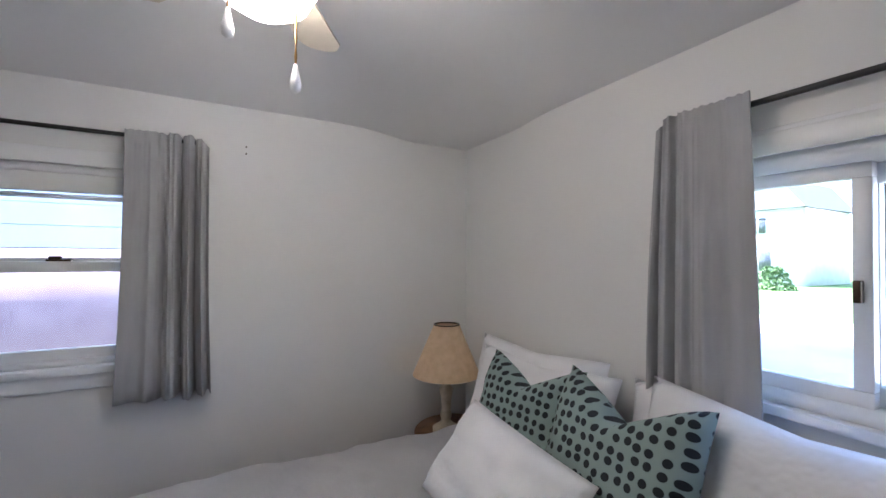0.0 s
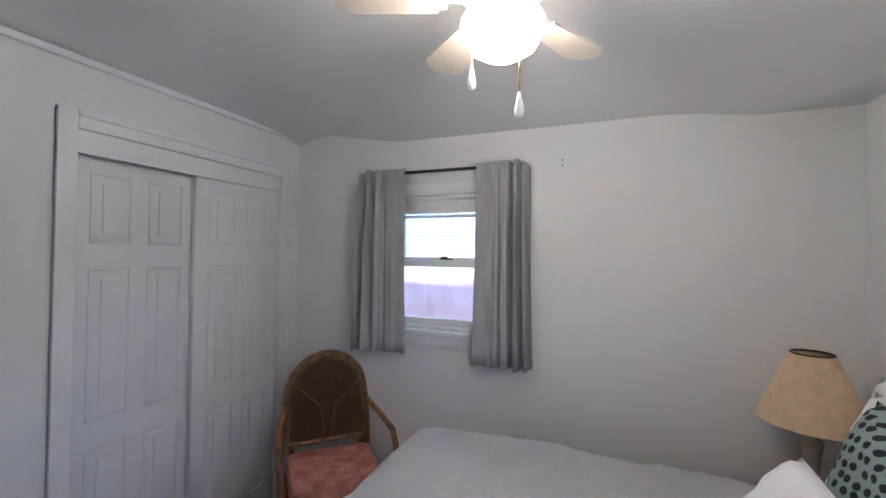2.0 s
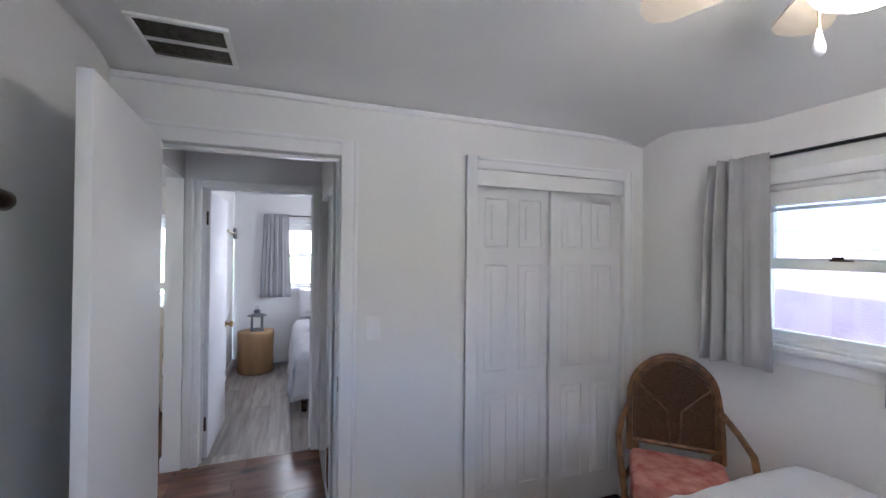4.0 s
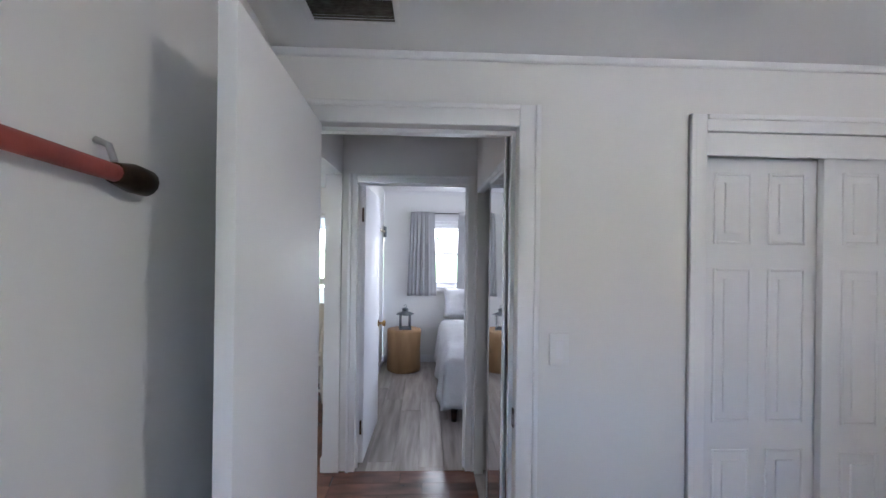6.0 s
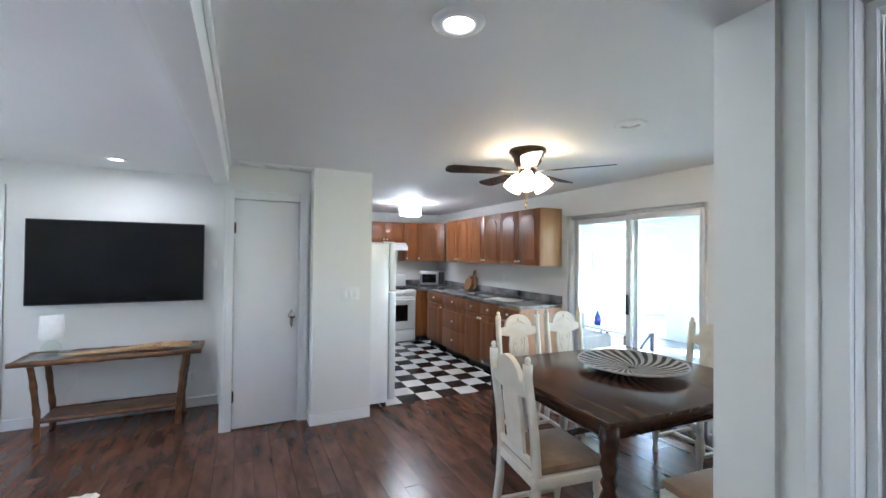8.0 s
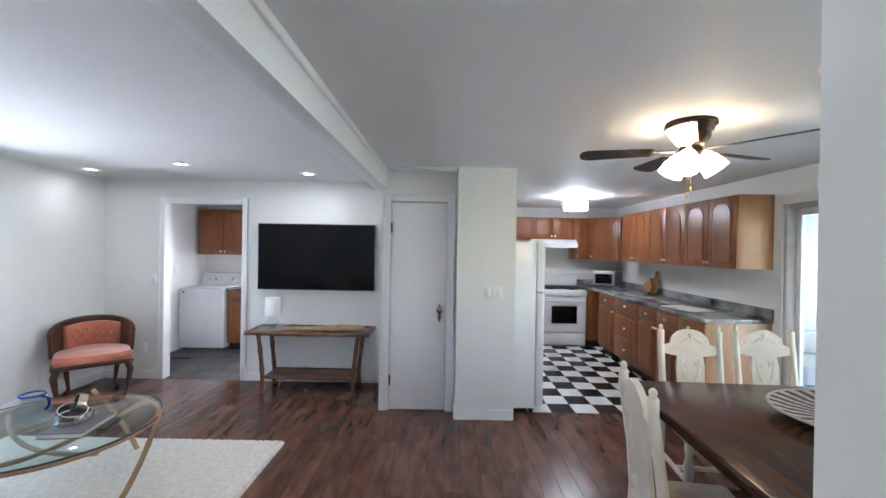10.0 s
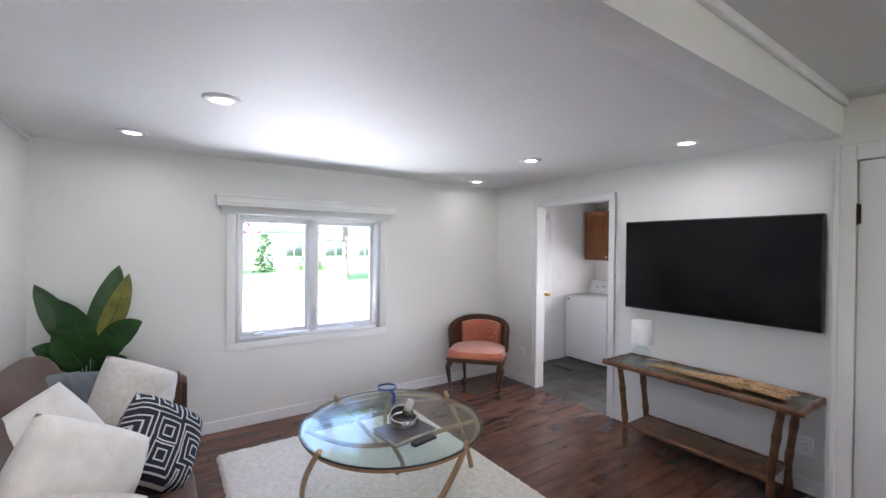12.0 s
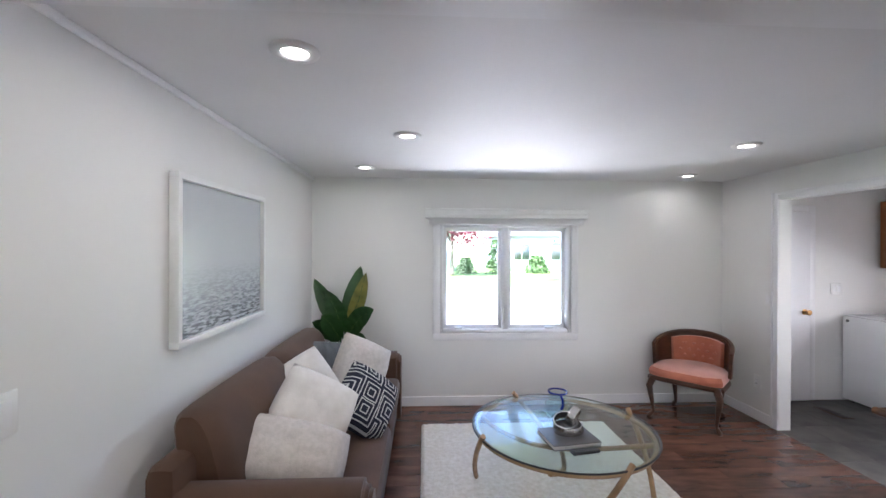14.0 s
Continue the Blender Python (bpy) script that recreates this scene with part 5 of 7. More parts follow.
# local: x along the sofa, -y towards the room, y = 0 at the wall
SL = 1.13
part("base", B(-SL, SL, -0.86, -0.06, 0.06, 0.30, 0.03), M_SOFA, S)
for x in (-0.95, 0.95):
    for y in (-0.8, -0.12):
        part("foot", L([(0.03, 0), (0.035, 0.06)], x, y, 10), M_DKWOOD, S)
for sx in (-1, 1):
    bm = bmesh.new()
    prof = [(-0.02, 0.06), (0.20, 0.06), (0.20, 0.50), (0.205, 0.56), (0.18, 0.62), (0.12, 0.655), (0.04, 0.655), (-0.02, 0.62), (-0.035, 0.56), (-0.02, 0.50)]
    prism(bm, [(sx * (SL - 0.17 + x), z) for x, z in prof], -0.88, -0.08)
    bmesh.ops.bevel(bm, geom=[e for e in bm.edges if abs(e.verts[0].co.y - e.verts[1].co.y) < 1e-5], offset=0.025, segments=3, affect="EDGES")
    part("arm", bm, M_SOFA, S)
    part("arm_front", prism(bmesh.new(), [(sx * (SL - 0.17 + 0.09 + (x - 0.09) * 0.8), 0.08 + (z - 0.06) * 0.9) for x, z in prof], -0.895, -0.878), M_SOFA, S)
for k in range(2):
    x0 = -0.96 + 0.96 * k
    part("seat_cushion", B(x0 + 0.004, x0 + 0.956, -0.89, -0.24, 0.30, 0.455, 0.045), M_SOFA, S)
    bm = bmesh.new()
    n1, n2 = 20, 18
    g = []
    for j in range(n2):
        a = 2 * math.pi * j / n2
        row = []
        for i in range(n1 + 1):
            u = 2 * i / n1 - 1
            puff = 0.55 + 0.45 * (1 - abs(u) ** 5) ** 0.5
            yy = 0.13 * math.copysign(abs(math.cos(a)) ** 0.7, math.cos(a)) * puff
            zz = 0.235 * math.copysign(abs(math.sin(a)) ** 0.75, math.sin(a)) * (0.86 + 0.14 * puff)
            row.append(bm.verts.new((x0 + 0.48 + u * 0.478, -0.17 + yy - 0.16 * (zz / 0.235) * -0.35, 0.675 + zz)))
        g.append(row)
    for j in range(n2):
        for i in range(n1):
            bm.faces.new((g[j][i], g[j][i + 1], g[(j + 1) % n2][i + 1], g[(j + 1) % n2][i]))
    bm.faces.new([r[0] for r in g])
    bm.faces.new([r[-1] for r in g][::-1])
    bmesh.ops.recalc_face_normals(bm, faces=bm.faces)
    part("back_cushion", bm, M_SOFA, S)
part("back_frame", B(-SL + 0.02, SL - 0.02, -0.16, -0.03, 0.28, 0.76, 0.05), M_SOFA, S)


def sofa_pillow(label, y, x, w, h, d, tilt, turn, mat, dent, roll, z):
    return pillow("throw_pillow", label, w, h, d, pose(x, y, z, 0, 0, turn) @ pose(0, 0, 0, tilt, 0, 0) @ pose(0, 0, 0, 0, roll, 0), mat, dent, "sofa pillows", -0.05)


sofa_pillow("oatmeal throw pillow on the sofa", -0.82, 0.12, 0.52, 0.34, 0.24, 50, 24, M_BEIGECUSH, 0.0, -24, 0.47)
sofa_pillow("white textured throw pillow with raised diamonds", -1.10, 0.14, 0.43, 0.44, 0.20, 22, 34, M_WCUSH, 0.0, -34, 0.49)
sofa_pillow("white textured throw pillow with raised diamonds", -1.58, 0.09, 0.42, 0.43, 0.20, 22, 34, M_WCUSH, 0.0, 26, 0.49)
sofa_pillow("navy throw pillow with white line print", -1.38, -0.13, 0.37, 0.38, 0.20, 26, 44, M_MAZE, 0.0, -44, 0.51)
sofa_pillow("oatmeal throw pillow near the far arm", -2.02, -0.02, 0.42, 0.42, 0.18, 22, 36, M_BEIGECUSH, 0.0, -30, 0.50)
sofa_pillow("grey throw pillow in the corner of the sofa", -2.16, 0.20, 0.40, 0.40, 0.16, 18, 46, M_GREY, 0.0, -12, 0.45)

# framed sea print
p = thing("framed_picture", "large white-framed print of a misty grey sea", "picture", pose(XE, -1.265, 1.145, 0, 0, -90))
PW, PH = 0.99, 0.785
bm = B(-PW / 2, PW / 2, -0.045, -0.001, 0, 0.03, 0.003)
box(bm, -PW / 2, PW / 2, -0.045, -0.001, PH - 0.03, PH, 0.003)
box(bm, -PW / 2, -PW / 2 + 0.03, -0.045, -0.001, 0.03, PH - 0.03, 0.003)
box(bm, PW / 2 - 0.03, PW / 2, -0.045, -0.001, 0.03, PH - 0.03, 0.003)
part("frame", bm, M_WHITE, p)
bm = bmesh.new()
uvl = bm.loops.layers.uv.new("UVMap")
co = [(-PW / 2 + 0.03, 0.03), (PW / 2 - 0.03, 0.03), (PW / 2 - 0.03, PH - 0.03), (-PW / 2 + 0.03, PH - 0.03)]
fc = bm.faces.new([bm.verts.new((x, -0.02, z)) for x, z in co])
for lp, q in zip(fc.loops, ((0, 0), (1, 0), (1, 1), (0, 1))):
    lp[uvl].uv = q
part("print", bm, M_SEA, p, "print of a grey rippled sea", smooth=False)

# potted banana-leaf plant
P = thing("potted_plant", "banana-leaf plant in a dark pot behind the sofa", "plant", pose(0.22, -2.90, 0))
part("pot", L([(0.10, 0), (0.13, 0.02), (0.15, 0.28), (0.155, 0.30), (0.14, 0.30), (0.135, 0.26), (0.02, 0.26)], seg=24), M_BLACK, P)


def banana_leaf(base, mid, tip, width, fold=0.25, n=16):
    bm = bmesh.new()
    a, b, c = (Vector(q) for q in (base, mid, tip))
    rows = []
    for k in range(n + 1):
        t = k / n
        q = (1 - t) ** 2 * a + 2 * t * (1 - t) * b + t * t * c
        d = (2 * (1 - t) * (b - a) + 2 * t * (c - b)).normalized()
        s = d.cross(Vector((0, 1, 0.15))).normalized()
        nn = s.cross(d)
        w = width / 2 * math.sin(math.pi * min(1, t * 1.02 + 0.0)) ** 0.55 * (1 - 0.25 * t)
        row = []
        for i in range(-3, 4):
            u = i / 3
            row.append(bm.verts.new(q + s * (w * u) + nn * (fold * w * abs(u) + 0.008 * math.sin(k * 2.1 + i))))
        rows.append(row)
    for k in range(n):
        for i in range(6):
            bm.faces.new((rows[k][i], rows[k][i + 1], rows[k + 1][i + 1], rows[k + 1][i])).smooth = True
    return bm


LEAVES = [((-0.06, 0.03, 0.80), (-0.17, 0.08, 0.98), (-0.30, 0.12, 1.02), 0.20, 0), ((0.02, 0.05, 0.72), (0.10, 0.12, 0.92), (0.16, 0.2, 0.98), 0.2, 0), ((-0.02, 0, 0.90), (-0.10, 0, 1.12), (-0.16, -0.02, 1.42), 0.20, 0), ((-0.05, 0.02, 0.86), (-0.16, 0.02, 1.08), (-0.22, 0.05, 1.36), 0.16, 1),
          ((0.03, 0.0, 0.82), (0.14, 0, 1.02), (0.28, 0.0, 1.30), 0.19, 0), ((0.0, 0.03, 0.80), (0.05, 0.06, 1.0), (0.14, 0.10, 1.20), 0.21, 0),
          ((-0.04, 0.02, 0.74), (-0.12, 0.05, 0.92), (-0.24, 0.10, 0.98), 0.20, 0), ((0.04, 0.02, 0.70), (0.14, 0.05, 0.86), (0.27, 0.10, 0.90), 0.18, 0),
          ((-0.03, 0.04, 0.66), (-0.12, 0.08, 0.78), (-0.24, 0.12, 0.72), 0.17, 0)]
for a, b, c_, w, y in LEAVES:
    part("stem", T([(0.3 * a[0], 0.3 * a[1], 0.26), a], [0.012, 0.007], 8), M_LEAF, P)
    lf = part("leaf", banana_leaf(a, b, c_, w), M_LEAFY if y else M_LEAF, P, "yellowing leaf" if y else "", smooth=False)
    part("midrib", T([a, tuple(0.25 * a[i] + 0.5 * b[i] + 0.25 * c_[i] for i in range(3)), c_], [0.006, 0.004, 0.001], 6), M_BUSH, P)

# shag rug
bm = bmesh.new()
NX, NY = 100, 130
X0, X1, Y0, Y1 = -2.19, -0.53, -2.60, -0.40
g = [[bm.verts.new((X0 + (X1 - X0) * i / NX + (0.012 * noise.noise((i * 0.7, j * 0.7, 1)) if i in (0, NX) or j in (0, NY) else 0),
                    Y0 + (Y1 - Y0) * j / NY + (0.012 * noise.noise((i * 0.9, j * 0.9, 5)) if j in (0, NY) or i in (0, NX) else 0),
                    0.003 if i in (0, NX) or j in (0, NY) else 0.024 + 0.009 * noise.noise((i * 0.83, j * 0.83, 0)) + 0.004 * random.random())) for i in range(NX + 1)] for j in range(NY + 1)]
for j in range(NY):
    for i in range(NX):
        bm.faces.new((g[j][i], g[j][i + 1], g[j + 1][i + 1], g[j + 1][i])).smooth = True
single("shag_rug", bm, M_RUG, "cream shag rug on the dark wood floor", "rug", smooth=False)

# coffee table
CT = thing("coffee_table", "round glass coffee table on bent blond wood legs", "coffee table", pose(-1.45, -1.57, 0.022) @ Matrix.Diagonal((0.965, 0.965, 1, 1)))
part("glass_top", L([(0.585, 0.405), (0.60, 0.409), (0.60, 0.414), (0.588, 0.418)], seg=64), M_TGLASS, CT, "clear round glass top").visible_shadow = False
part("glass_edge", T([(0.601 * math.cos(k * math.pi / 36), 0.601 * math.sin(k * math.pi / 36), 0.4115) for k in range(72)], 0.0055, 8, True), M_BLACK, CT, "dark edge of the glass")
part("ring", T([(0.575 * math.cos(k * math.pi / 36), 0.575 * math.sin(k * math.pi / 36), 0.388) for k in range(72)], 0.014, 8, True), M_BENT, CT)
for k in range(4):
    for s in (-1, 1):
        a0, a1 = radians(90 * k + 20), radians(90 * k + 20 + s * 78)
        pts = []
        for i in range(11):
            t = i / 10
            r = 0.60 - 0.34 * math.sin(math.pi * t * 0.5) ** 1.5 if s > 0 else 0.60 - 0.02 * t
            a = a0 + (a1 - a0) * t * (0.55 if s > 0 else 0.45)
            pts.append((r * math.cos(a), r * math.sin(a), 0.43 * (1 - t) ** 1.0 + 0.012) if s < 0 else (r * math.cos(a), r * math.sin(a), 0.40 - 0.26 * t))
        if s < 0:
            part("leg", T(pts, 0.017, 8), M_BENT, CT)
for k in range(2):
    a = radians(65 + 90 * k)
    part("cross_bar", T([(u * 0.56 * math.cos(a + 0.22 * (1 - u * u)), u * 0.56 * math.sin(a + 0.22 * (1 - u * u)), 0.25 + 0.012 * k + 0.12 * u * u) for u in [i / 8 - 1 for i in range(17)]], 0.015, 8), M_BENT, CT)

ZT = 0.022 + 0.4185
v = thing("glass_pitcher", "clear glass pitcher with a cobalt blue rim", "pitcher", pose(-1.46, -1.68, ZT))
prof = [(0.045, 0.0), (0.075, 0.02), (0.092, 0.06), (0.085, 0.10), (0.052, 0.14), (0.047, 0.155), (0.062, 0.18)]
part("body", L(prof + [(r - 0.004, z) for r, z in prof[::-1]], seg=28, cap=False), M_CLEAR, v)
part("rim", T([(0.062 * math.cos(k * 0.2618), 0.062 * math.sin(k * 0.2618), 0.18) for k in range(24)], 0.006, 8, True), M_BLUEGLASS, v, "cobalt blue rim")
part("handle", T([(0.0, 0.058, 0.175), (0.0, 0.10, 0.16), (0.0, 0.105, 0.12), (0.0, 0.08, 0.09)], 0.008), M_BLUEGLASS, v, "cobalt blue handle")
b = thing("book", "grey hardcover book on the glass table", "book", pose(-1.42, -1.36, ZT, 0, 0, 8))
part("cover", box(B(-0.15, 0.15, -0.12, 0.12, 0, 0.004, 0.001), -0.15, 0.15, -0.12, 0.12, 0.026, 0.03, 0.001), M_BOOK, b)
part("pages", B(-0.145, 0.145, -0.116, 0.116, 0.004, 0.026), M_PAPER, b)
v = thing("ring_sculpture", "hammered pewter interlocking ring sculpture", "sculpture", pose(-1.43, -1.39, ZT + 0.03))
for k, (dx, dz, rx, ry) in enumerate(((0.0, 0.030, 4, 4), (0.015, 0.062, -14, 16), (-0.03, 0.10, 66, 20))):
    bm = L([(k_ * (1 - 0.16 * k), h_) for k_, h_ in ((0.080, -0.022), (0.088, -0.022), (0.092, 0.0), (0.088, 0.022), (0.080, 0.022), (0.084, 0.0), (0.080, -0.022))], seg=32, cap=False)
    bmesh.ops.transform(bm, verts=bm.verts, matrix=pose(dx, 0, dz, rx, ry, 20 * k))
    part("band", bm, M_PEWTER, v)
b = thing("remote_control", "black television remote on the glass table", "remote", pose(-1.46, -1.20, ZT, 0, 0, 10))
part("body", B(-0.085, 0.085, -0.022, 0.022, 0, 0.016, 0.005), M_PLASTIC, b)
for i in range(8):
    for j in range(3):
        part("button", B(-0.07 + i * 0.018, -0.06 + i * 0.018, -0.013 + j * 0.010, -0.006 + j * 0.010, 0.016, 0.018), M_GREY, b)

# coral barrel chair
C = thing("barrel_chair", "mahogany barrel chair with tufted coral velvet back", "chair", pose(-3.08, -2.70, 0, 0, 0, -228) @ Matrix.Scale(1.09, 4))
# local: the seat opens towards -y


def arc_wall(r0, r1, a0, a1, z0, ztop, n=22, cy=0.0):
    bm = bmesh.new()
    rows = []
    for k in range(n + 1):
        a = radians(a0 + (a1 - a0) * k / n)
        z1 = ztop(math.degrees(a))
        rows.append([bm.verts.new((r * math.cos(a), cy + r * math.sin(a), z)) for r, z in ((r0, z0), (r1, z0), (r1 + 0.01, z1), (r0 + 0.01, z1))])
    for p_, q in zip(rows, rows[1:]):
        for i in range(4):
            bm.faces.new((p_[i], p_[(i + 1) % 4], q[(i + 1) % 4], q[i]))
    bm.faces.new(rows[0][::-1])
    bm.faces.new(rows[-1])
    bmesh.ops.recalc_face_normals(bm, faces=bm.faces)
    return bm


def crest(deg):
    return 0.70 - 0.11 * min(1, abs(deg - 90) / 95) ** 2.2


part("wood_back", arc_wall(0.275, 0.30, -5, 185, 0.40, crest), M_MAHOG, C)
part("top_rail", T([(0.297 * math.cos(radians(a)), 0.297 * math.sin(radians(a)), crest(a) + 0.004) for a in range(-5, 186, 10)], 0.017, 10), M_MAHOG, C)
tuft = arc_wall(0.245, 0.274, 42, 138, 0.42, lambda deg: crest(deg) - 0.035, 30)
part("tufted_back", tuft, M_CORAL, C, "tufted coral velvet back")
for r_, nb in ((0, 4), (1, 5), (2, 4)):
    for k in range(nb):
        a = radians(90 + (k - (nb - 1) / 2) * 17)
        part("button", L([(0.003, -0.011), (0.015, 0.0), (0.003, 0.011)], 0.2425 * math.cos(a), 0.2425 * math.sin(a), 10), M_CORAL, C, "covered tufting button").location = (0, 0, 0.49 + 0.055 * r_)
bm = bmesh.new()
out = [(-0.27, -0.20), (-0.15, -0.27), (0.15, -0.27), (0.27, -0.20)] + [(0.272 * math.cos(radians(a)), 0.272 * math.sin(radians(a))) for a in range(-5, 186, 12)]
lo = [bm.verts.new((x, y, 0.365)) for x, y in out]
m1 = [bm.verts.new((x * 1.03, y * 1.03, 0.40)) for x, y in out]
hi = [bm.verts.new((x * 0.97, y * 0.97, 0.435)) for x, y in out]
top = [bm.verts.new((x * 0.6, y * 0.6, 0.458)) for x, y in out]
for ra, rb in ((lo, m1), (m1, hi), (hi, top)):
    for i in range(len(out)):
        j = (i + 1) % len(out)
        bm.faces.new((ra[i], ra[j], rb[j], rb[i]))
bm.faces.new(top)
bm.faces.new(lo[::-1])
bmesh.ops.recalc_face_normals(bm, faces=bm.faces)
part("seat", bm, M_CORAL, C, "coral velvet seat")
bm = T([(x * 0.98, y * 0.98, 0.345 - (0.012 * math.cos(x * 20) if y < -0.15 else 0)) for x, y in out], 0.024, 8, True)
part("apron", bm, M_MAHOG, C)
for x, y in ((-0.235, -0.21), (0.235, -0.21), (-0.17, 0.19), (0.17, 0.19)):
    d = Vector((x, y)).normalized()
    part("leg", T([(x, y, 0.35), (x + 0.035 * d.x, y + 0.035 * d.y, 0.27), (x + 0.01 * d.x, y + 0.01 * d.y, 0.12), (x + 0.0 * d.x, y, 0.05), (x + 0.03 * d.x, y + 0.03 * d.y, 0.018), (x + 0.045 * d.x, y + 0.045 * d.y, 0.0)], [0.03, 0.027, 0.016, 0.013, 0.02, 0.014], 10), M_MAHOG, C)

# television and console
t = thing("television", "large black wall-mounted television, switched off", "television", pose(XT, -0.62, 1.06, 0, 0, 90))
part("bezel", B(-0.66, 0.66, -0.085, -0.03, 0, 0.748, 0.006), M_PLASTIC, t)
part("screen", B(-0.65, 0.65, -0.088, -0.0851, 0.014, 0.738), M_SCREEN, t, smooth=False)
part("wall_mount", B(-0.2, 0.2, -0.03, 0, 0.2, 0.55), M_BLACK, t)
K = thing("console_table", "dark bamboo console table with glass top and shelf", "console table", pose(-3.42, -0.59, 0))


def bamboo(pts, r, name, parent):
    full, rad = [], []
    for p_, q in zip(pts, pts[1:]):
        p_, q = Vector(p_), Vector(q)
        n_ = max(2, int((q - p_).length / 0.05))
        for k in range(n_):
            full.append(p_.lerp(q, k / n_))
            rad.append(r * (1.22 if len(full) % 4 == 0 else 1))
    full.append(Vector(pts[-1]))
    rad.append(r)
    return part(name, T(full, rad, 10), M_BAMBOO, parent)


ZC = 0.64
for y in (-0.63, 0.63):
    bamboo([(-0.19, y, ZC), (0.19, y, ZC)], 0.022, "top_rail", K)
for x in (-0.19, 0.19):
    bamboo([(x, -0.65, ZC), (x, 0.65, ZC)], 0.022, "top_rail", K)
    for y in (-0.53, 0.53):
        bamboo([(x * 0.82, y, ZC), (x * 0.80, y * 0.96, 0.50), (x * 0.80, y * 0.90, 0.2), (x * 0.84, y * 0.90, 0.0)], 0.022, "leg", K)
    bamboo([(x * 0.8, -0.48, 0.17), (x * 0.8, 0.48, 0.17)], 0.018, "shelf_rail", K)
part("shelf", B(-0.14, 0.14, -0.47, 0.47, 0.16, 0.178, 0.003), M_BAMBOO, K)
part("glass_top", B(-0.17, 0.17, -0.61, 0.61, ZC + 0.008, ZC + 0.016), M_TGLASS, K, smooth=False)
part("under_panel", B(-0.17, 0.17, -0.61, 0.61, ZC - 0.012, ZC - 0.002), M_BAMBOO, K)
t = thing("table_lamp", "small lamp with clear glass base and white drum shade", "lamp", pose(-3.46, -1.05, ZC + 0.016))
part("base", L([(0.04, 0), (0.065, 0.02), (0.065, 0.08), (0.03, 0.12), (0.015, 0.13), (0.012, 0.16)], seg=20), M_CLEAR, t, "clear glass lamp base")
part("shade", L([(0.085, 0.14), (0.075, 0.33), (0.073, 0.33), (0.083, 0.14)], seg=28, cap=False), M_WSHADE, t, "white drum shade")
part("cord", T([(0.0, 0.05, 0.02), (-0.15, 0.10, 0.0), (-0.18, 0.12, -0.3), (-0.19, 0.05, -0.42), (-0.195, -0.02, -0.50)], 0.004, 6), M_WHITE, t)
bm = bmesh.new()
rnd = random.Random(9)
for k in range(60):
    y0 = rnd.uniform(-0.36, -0.05)
    x0 = rnd.uniform(-0.05, 0.05)
    tube(bm, [(x0, y0, 0.005), (x0 * 1.2, y0 + 0.35, 0.012 + rnd.uniform(0, 0.015)), (x0 * 1.9 + rnd.uniform(-0.02, 0.02), y0 + 0.62, 0.012 + rnd.uniform(0, 0.03))], [0.002, 0.003, 0.008], 5)
single("dried_grass", bm, M_PAMPAS, "bundle of dried pampas grass on the console", "dried grass", pose(-3.40, -0.60, ZC + 0.017))
v = thing("glass_bottle", "pale glass bottle lying on the console shelf", "bottle", pose(-3.42, -0.62, 0.178 + 0.037))
bm = L([(0.01, -0.14), (0.033, -0.135), (0.035, 0.03), (0.014, 0.08), (0.013, 0.14)], seg=18)
bmesh.ops.rotate(bm, verts=bm.verts, matrix=Euler((radians(-90), 0, 0)).to_matrix())
part("body", bm, M_CLEAR, v)


# ---------------------------------------------------------------- dining room
TB = pose(-0.89, 2.69, 0, 0, 0, -3)
t = thing("dining_table", "dark walnut dining table with turned legs", "dining table", TB)
TX, TY = 0.63, 0.72
part("tabletop", B(-TX, TX, -TY, TY, 0.722, 0.75, 0.006), M_DKWOOD, t)
part("leaf_joint", B(-TX + 0.01, TX - 0.01, 0.27, 0.274, 0.7495, 0.7505), M_BLACK, t)
for x in (-TX + 0.08, TX - 0.08):
    part("apron", B(x - 0.012, x + 0.012, -TY + 0.12, TY - 0.12, 0.63, 0.722), M_DKWOOD, t)
for y in (-TY + 0.08, TY - 0.08):
    part("apron", B(-TX + 0.12, TX - 0.12, y - 0.012, y + 0.012, 0.63, 0.722), M_DKWOOD, t)
for x in (-TX + 0.09, TX - 0.09):
    for y in (-TY + 0.09, TY - 0.09):
        part("leg", L([(0.035, 0), (0.045, 0.03), (0.045, 0.10), (0.03, 0.12), (0.03, 0.15), (0.045, 0.17), (0.055, 0.24), (0.05, 0.32), (0.03, 0.38), (0.042, 0.41), (0.030, 0.44), (0.045, 0.50), (0.035, 0.54), (0.05, 0.57), (0.05, 0.722)], x, y, 20), M_DKWOOD, t)
    part("stretcher", B(x - 0.02, x + 0.02, -TY + 0.13, TY - 0.13, 0.10, 0.14, 0.006), M_DKWOOD, t)

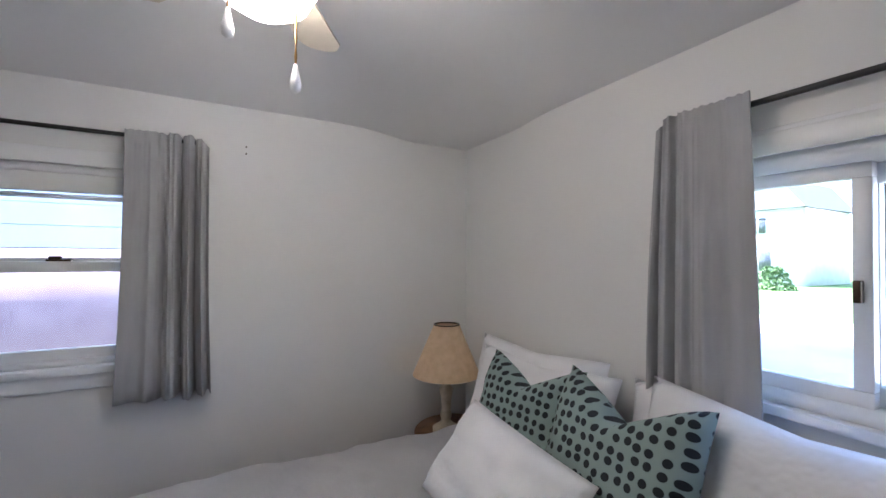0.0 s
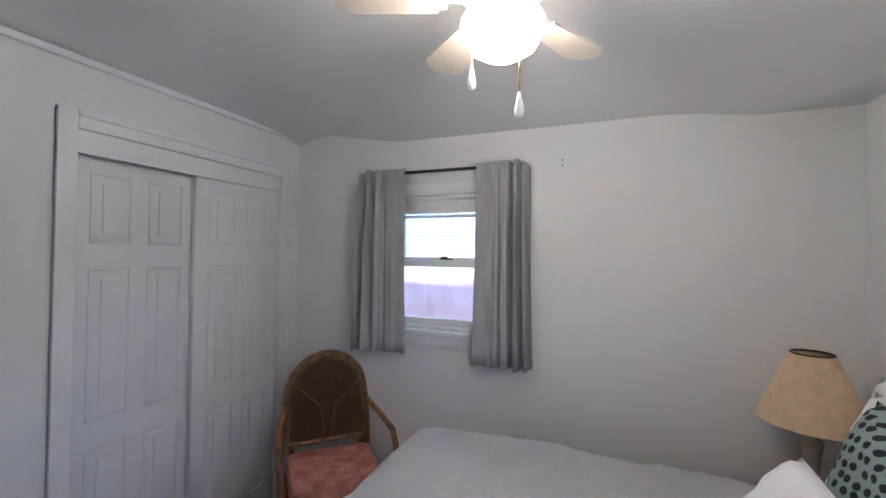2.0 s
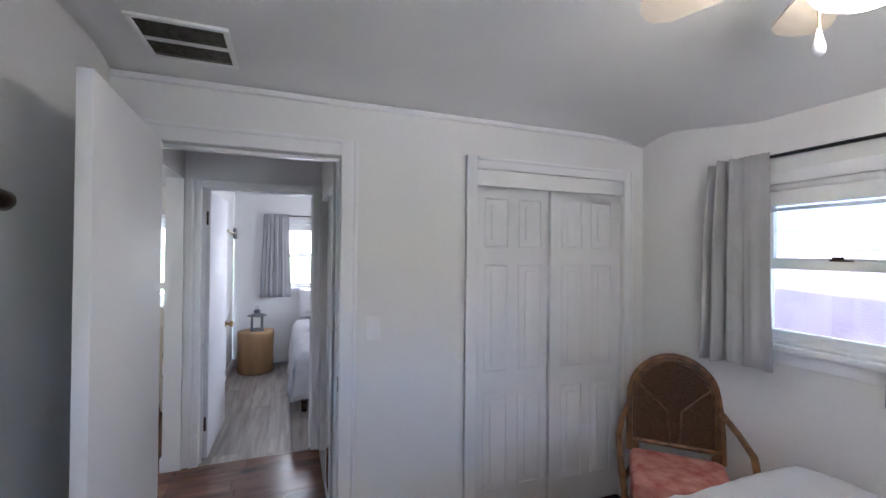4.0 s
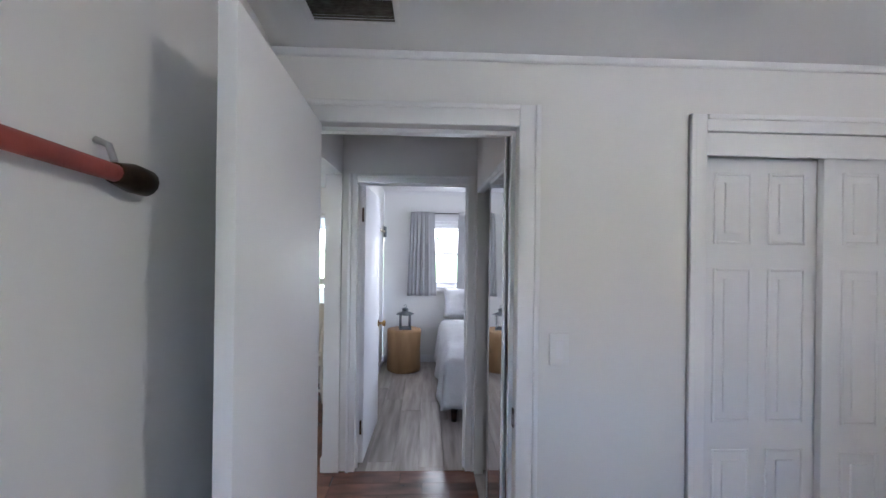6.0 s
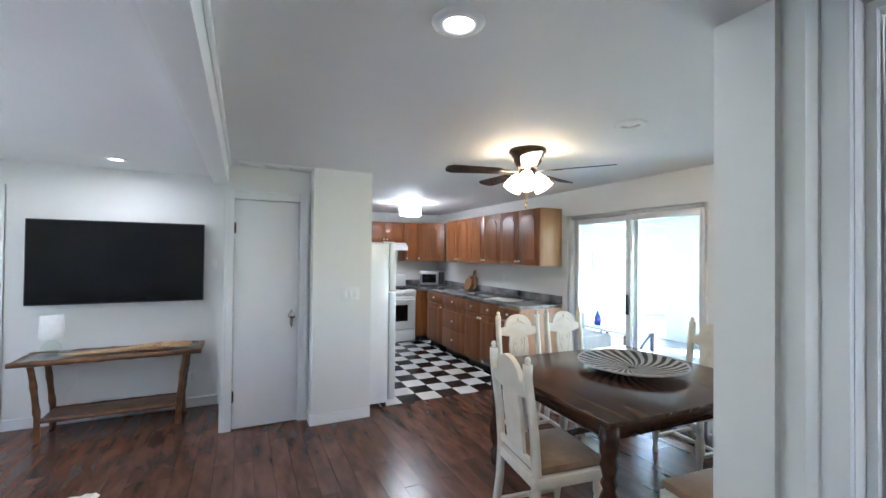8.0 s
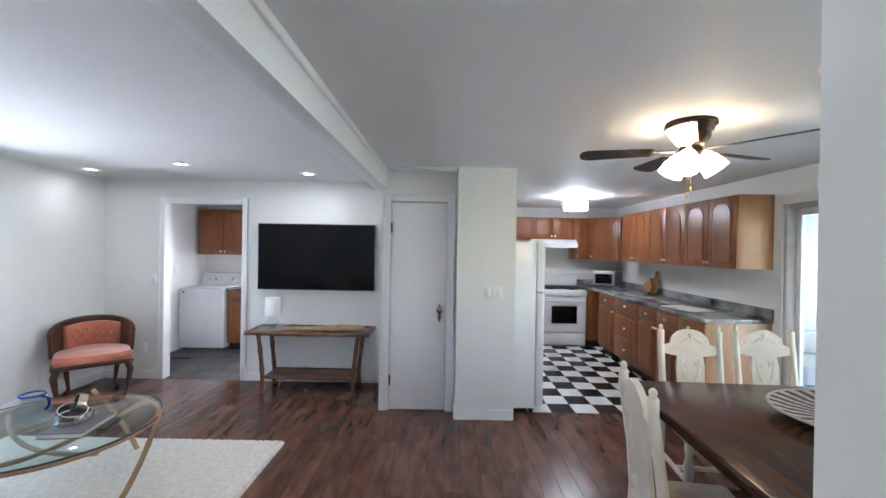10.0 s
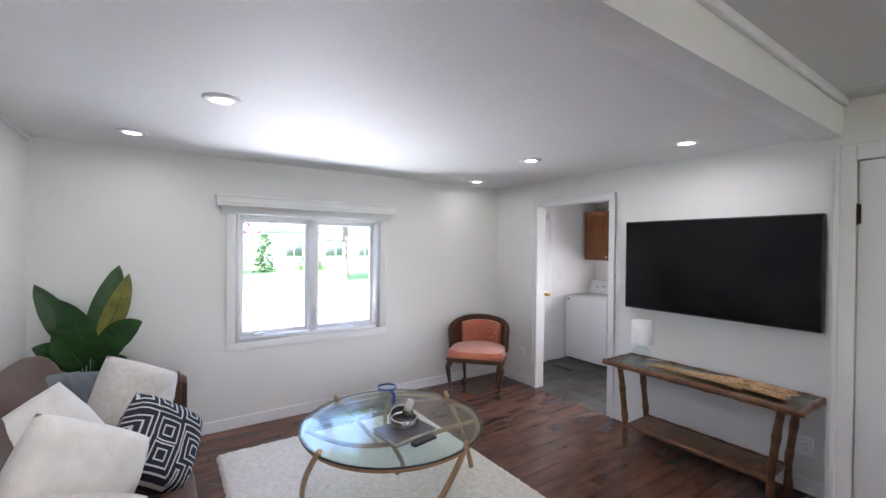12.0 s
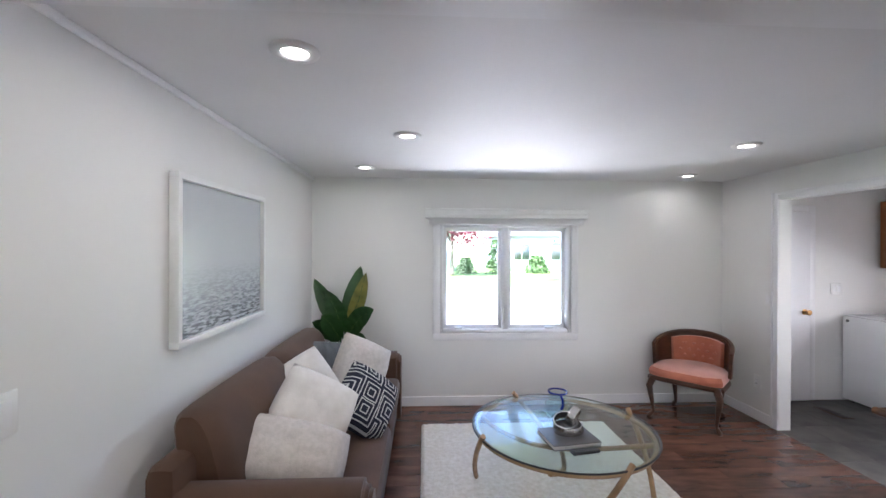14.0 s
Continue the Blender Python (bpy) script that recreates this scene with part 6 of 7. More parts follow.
# woven tray
PL = thing("woven_tray", "black and white woven basket tray on the table", "tray", TB @ pose(-0.01, 0.12, 0.7512) @ Matrix.Diagonal((1.1, 1.1, 0.75, 1)))
RAYS = 54
for r0, r1, z0, z1, sh in ((0.02, 0.14, 0.012, 0.014, 0.0), (0.14, 0.24, 0.014, 0.035, 0.3), (0.24, 0.315, 0.035, 0.07, 0.8)):
    for tone in (0, 1):
        bm = bmesh.new()
        for k in range(RAYS):
            if k % 2 != tone:
                continue
            tw = 0.9
            a0, a1 = 2 * math.pi * k / RAYS, 2 * math.pi * (k + 1) / RAYS
            steps = 4
            prev = None
            for i in range(steps + 1):
                f_ = i / steps
                r = r0 + (r1 - r0) * f_
                z = z0 + (z1 - z0) * f_
                sw = tw * r * 2.2
                q = [bm.verts.new((r * math.cos(a + sw), r * math.sin(a + sw), z + dz)) for dz in (0.0, 0.012) for a in (a0, a1)]
                if prev:
                    bm.faces.new((prev[0], prev[1], q[1], q[0]))
                    bm.faces.new((prev[2], q[2], q[3], prev[3]))
                    bm.faces.new((prev[0], q[0], q[2], prev[2]))
                    bm.faces.new((prev[1], prev[3], q[3], q[1]))
                prev = q
        bmesh.ops.recalc_face_normals(bm, faces=bm.faces)
        part("woven_band", bm, M_BASKETW if tone else M_BASKET, PL, smooth=False)
part("foot", L([(0.10, 0.0), (0.12, 0.002), (0.12, 0.014), (0.02, 0.014)], seg=24), M_BASKET, PL)
part("rim", T([(0.318 * math.cos(k * math.pi / 30), 0.318 * math.sin(k * math.pi / 30), 0.079) for k in range(60)], [0.009 if k % 2 else 0.007 for k in range(60)], 6, True), M_BASKETW, PL)


def dining_chair(m):
    """Carved cream chair; back at +y, seat towards -y."""
    c = thing("dining_chair", "cream carved dining chair with tan velvet seat", "chair", m, "chairs round the dining table")
    SH = 0.45
    part("seat_frame", B(-0.215, 0.215, -0.21, 0.21, SH - 0.07, SH - 0.01, 0.008), M_CREAM, c)
    bm = B(-0.205, 0.205, -0.215, 0.195, SH - 0.01, SH + 0.04, 0.025)
    part("seat", bm, M_TAN, c, "tan velvet seat pad")
    for s in (-1, 1):
        part("front_leg", L([(0.018, 0), (0.022, 0.02), (0.016, 0.05), (0.018, 0.09), (0.030, 0.17), (0.033, 0.22), (0.018, 0.29), (0.024, 0.31), (0.024, 0.38)], s * 0.185, -0.18, 14), M_CREAM, c)
        bm = bmesh.new()
        pr = [(0.235, 0.0), (0.20, 0.25), (0.19, SH), (0.205, 0.65), (0.245, 0.93), (0.245, 1.0)]
        prev = None
        for y, z in pr:
            q = [bm.verts.new((s * 0.195 + dx, y + dy, z)) for dx, dy in ((-0.018, -0.018), (0.018, -0.018), (0.018, 0.018), (-0.018, 0.018))]
            if prev:
                for i in range(4):
                    bm.faces.new((prev[i], prev[(i + 1) % 4], q[(i + 1) % 4], q[i]))
            else:
                bm.faces.new(q[::-1])
            prev = q
        bm.faces.new(prev)
        part("back_post", bm, M_CREAM, c)
        part("finial", L([(0.019, 0.0), (0.012, 0.008), (0.017, 0.02), (0.012, 0.032), (0.004, 0.038)], s * 0.195, 0.245, 12), M_CREAM, c).location = (0, 0, 1.0)
        part("stretcher", B(s * 0.185 - 0.012, s * 0.185 + 0.012, -0.17, 0.215, 0.11, 0.135, 0.004), M_CREAM, c)
    part("stretcher", B(-0.175, 0.175, 0.0, 0.024, 0.11, 0.135, 0.004), M_CREAM, c)
    # back slope: y grows with z above the seat
    slope = math.degrees(math.atan2(0.055, 0.48))
    out = []
    for k in range(13):
        a = math.pi * k / 12
        out.append((0.115 * math.cos(a), 0.42 + 0.12 * math.sin(a) ** 0.8))
    crest_ = [(0.178, 0.385), (0.178, 0.44), (0.15, 0.45)] + [(0.13 * math.cos(math.pi * k / 14), 0.455 + 0.105 * math.sin(math.pi * k / 14)) for k in range(15)] + [(-0.15, 0.45), (-0.178, 0.44), (-0.178, 0.385), (-0.09, 0.37), (0.0, 0.36), (0.09, 0.37)]
    for nm, o, y0, y1 in (("crest_rail", crest_, -0.014, 0.014), ("splat", [(-0.085, 0.02), (0.085, 0.02), (0.095, 0.30), (0.082, 0.40), (-0.082, 0.40), (-0.095, 0.30)], -0.010, 0.010)):
        bm = prism(bmesh.new(), o, y0, y1)
        bmesh.ops.transform(bm, verts=bm.verts, matrix=pose(0, 0.19, SH, -slope, 0, 0))
        part(nm, bm, M_CREAM, c)
    bm = B(-0.18, 0.18, -0.012, 0.012, 0.02, 0.06, 0.004)
    bmesh.ops.transform(bm, verts=bm.verts, matrix=pose(0, 0.19, SH, -slope, 0, 0))
    part("lower_rail", bm, M_CREAM, c)
    # carving: leaf scrolls on crest and splat, front side
    bm = bmesh.new()
    for s in (-1, 1):
        tube(bm, [(s * (0.012 + 0.022 * k * 0.9), -0.012, 0.485 + 0.018 * math.sin(k * 1.6)) for k in range(5)], [0.006, 0.008, 0.007, 0.006, 0.003], 6)
        tube(bm, [(s * 0.06, -0.009, 0.36), (s * 0.055, -0.009, 0.27), (s * 0.03, -0.009, 0.20), (s * 0.006, -0.009, 0.16)], [0.004, 0.006, 0.006, 0.003], 6)
        tube(bm, [(s * 0.015, -0.009, 0.35), (s * 0.04, -0.009, 0.32), (s * 0.02, -0.009, 0.29)], [0.005, 0.008, 0.004], 6)
    tube(bm, [(0.0, -0.014, 0.53), (0.0, -0.014, 0.50)], [0.010, 0.006], 8)
    bmesh.ops.transform(bm, verts=bm.verts, matrix=pose(0, 0.19, SH, -slope, 0, 0))
    part("carving", bm, M_CREAM, c, "carved leaf scrolls")
    return c


ch = dining_chair(pose(-0.70, 1.92, 0, 0, 0, 172))
copy_thing(ch, pose(0.02, 2.36, 0, 0, 0, -96))
copy_thing(ch, pose(0.04, 2.98, 0, 0, 0, -90))
copy_thing(ch, pose(-1.68, 2.58, 0, 0, 0, 84))
copy_thing(ch, pose(-1.70, 3.14, 0, 0, 0, 88))
copy_thing(ch, pose(-0.90, 3.50, 0, 0, 0, -4))


# ---------------------------------------------------------------- kitchen
def cab_door(parent, x0, x1, z0, z1, y, arch=True, knob_at=None, drawer=False):
    """A framed cabinet front, proud towards -y, with a raised (arched) panel."""
    d = part("drawer_front" if drawer else "cabinet_door", B(x0 + 0.003, x1 - 0.003, y - 0.018, y, z0 + 0.003, z1 - 0.003, 0.004), M_OAK, parent)
    w = x1 - x0
    if not drawer and w > 0.16:
        i = 0.055
        xa, xb, za, zb = x0 + i, x1 - i, z0 + i, z1 - i
        if arch:
            h_ = min(0.07, (xb - xa) * 0.35)
            o = [(xa, za), (xb, za), (xb, zb - h_)] + [((xa + xb) / 2 + (xb - xa) / 2 * math.cos(math.pi * k / 10) * 0.86, zb - h_ + 0.01 + (h_ - 0.01) * math.sin(math.pi * k / 10)) for k in range(11)] + [(xa, zb - h_)]
        else:
            o = [(xa, za), (xb, za), (xb, zb), (xa, zb)]
        part("groove", T([(x, y - 0.018, z) for x, z in o], 0.005, 6, True), M_OAK, d)
        cx, cz = (xa + xb) / 2, (za + zb) / 2
        bm = prism(bmesh.new(), [(cx + (x - cx) * 0.80, cz + (z - cz) * (1 - 0.022 / max(0.05, zb - cz))) for x, z in o], y - 0.025, y - 0.0181)
        part("raised_panel", bm, M_OAK, d)
    if knob_at:
        bm = L([(0.006, 0), (0.006, 0.012), (0.015, 0.018), (0.016, 0.026), (0.006, 0.032)], seg=14)
        bmesh.ops.rotate(bm, verts=bm.verts, matrix=Euler((radians(90), 0, 0)).to_matrix())
        bmesh.ops.translate(bm, verts=bm.verts, vec=(knob_at[0], y - 0.018, knob_at[1]))
        part("knob", bm, M_WHITE, d, "white porcelain knob")
    return d


KB = YN - 0.60     # front of the base cabinets along the north wall
XKE = -2.73        # end of the run
KL = "honey oak kitchen base cabinet with white knobs"
# base units along the north wall: widths from the end of the run towards the corner
x = XKE
for k, (w, kind) in enumerate(((0.44, "door"), (0.84, "pair"), (0.72, "drawers"), (0.60, "narrow"))):
    u = thing("base_cabinet", KL, "cabinet", pose(x - w, KB, 0), "kitchen base cabinets")
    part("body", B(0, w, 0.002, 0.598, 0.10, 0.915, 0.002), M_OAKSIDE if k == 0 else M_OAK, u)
    part("toe_kick", B(0, w, 0.06, 0.08, 0, 0.10), M_BLACK, u)
    if kind == "drawers":
        for za, zb in ((0.12, 0.40), (0.40, 0.68), (0.76, 0.90)):
            cab_door(u, 0, w, za, zb, 0.0, drawer=True, knob_at=(w / 2, (za + zb) / 2))
    else:
        nd = 2 if kind == "pair" else 1
        for i in range(nd):
            xa, xb = w * i / nd, w * (i + 1) / nd
            cab_door(u, xa, xb, 0.12, 0.74, 0.0, False, ((xb - 0.03) if i == 0 else (xa + 0.03), 0.70))
            cab_door(u, xa, xb, 0.76, 0.90, 0.0, drawer=True, knob_at=((xa + xb) / 2, 0.83))
    x -= w
# corner to the stove, along the west wall, front towards +x
u = thing("base_cabinet", "honey oak corner base cabinet beside the stove", "cabinet", pose(-5.60, 3.13, 0, 0, 0, 90), "kitchen base cabinets")
part("body", B(0, 0.70, 0.002, 0.598, 0.10, 0.915, 0.002), M_OAK, u)
part("toe_kick", B(0, 0.12, 0.06, 0.08, 0, 0.10), M_BLACK, u)
cab_door(u, 0.0, 0.36, 0.12, 0.90, 0.0, False)
wt = thing("worktop", "grey marbled laminate worktop with upstand", "worktop")
bm = B(-6.19, XKE + 0.02, KB - 0.03, YN - 0.002, 0.918, 0.955, 0.006)
part("slab", bm, M_COUNTER, wt)
part("return_slab", B(-6.19, -5.57, 3.13, KB - 0.031, 0.918, 0.955, 0.006), M_COUNTER, wt)
part("upstand", B(-6.17, XKE + 0.02, YN - 0.022, YN - 0.002, 0.956, 1.05, 0.003), M_COUNTER, wt)
part("upstand", B(-6.198, -6.178, 3.13, YN - 0.023, 0.956, 1.05, 0.003), M_COUNTER, wt)

UZ0, UZ1 = 1.41, 2.10
UB = YN - 0.32
x = XKE
for k in range(3):
    w = 0.82
    u = thing("wall_cabinet", "honey oak wall cabinet with arched doors", "cabinet", pose(x - w, UB, 0), "kitchen wall cabinets")
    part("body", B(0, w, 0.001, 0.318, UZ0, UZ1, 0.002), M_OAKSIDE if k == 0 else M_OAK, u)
    for i in range(2):
        xa, xb = w * i / 2, w * (i + 1) / 2
        cab_door(u, xa, xb, UZ0, UZ1, 0.0, True, ((xb - 0.03) if i == 0 else (xa + 0.03), UZ0 + 0.05))
    x -= w
u = thing("wall_cabinet", "honey oak corner wall cabinet with arched door", "cabinet", pose(-5.88, UB - 0.30, 0, 0, 0, 45), "kitchen wall cabinets")
part("body", B(0.02, 0.55, 0.001, 0.3, UZ0, UZ1, 0.002), M_OAK, u)
cab_door(u, 0.05, 0.53, UZ0, UZ1, 0.0, True, (0.09, UZ0 + 0.05))
for y0, w, z0 in ((3.0, 0.28, UZ0), (2.28, 0.72, 1.74), (1.56, 0.72, 1.74)):
    u = thing("wall_cabinet", "honey oak wall cabinet over the range wall", "cabinet", pose(-5.88, y0, 0, 0, 0, 90), "kitchen wall cabinets")
    part("body", B(0, w, 0.001, 0.318, z0, UZ1, 0.002), M_OAK, u)
    nd = 2 if w > 0.4 else 1
    for i in range(nd):
        cab_door(u, w * i / nd, w * (i + 1) / nd, z0, UZ1, 0.0, True, (w / 2 + (0.03 if i else -0.03) if nd == 2 else 0.04, z0 + 0.05))
r = thing("range_hood", "white range hood under the wall cabinet", "range hood", pose(-6.19, 2.28, 1.60))
bm = bmesh.new()
prism(bm, [(0.0, 0.0), (0.5, 0.0), (0.5, 0.06), (0.40, 0.135), (0.0, 0.135)], 0.0, 0.72)
part("body", bm, M_APPL, r)
# stove
r = thing("gas_range", "white gas range with black grates", "stove", pose(-5.60, 2.40, 0, 0, 0, 90))
part("body", B(0, 0.725, 0.0, 0.58, 0.02, 0.91, 0.008), M_APPL, r)
part("oven_door", B(0.02, 0.705, -0.035, -0.001, 0.24, 0.80, 0.012), M_APPL, r)
part("oven_window", B(0.16, 0.565, -0.038, -0.0351, 0.38, 0.66, 0.003), M_SCREEN, r, "dark oven window")
part("oven_handle", T([(0.08, -0.075, 0.745), (0.645, -0.075, 0.745)], 0.012), M_APPL, r)
part("drawer", B(0.02, 0.705, -0.03, -0.001, 0.04, 0.22, 0.012), M_APPL, r)
part("control_panel", B(0.0, 0.725, -0.03, -0.001, 0.815, 0.90, 0.008), M_APPL, r)
part("backguard", B(0.0, 0.725, 0.50, 0.578, 0.91, 1.16, 0.012), M_APPL, r)
for k in range(5):
    bm = L([(0.022, 0), (0.02, 0.022)], seg=14)
    bmesh.ops.rotate(bm, verts=bm.verts, matrix=Euler((radians(90), 0, 0)).to_matrix())
    bmesh.ops.translate(bm, verts=bm.verts, vec=(0.10 + 0.13 * k, -0.03, 0.857))
    part("burner_knob", bm, M_WHITE, r)
for x in (0.03, 0.38):
    bm = bmesh.new()
    for i in range(4):
        box(bm, x + 0.10 * i, x + 0.10 * i + 0.012, 0.03, 0.47, 0.925, 0.945)
    for y in (0.04, 0.24, 0.45):
        box(bm, x, x + 0.312, y, y + 0.012, 0.925, 0.945)
    box(bm, x + 0.1, x + 0.2, 0.1, 0.2, 0.91, 0.925)
    part("grate", bm, M_BLACK, r)
# fridge, front towards +y
r = thing("refrigerator", "white top-freezer refrigerator beside the pier", "refrigerator", pose(-2.86, 1.09, 0))
part("body", B(-0.74, 0.0, 0.0, 0.62, 0.05, 1.64, 0.008), M_APPL, r)
part("freezer_door", B(-0.74, 0.0, 0.625, 0.70, 1.16, 1.64, 0.015), M_APPL, r)
part("fridge_door", B(-0.74, 0.0, 0.625, 0.70, 0.07, 1.145, 0.015), M_APPL, r)
part("hinge_cover", B(-0.06, -0.01, 0.56, 0.68, 1.64, 1.66, 0.005), M_APPL, r)
for z0, z1 in ((1.18, 1.45), (0.80, 1.13)):
    part("handle", T([(-0.70, 0.70, z0), (-0.70, 0.74, z0 + 0.03), (-0.70, 0.74, z1 - 0.03), (-0.70, 0.70, z1)], 0.012), M_APPL, r)
part("kick_grille", B(-0.72, -0.02, 0.58, 0.61, 0.0, 0.05), M_BLACK, r)
# small things on the worktop
m = thing("microwave", "steel microwave oven on the worktop", "microwave", pose(-5.98, 3.36, 0.956, 0, 0, 68))
part("body", B(0, 0.46, 0.0, 0.32, 0.012, 0.26, 0.008), M_STEEL, m)
part("door", B(0.01, 0.34, -0.012, -0.0005, 0.02, 0.25, 0.004), M_STEEL, m)
part("window", B(0.04, 0.30, -0.014, -0.0121, 0.05, 0.21), M_SCREEN, m)
part("control_panel", B(0.345, 0.455, -0.010, -0.0005, 0.02, 0.25, 0.004), M_PLASTIC, m)
for x in (0.04, 0.42):
    for y in (0.04, 0.28):
        part("foot", L([(0.012, 0), (0.012, 0.012)], x, y, 8), M_BLACK, m)
for k, (w, h, dx, dy) in enumerate(((0.13, 0.34, 0.0, 0.0), (0.11, 0.24, -0.05, -0.05))):
    b = thing("chopping_board", "wooden chopping board with handle leaning on the wall", "chopping board", pose(-4.72 + dx, YN - 0.115 + dy, 0.956, -12, 0, 0), "chopping boards")
    o = [(w * math.cos(a), w + 0.9 * w * math.sin(a)) for a in [2 * math.pi * i / 28 for i in range(28)]]
    part("board", prism(bmesh.new(), [(x, z) for x, z in o], 0, 0.018), M_BOARD, b)
    part("handle", prism(bmesh.new(), [(-0.025, w * 1.85), (0.025, w * 1.85), (0.03, h - 0.02), (0.0, h), (-0.03, h - 0.02)], 0.001, 0.017), M_BOARD, b)
b = thing("magazine", "open magazine on the worktop", "magazine", pose(-3.35, 3.42, 0.956, 0, 0, 12))
for s in (-1, 1):
    bm = bmesh.new()
    for k in range(9):
        box(bm, s * 0.11 - 0.105, s * 0.11 + 0.105, -0.14, 0.14, 0.0012 * k, 0.0012 * k + 0.0009)
    part("pages", bm, M_PAPER, b)
plate("wall_outlet", "white outlet above the worktop", pose(-3.95, YN, 1.18), 1, True)

# ---------------------------------------------------------------- laundry
w = thing("washing_machine", "white top-loading washing machine", "washing machine", pose(-4.97, -3.06, 0, 0, 0, 90))
part("body", B(0.0, 0.66, 0.0, 0.68, 0.03, 0.90, 0.012), M_APPL, w)
part("lid", B(0.03, 0.63, 0.03, 0.50, 0.9005, 0.915, 0.006), M_APPL, w)
bm = bmesh.new()
prism(bm, [(0.50, 0.901), (0.68, 0.901), (0.68, 1.10), (0.60, 1.10)], 0.01, 0.65)
bmesh.ops.transform(bm, verts=bm.verts, matrix=Matrix(((0, 1, 0, 0), (1, 0, 0, 0), (0, 0, 1, 0), (0, 0, 0, 1))))
bmesh.ops.recalc_face_normals(bm, faces=bm.faces)
part("console", bm, M_APPL, w)
for k, (x, r_) in enumerate(((0.14, 0.022), (0.24, 0.022), (0.52, 0.036))):
    bm = L([(r_, 0), (r_ * 0.9, 0.025)], seg=18)
    bmesh.ops.transform(bm, verts=bm.verts, matrix=pose(x, 0.55, 1.0, 63, 0, 0))
    part("dial", bm, M_STEEL, w, "round steel dial")
part("badge", B(0.04, 0.07, -0.002, -0.0002, 0.84, 0.865), M_GREY, w)
for x in (0.06, 0.63):
    part("foot", L([(0.02, 0), (0.02, 0.03)], x, 0.06, 8), M_BLACK, w)
for y0 in (-3.02, -2.21, -1.40):
    u = thing("wall_cabinet", "oak wall cabinet in the laundry", "cabinet", pose(-5.355, y0, 0, 0, 0, 90), "laundry cabinets")
    part("body", B(0, 0.80, 0.001, 0.318, 1.40, 2.10, 0.002), M_OAK, u)
    for i in range(2):
        cab_door(u, 0.4 * i, 0.4 * i + 0.4, 1.40, 2.10, 0, False, (0.37 if i == 0 else 0.43, 1.45))
u = thing("base_cabinet", "oak base cabinet beside the washing machine", "cabinet", pose(-5.015, -2.37, 0, 0, 0, 90), "laundry cabinets")
part("body", B(0, 0.80, 0.001, 0.66, 0.10, 0.88, 0.002), M_OAK, u)
part("worktop", B(-0.01, 0.81, -0.03, 0.66, 0.8805, 0.915, 0.005), M_COUNTER, u)
part("toe_kick", B(0, 0.80, 0.06, 0.08, 0, 0.10), M_BLACK, u)
for i in range(2):
    cab_door(u, 0.4 * i, 0.4 * i + 0.4, 0.12, 0.70, 0, False, (0.37 if i == 0 else 0.43, 0.66))
    cab_door(u, 0.4 * i, 0.4 * i + 0.4, 0.72, 0.87, 0, drawer=True)
wall_y("wall_laundry_north", -0.55, -0.45, -6.2, XT - 0.11, [], "white laundry wall")
d = tagged(new("door_7"), "white laundry side door with a brass knob", "door", "", "structure")
d.matrix_basis = pose(-4.60, YS + 0.005, 0.008)
part("leaf", B(0, 0.72, 0.0, 0.03, 0, 1.98, 0.003), M_DOOR, d)
part("casing", box(box(B(-0.07, -0.002, -0.003, 0.018, 0, 2.05, 0.004), 0.722, 0.79, -0.003, 0.018, 0, 2.05, 0.004), -0.002, 0.722, -0.003, 0.018, 1.985, 2.05, 0.004), M_TRIM, d)
knob(d, 0.06, 0.03, 0.93, 1)
plate("light_switch", "white switch plate in the laundry", pose(-4.92, YS, 1.18, 0, 0, 180), 2)
v = thing("floor_vent", "dark metal floor vent in the laundry", "vent", pose(-4.55, -2.75, 0))
part("frame", B(-0.06, 0.06, -0.15, 0.15, 0, 0.006, 0.002), M_BRONZE, v)
for k in range(10):
    part("slat", B(-0.045, 0.045, -0.135 + 0.028 * k, -0.12 + 0.028 * k, 0.006, 0.009), M_BLACK, v)

# ---------------------------------------------------------------- sunroom beyond the sliding door
setting("floor_sunroom", B(-7.0, 2.6, YN + 0.16, 7.6, -0.2, -0.005), M_SUNFLOOR, "blue-grey painted sunroom floor")
wall_x("wall_sunroom_west", -7.0, -6.88, YN + 0.16, 7.5, [(4.6, 5.5, 0.7, 2.0), (5.8, 7.0, 0.7, 2.0)], "white sunroom wall")
wall_y("wall_sunroom_south", YN, YN + 0.16, -7.0, -6.4, [], "white sunroom wall")
wall_y("wall_sunroom_north", 7.5, 7.6, -7.0, 2.6, [(-5.82, -3.95, 0.04, 1.96), (-2.75, -0.65, 0.6, 1.98), (-0.3, 1.1, 0.6, 1.98), (1.3, 2.4, 0.6, 1.98)], "white sunroom wall with a glass door and windows")
for n_, (xa, xb, z0) in enumerate(((-5.82, -3.95, 0.04), (-2.75, -0.65, 0.6), (-0.3, 1.1, 0.6))):
    wdw = tagged(new("window_%d" % (6 + n_)), "white framed sunroom window" if n_ else "white framed sunroom sliding glass door", "", "", "structure")
    wdw.matrix_basis = pose(xa, 7.5, z0)
    H = 1.38 if n_ else 1.92
    sash(wdw, (0.0, (xb - xa) / 2, 0, H, 0.03), 0.05)
    sash(wdw, ((xb - xa) / 2, xb - xa, 0, H, 0.03), 0.05)
setting("ceiling_sunroom", B(-7.0, 2.6, YN + 0.17, 7.6, 2.25, 2.35), M_CEIL, "white sunroom ceiling")
f = thing("ceiling_fan", "white ceiling fan in the sunroom", "ceiling fan", pose(-3.45, 6.0, 2.25))
part("canopy", L([(0.06, 0), (0.06, -0.03), (0.02, -0.05), (0.02, -0.15), (0.09, -0.17), (0.09, -0.24), (0.04, -0.26)]), M_WHITE, f)
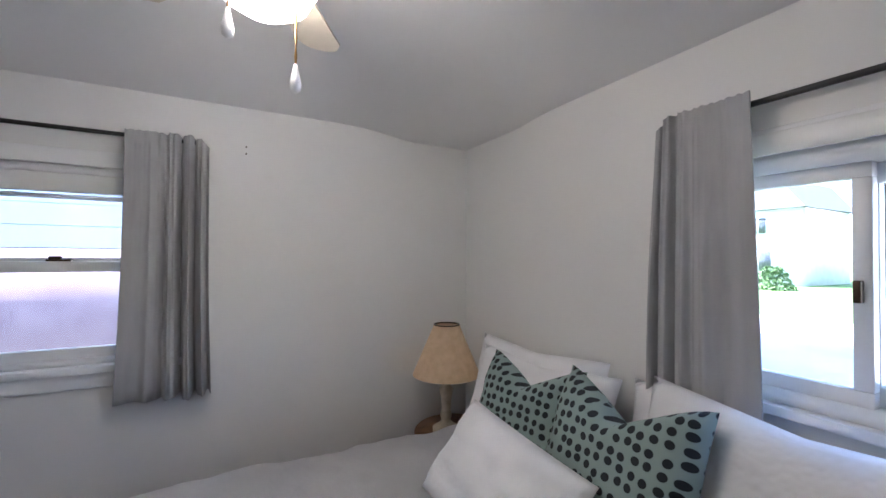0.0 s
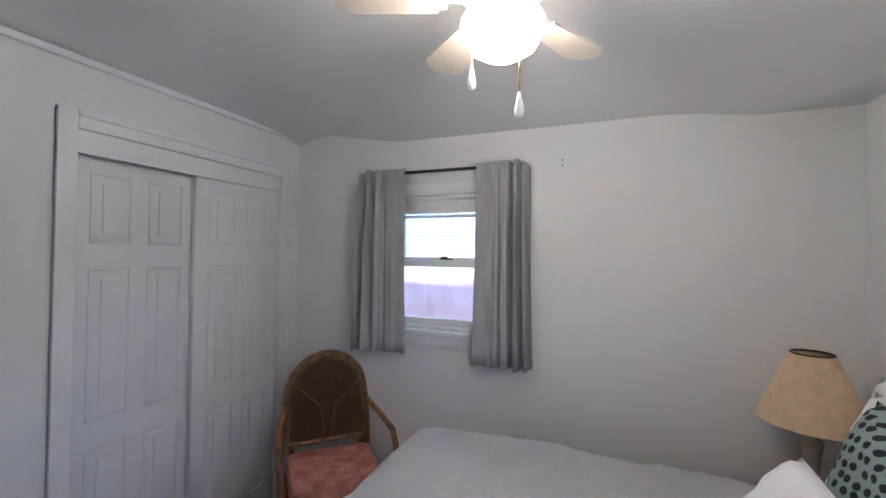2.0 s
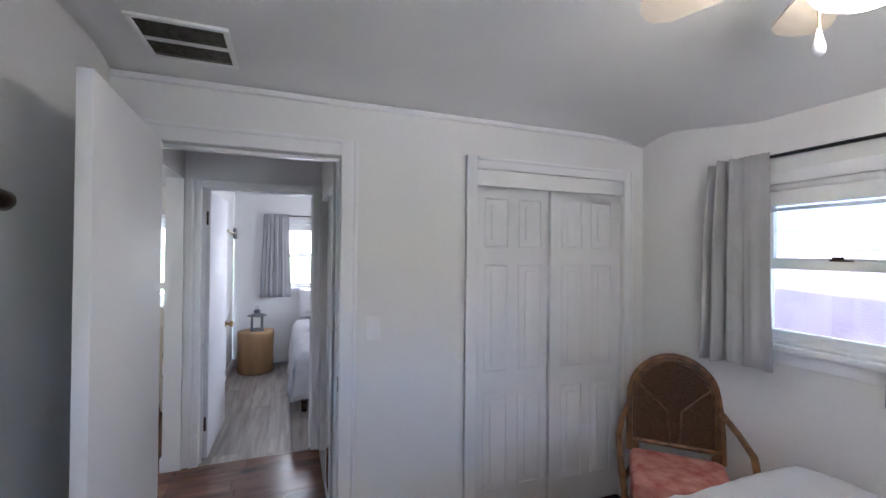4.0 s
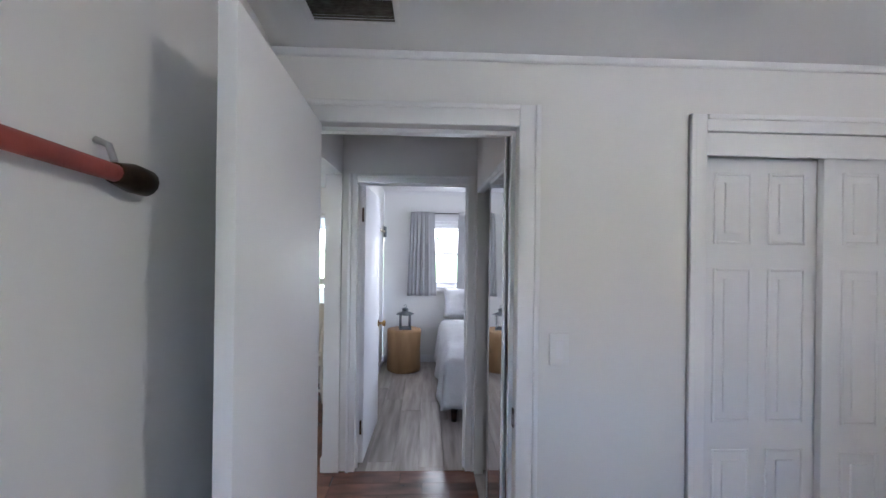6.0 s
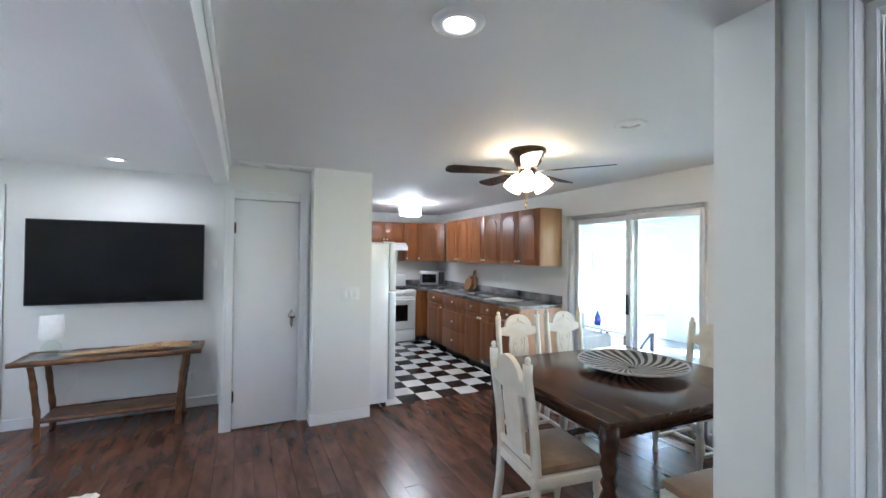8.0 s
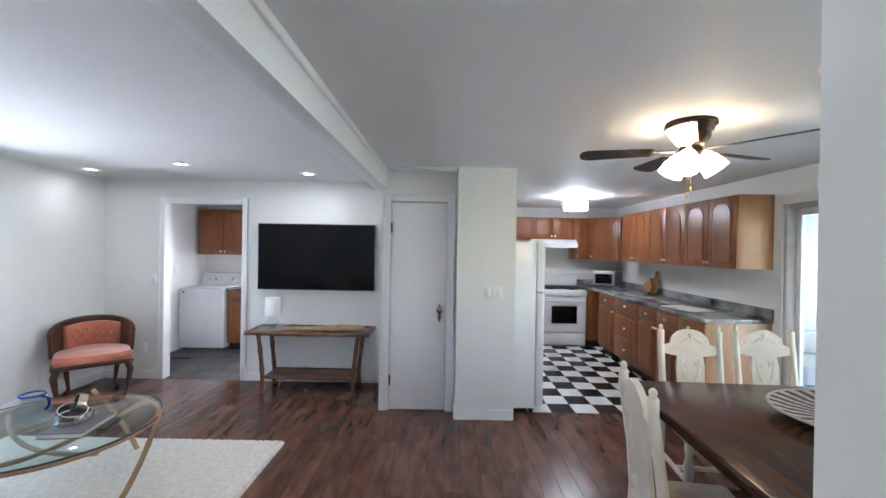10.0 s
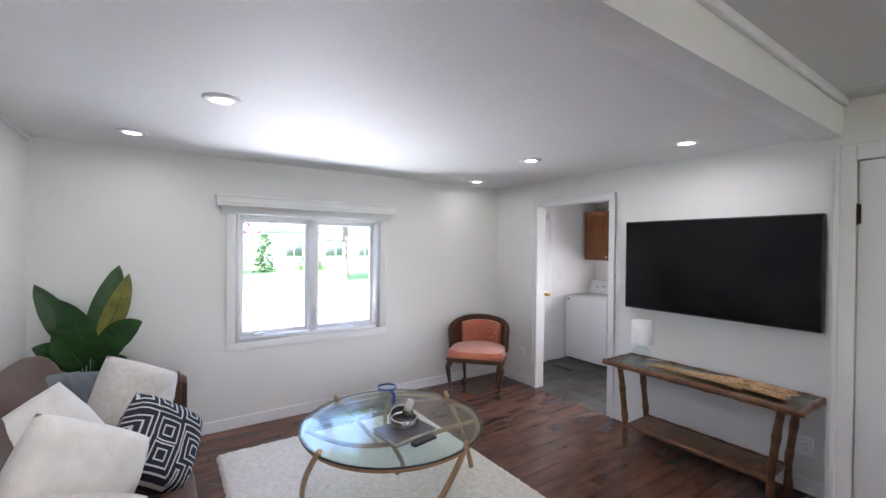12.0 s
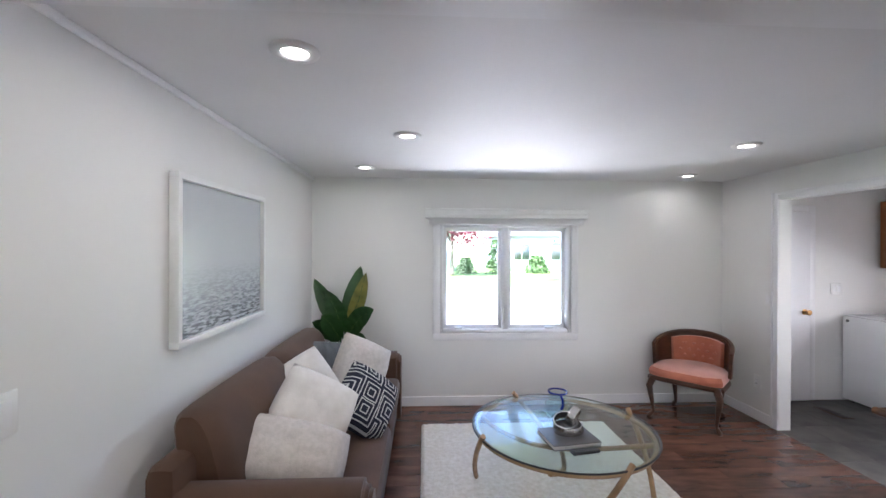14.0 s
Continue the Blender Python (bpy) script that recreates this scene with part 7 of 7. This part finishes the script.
part("bowl", L([(0.04, -0.26), (0.10, -0.28), (0.07, -0.34), (0.01, -0.36)]), M_WSHADE, f)
for k in range(5):
    part("blade", fan_blade(0.15, 0.62, 0.09, 0.13, 0.008, 10 + 72 * k, -0.21), M_WHITE, f)
s = thing("side_table", "low white side table in the sunroom", "table", pose(-3.25, 5.35, 0))
part("tabletop", B(-0.45, 0.45, -0.3, 0.3, 0.46, 0.49, 0.006), M_WHITE, s)
for x in (-0.4, 0.4):
    part("cross_leg", T([(x, -0.26, 0.0), (x, 0.26, 0.46)], 0.018), M_GREY, s)
    part("cross_leg", T([(x, 0.26, 0.0), (x, -0.26, 0.46)], 0.018), M_GREY, s)
    for y in (-0.27, 0.27):
        part("leg", B(x - 0.02, x + 0.02, y - 0.02, y + 0.02, 0, 0.46), M_GREY, s)
v = single("glass_bottle", L([(0.045, 0), (0.05, 0.01), (0.05, 0.14), (0.02, 0.17), (0.018, 0.21), (0.026, 0.215)], seg=18), M_BLUEGLASS, "cobalt blue glass bottle on the sunroom table", "bottle", pose(-3.5, 5.25, 0.49))
a = thing("accent_chair", "pale blue-grey upholstered chair in the sunroom", "chair", pose(-3.35, 4.75, 0))
part("seat", B(-0.3, 0.3, -0.3, 0.3, 0.25, 0.45, 0.03), M_CURTAIN, a)
part("backrest", B(-0.3, -0.2, -0.3, 0.3, 0.451, 0.68, 0.03), M_CURTAIN, a)
for x in (-0.25, 0.25):
    for y in (-0.25, 0.25):
        part("leg", L([(0.015, 0), (0.022, 0.25)], x, y, 10), M_DKWOOD, a)

# ---------------------------------------------------------------- outside
setting("ground", B(-300, 300, -300, 300, -0.6, -0.35), M_GRASS, "lawn running to the horizon")
setting("road", B(-300, 300, -17.5, -9.5, -0.36, -0.335), M_ROAD, "pale concrete street")
setting("pavement", B(-300, 300, -8.2, -6.9, -0.36, -0.33), M_ROAD, "pale concrete pavement")
# Widened before the front window as a reflector, to brighten the ceiling.
setting("driveway", B(-5.4, 0.6, -9.6, -3.9, -0.36, -0.332), M_ROAD, "pale concrete driveway, widened to bounce light indoors")


def house(label, m, w, dp, h, roof_h, wall_mat, wins, gable=True):
    ob = thing("house", label, "house", m)
    part("wall", B(-w / 2, w / 2, 0, dp, 0, h), wall_mat, ob)
    o = [(-w / 2 - 0.4, h), (w / 2 + 0.4, h), (0, h + roof_h)] if gable else [(-w / 2 - 0.4, h), (w / 2 + 0.4, h), (w / 2 - 1.2, h + roof_h), (-w / 2 + 1.2, h + roof_h)]
    part("roof", prism(bmesh.new(), o, -0.4, dp + 0.4), M_ROOF, ob)
    for x, z, ww, hh in wins:
        wn_ = part("window", box(B(x - ww / 2 - 0.08, x + ww / 2 + 0.08, -0.06, -0.005, z - 0.08, z + hh + 0.08), x - ww / 2 - 0.4, x - ww / 2 - 0.1, -0.05, -0.005, z, z + hh), M_TRIM, ob)
        part("pane", B(x - ww / 2, x + ww / 2, -0.07, -0.061, z, z + hh), M_DKWIN, wn_)
        part("glazing_bar", B(x - 0.03, x + 0.03, -0.08, -0.071, z, z + hh), M_TRIM, wn_)
    return ob


house("pale gabled house across the street", pose(1.5, -33, -0.35, 0, 0, 180), 9, 8, 3.2, 2.6, M_SIDING, [(-2.4, 1.0, 1.2, 1.4), (0.4, 0.2, 1.0, 2.2), (2.6, 1.0, 1.4, 1.3), (0.2, 3.6, 0.7, 0.8)])
house("white hip-roofed house across the street", pose(-12, -34, -0.35, 0, 0, 180), 10, 8, 3.0, 2.4, M_SIDING, [(-3, 1.0, 1.3, 1.3), (0.5, 1.0, 1.8, 1.4), (3.2, 1.0, 1.2, 1.3)], False)
house("two-storey pale house across the street", pose(20, -36, -0.35, 0, 0, 180), 11, 8, 5.4, 2.2, M_SIDING, [(-3, 1.0, 1.3, 1.3), (3, 1.0, 1.6, 1.4), (-3, 3.7, 1.0, 1.1), (0, 3.7, 1.0, 1.1), (3, 3.7, 1.0, 1.1)], False)

# neighbour to the east: white lap siding above pale pink block
nb = thing("house", "neighbouring house with white lap siding over pink block", "house", pose(6.4, -1, -0.35))
part("wall", B(0.03, 6, -9, 9, 0, 5.2), M_SIDING, nb)
part("block_base", B(0.0, 0.03, -9, 9, 0, 1.93), M_PINKBRICK, nb, "pale pink painted block base")
for k in range(16):
    part("siding_board", prism(bmesh.new(), [(-9, 1.94 + 0.2 * k), (9, 1.94 + 0.2 * k), (9, 2.135 + 0.2 * k), (-9, 2.135 + 0.2 * k)], 0, 0.02 + 0.001 * (k % 2)), M_SIDING, nb).matrix_basis = pose(0.028, 0, 0, 0, 0, 90)
part("roof", prism(bmesh.new(), [(-0.4, 5.2), (6.4, 5.2), (3, 7.2)], -9.4, 9.4), M_ROOF, nb)


def tree(label, m, height, crown_r, leaf_mat, count, leaf, seed, trunk_r=0.12):
    rnd_ = random.Random(seed)
    ob = thing("tree", label, "tree", m)
    bm = bmesh.new()
    hh = height * 0.45
    tube(bm, [(0, 0, 0), (0.05, 0.03, hh * 0.5), (0, 0, hh), (0.1, 0.05, height * 0.8)], [trunk_r * 1.3, trunk_r, trunk_r * 0.8, trunk_r * 0.2], 8)
    tips = []
    for k in range(9):
        a = k * 2.4
        e = (crown_r * 0.75 * math.cos(a) * rnd_.uniform(0.6, 1), crown_r * 0.75 * math.sin(a) * rnd_.uniform(0.6, 1), height * rnd_.uniform(0.55, 0.92))
        tube(bm, [(0, 0, hh * rnd_.uniform(0.7, 1.1)), (e[0] * 0.5, e[1] * 0.5, e[2] * 0.85), e], [trunk_r * 0.5, trunk_r * 0.3, trunk_r * 0.08], 6)
        tips.append(Vector(e))
    part("trunk", bm, M_BARK, ob)
    bm = bmesh.new()
    for k in range(count):
        c_ = tips[k % len(tips)] + Vector((rnd_.gauss(0, 1), rnd_.gauss(0, 1), rnd_.gauss(0, 0.7))) * crown_r * 0.27
        d1 = Vector((rnd_.gauss(0, 1), rnd_.gauss(0, 1), rnd_.gauss(0, 1))).normalized() * leaf
        d2 = d1.cross(Vector((rnd_.gauss(0, 1), rnd_.gauss(0, 1), rnd_.gauss(0, 1)))).normalized() * leaf * 0.6
        bm.faces.new([bm.verts.new(c_ + q) for q in (d1, d2, -d1, -d2)])
    part("crown", bm, leaf_mat, ob, smooth=False)
    return ob


tree("red-leaved maple tree across the street", pose(-2.6, -28, -0.35), 5.2, 2.2, M_MAPLE, 2600, 0.14, 3)
tree("leafy green street tree", pose(4.2, -12.5, -0.35), 8.0, 3.0, M_BUSH, 3500, 0.16, 4, 0.18)
tree("leafy green tree in the front garden", pose(-8.5, -21, -0.35), 7.5, 2.8, M_BUSH, 3000, 0.16, 5, 0.16)
tree("leafy green tree behind the sunroom", pose(-2.0, 17, -0.35), 8.0, 3.6, M_BUSH, 3500, 0.2, 6, 0.2)
tree("leafy green tree behind the house", pose(5.5, 15, -0.35), 7.5, 3.4, M_BUSH, 3000, 0.2, 7, 0.2)
for x, y, r_, hh in ((-6.0, -30, 0.8, 2.6), (0.0, -30.5, 1.0, 1.3), (-3.8, -30.5, 0.9, 1.2), (-9.5, -31, 1.1, 1.4), (14, -31, 1.2, 1.4)):
    rnd = random.Random(int(x * 10))
    bm = bmesh.new()
    for k in range(700):
        a, b_, c_ = rnd.uniform(0, 6.283), rnd.random() ** 0.5, rnd.random()
        p_ = Vector((r_ * b_ * math.cos(a) * (1 - 0.6 * c_), r_ * b_ * math.sin(a) * (1 - 0.6 * c_), hh * c_))
        d1 = Vector((rnd.gauss(0, 1), rnd.gauss(0, 1), rnd.gauss(0, 1))).normalized() * 0.1
        d2 = d1.cross(Vector((rnd.gauss(0, 1), rnd.gauss(0, 1), 1))).normalized() * 0.08
        bm.faces.new([bm.verts.new(p_ + q) for q in (d1, d2, -d1, -d2)])
    single("shrub", bm, M_BUSH, "clipped green shrub before the far houses", "shrub", pose(x, y, -0.35), "far shrubs", smooth=False)

# ---------------------------------------------------------------- floor pieces
YK = YS + 36 * 0.127    # the kitchen tiles begin here
planks(floor, -3.67, XB - 0.02, YS, YK, 0.127, 1.22, M_PLANK, True, seed=3)
planks(floor, -2.905, XB - 0.02, YK, YN, 0.127, 1.22, M_PLANK, True, seed=8)
planks(floor_hall, XB - 0.02, 1.60, 0.0, 1.29, 0.127, 1.0, M_PLANK, True, seed=4)
planks(floor_b, XB, 3.4, 1.29, 4.02, 0.18, 1.22, M_GREYPLANK, False, seed=5)
planks(floor_a, XB, XBE, YSB, 0.0, 0.18, 1.22, M_GREYPLANK, False, seed=6)
tiles(floor_k, -5.872, -2.91, 1.66, 3.42, 0.2286, [M_WHITETILE, M_BLACKTILE])
tiles(floor_l, -6.1, -3.68, YS, -0.5, 0.305, [M_SLATE])
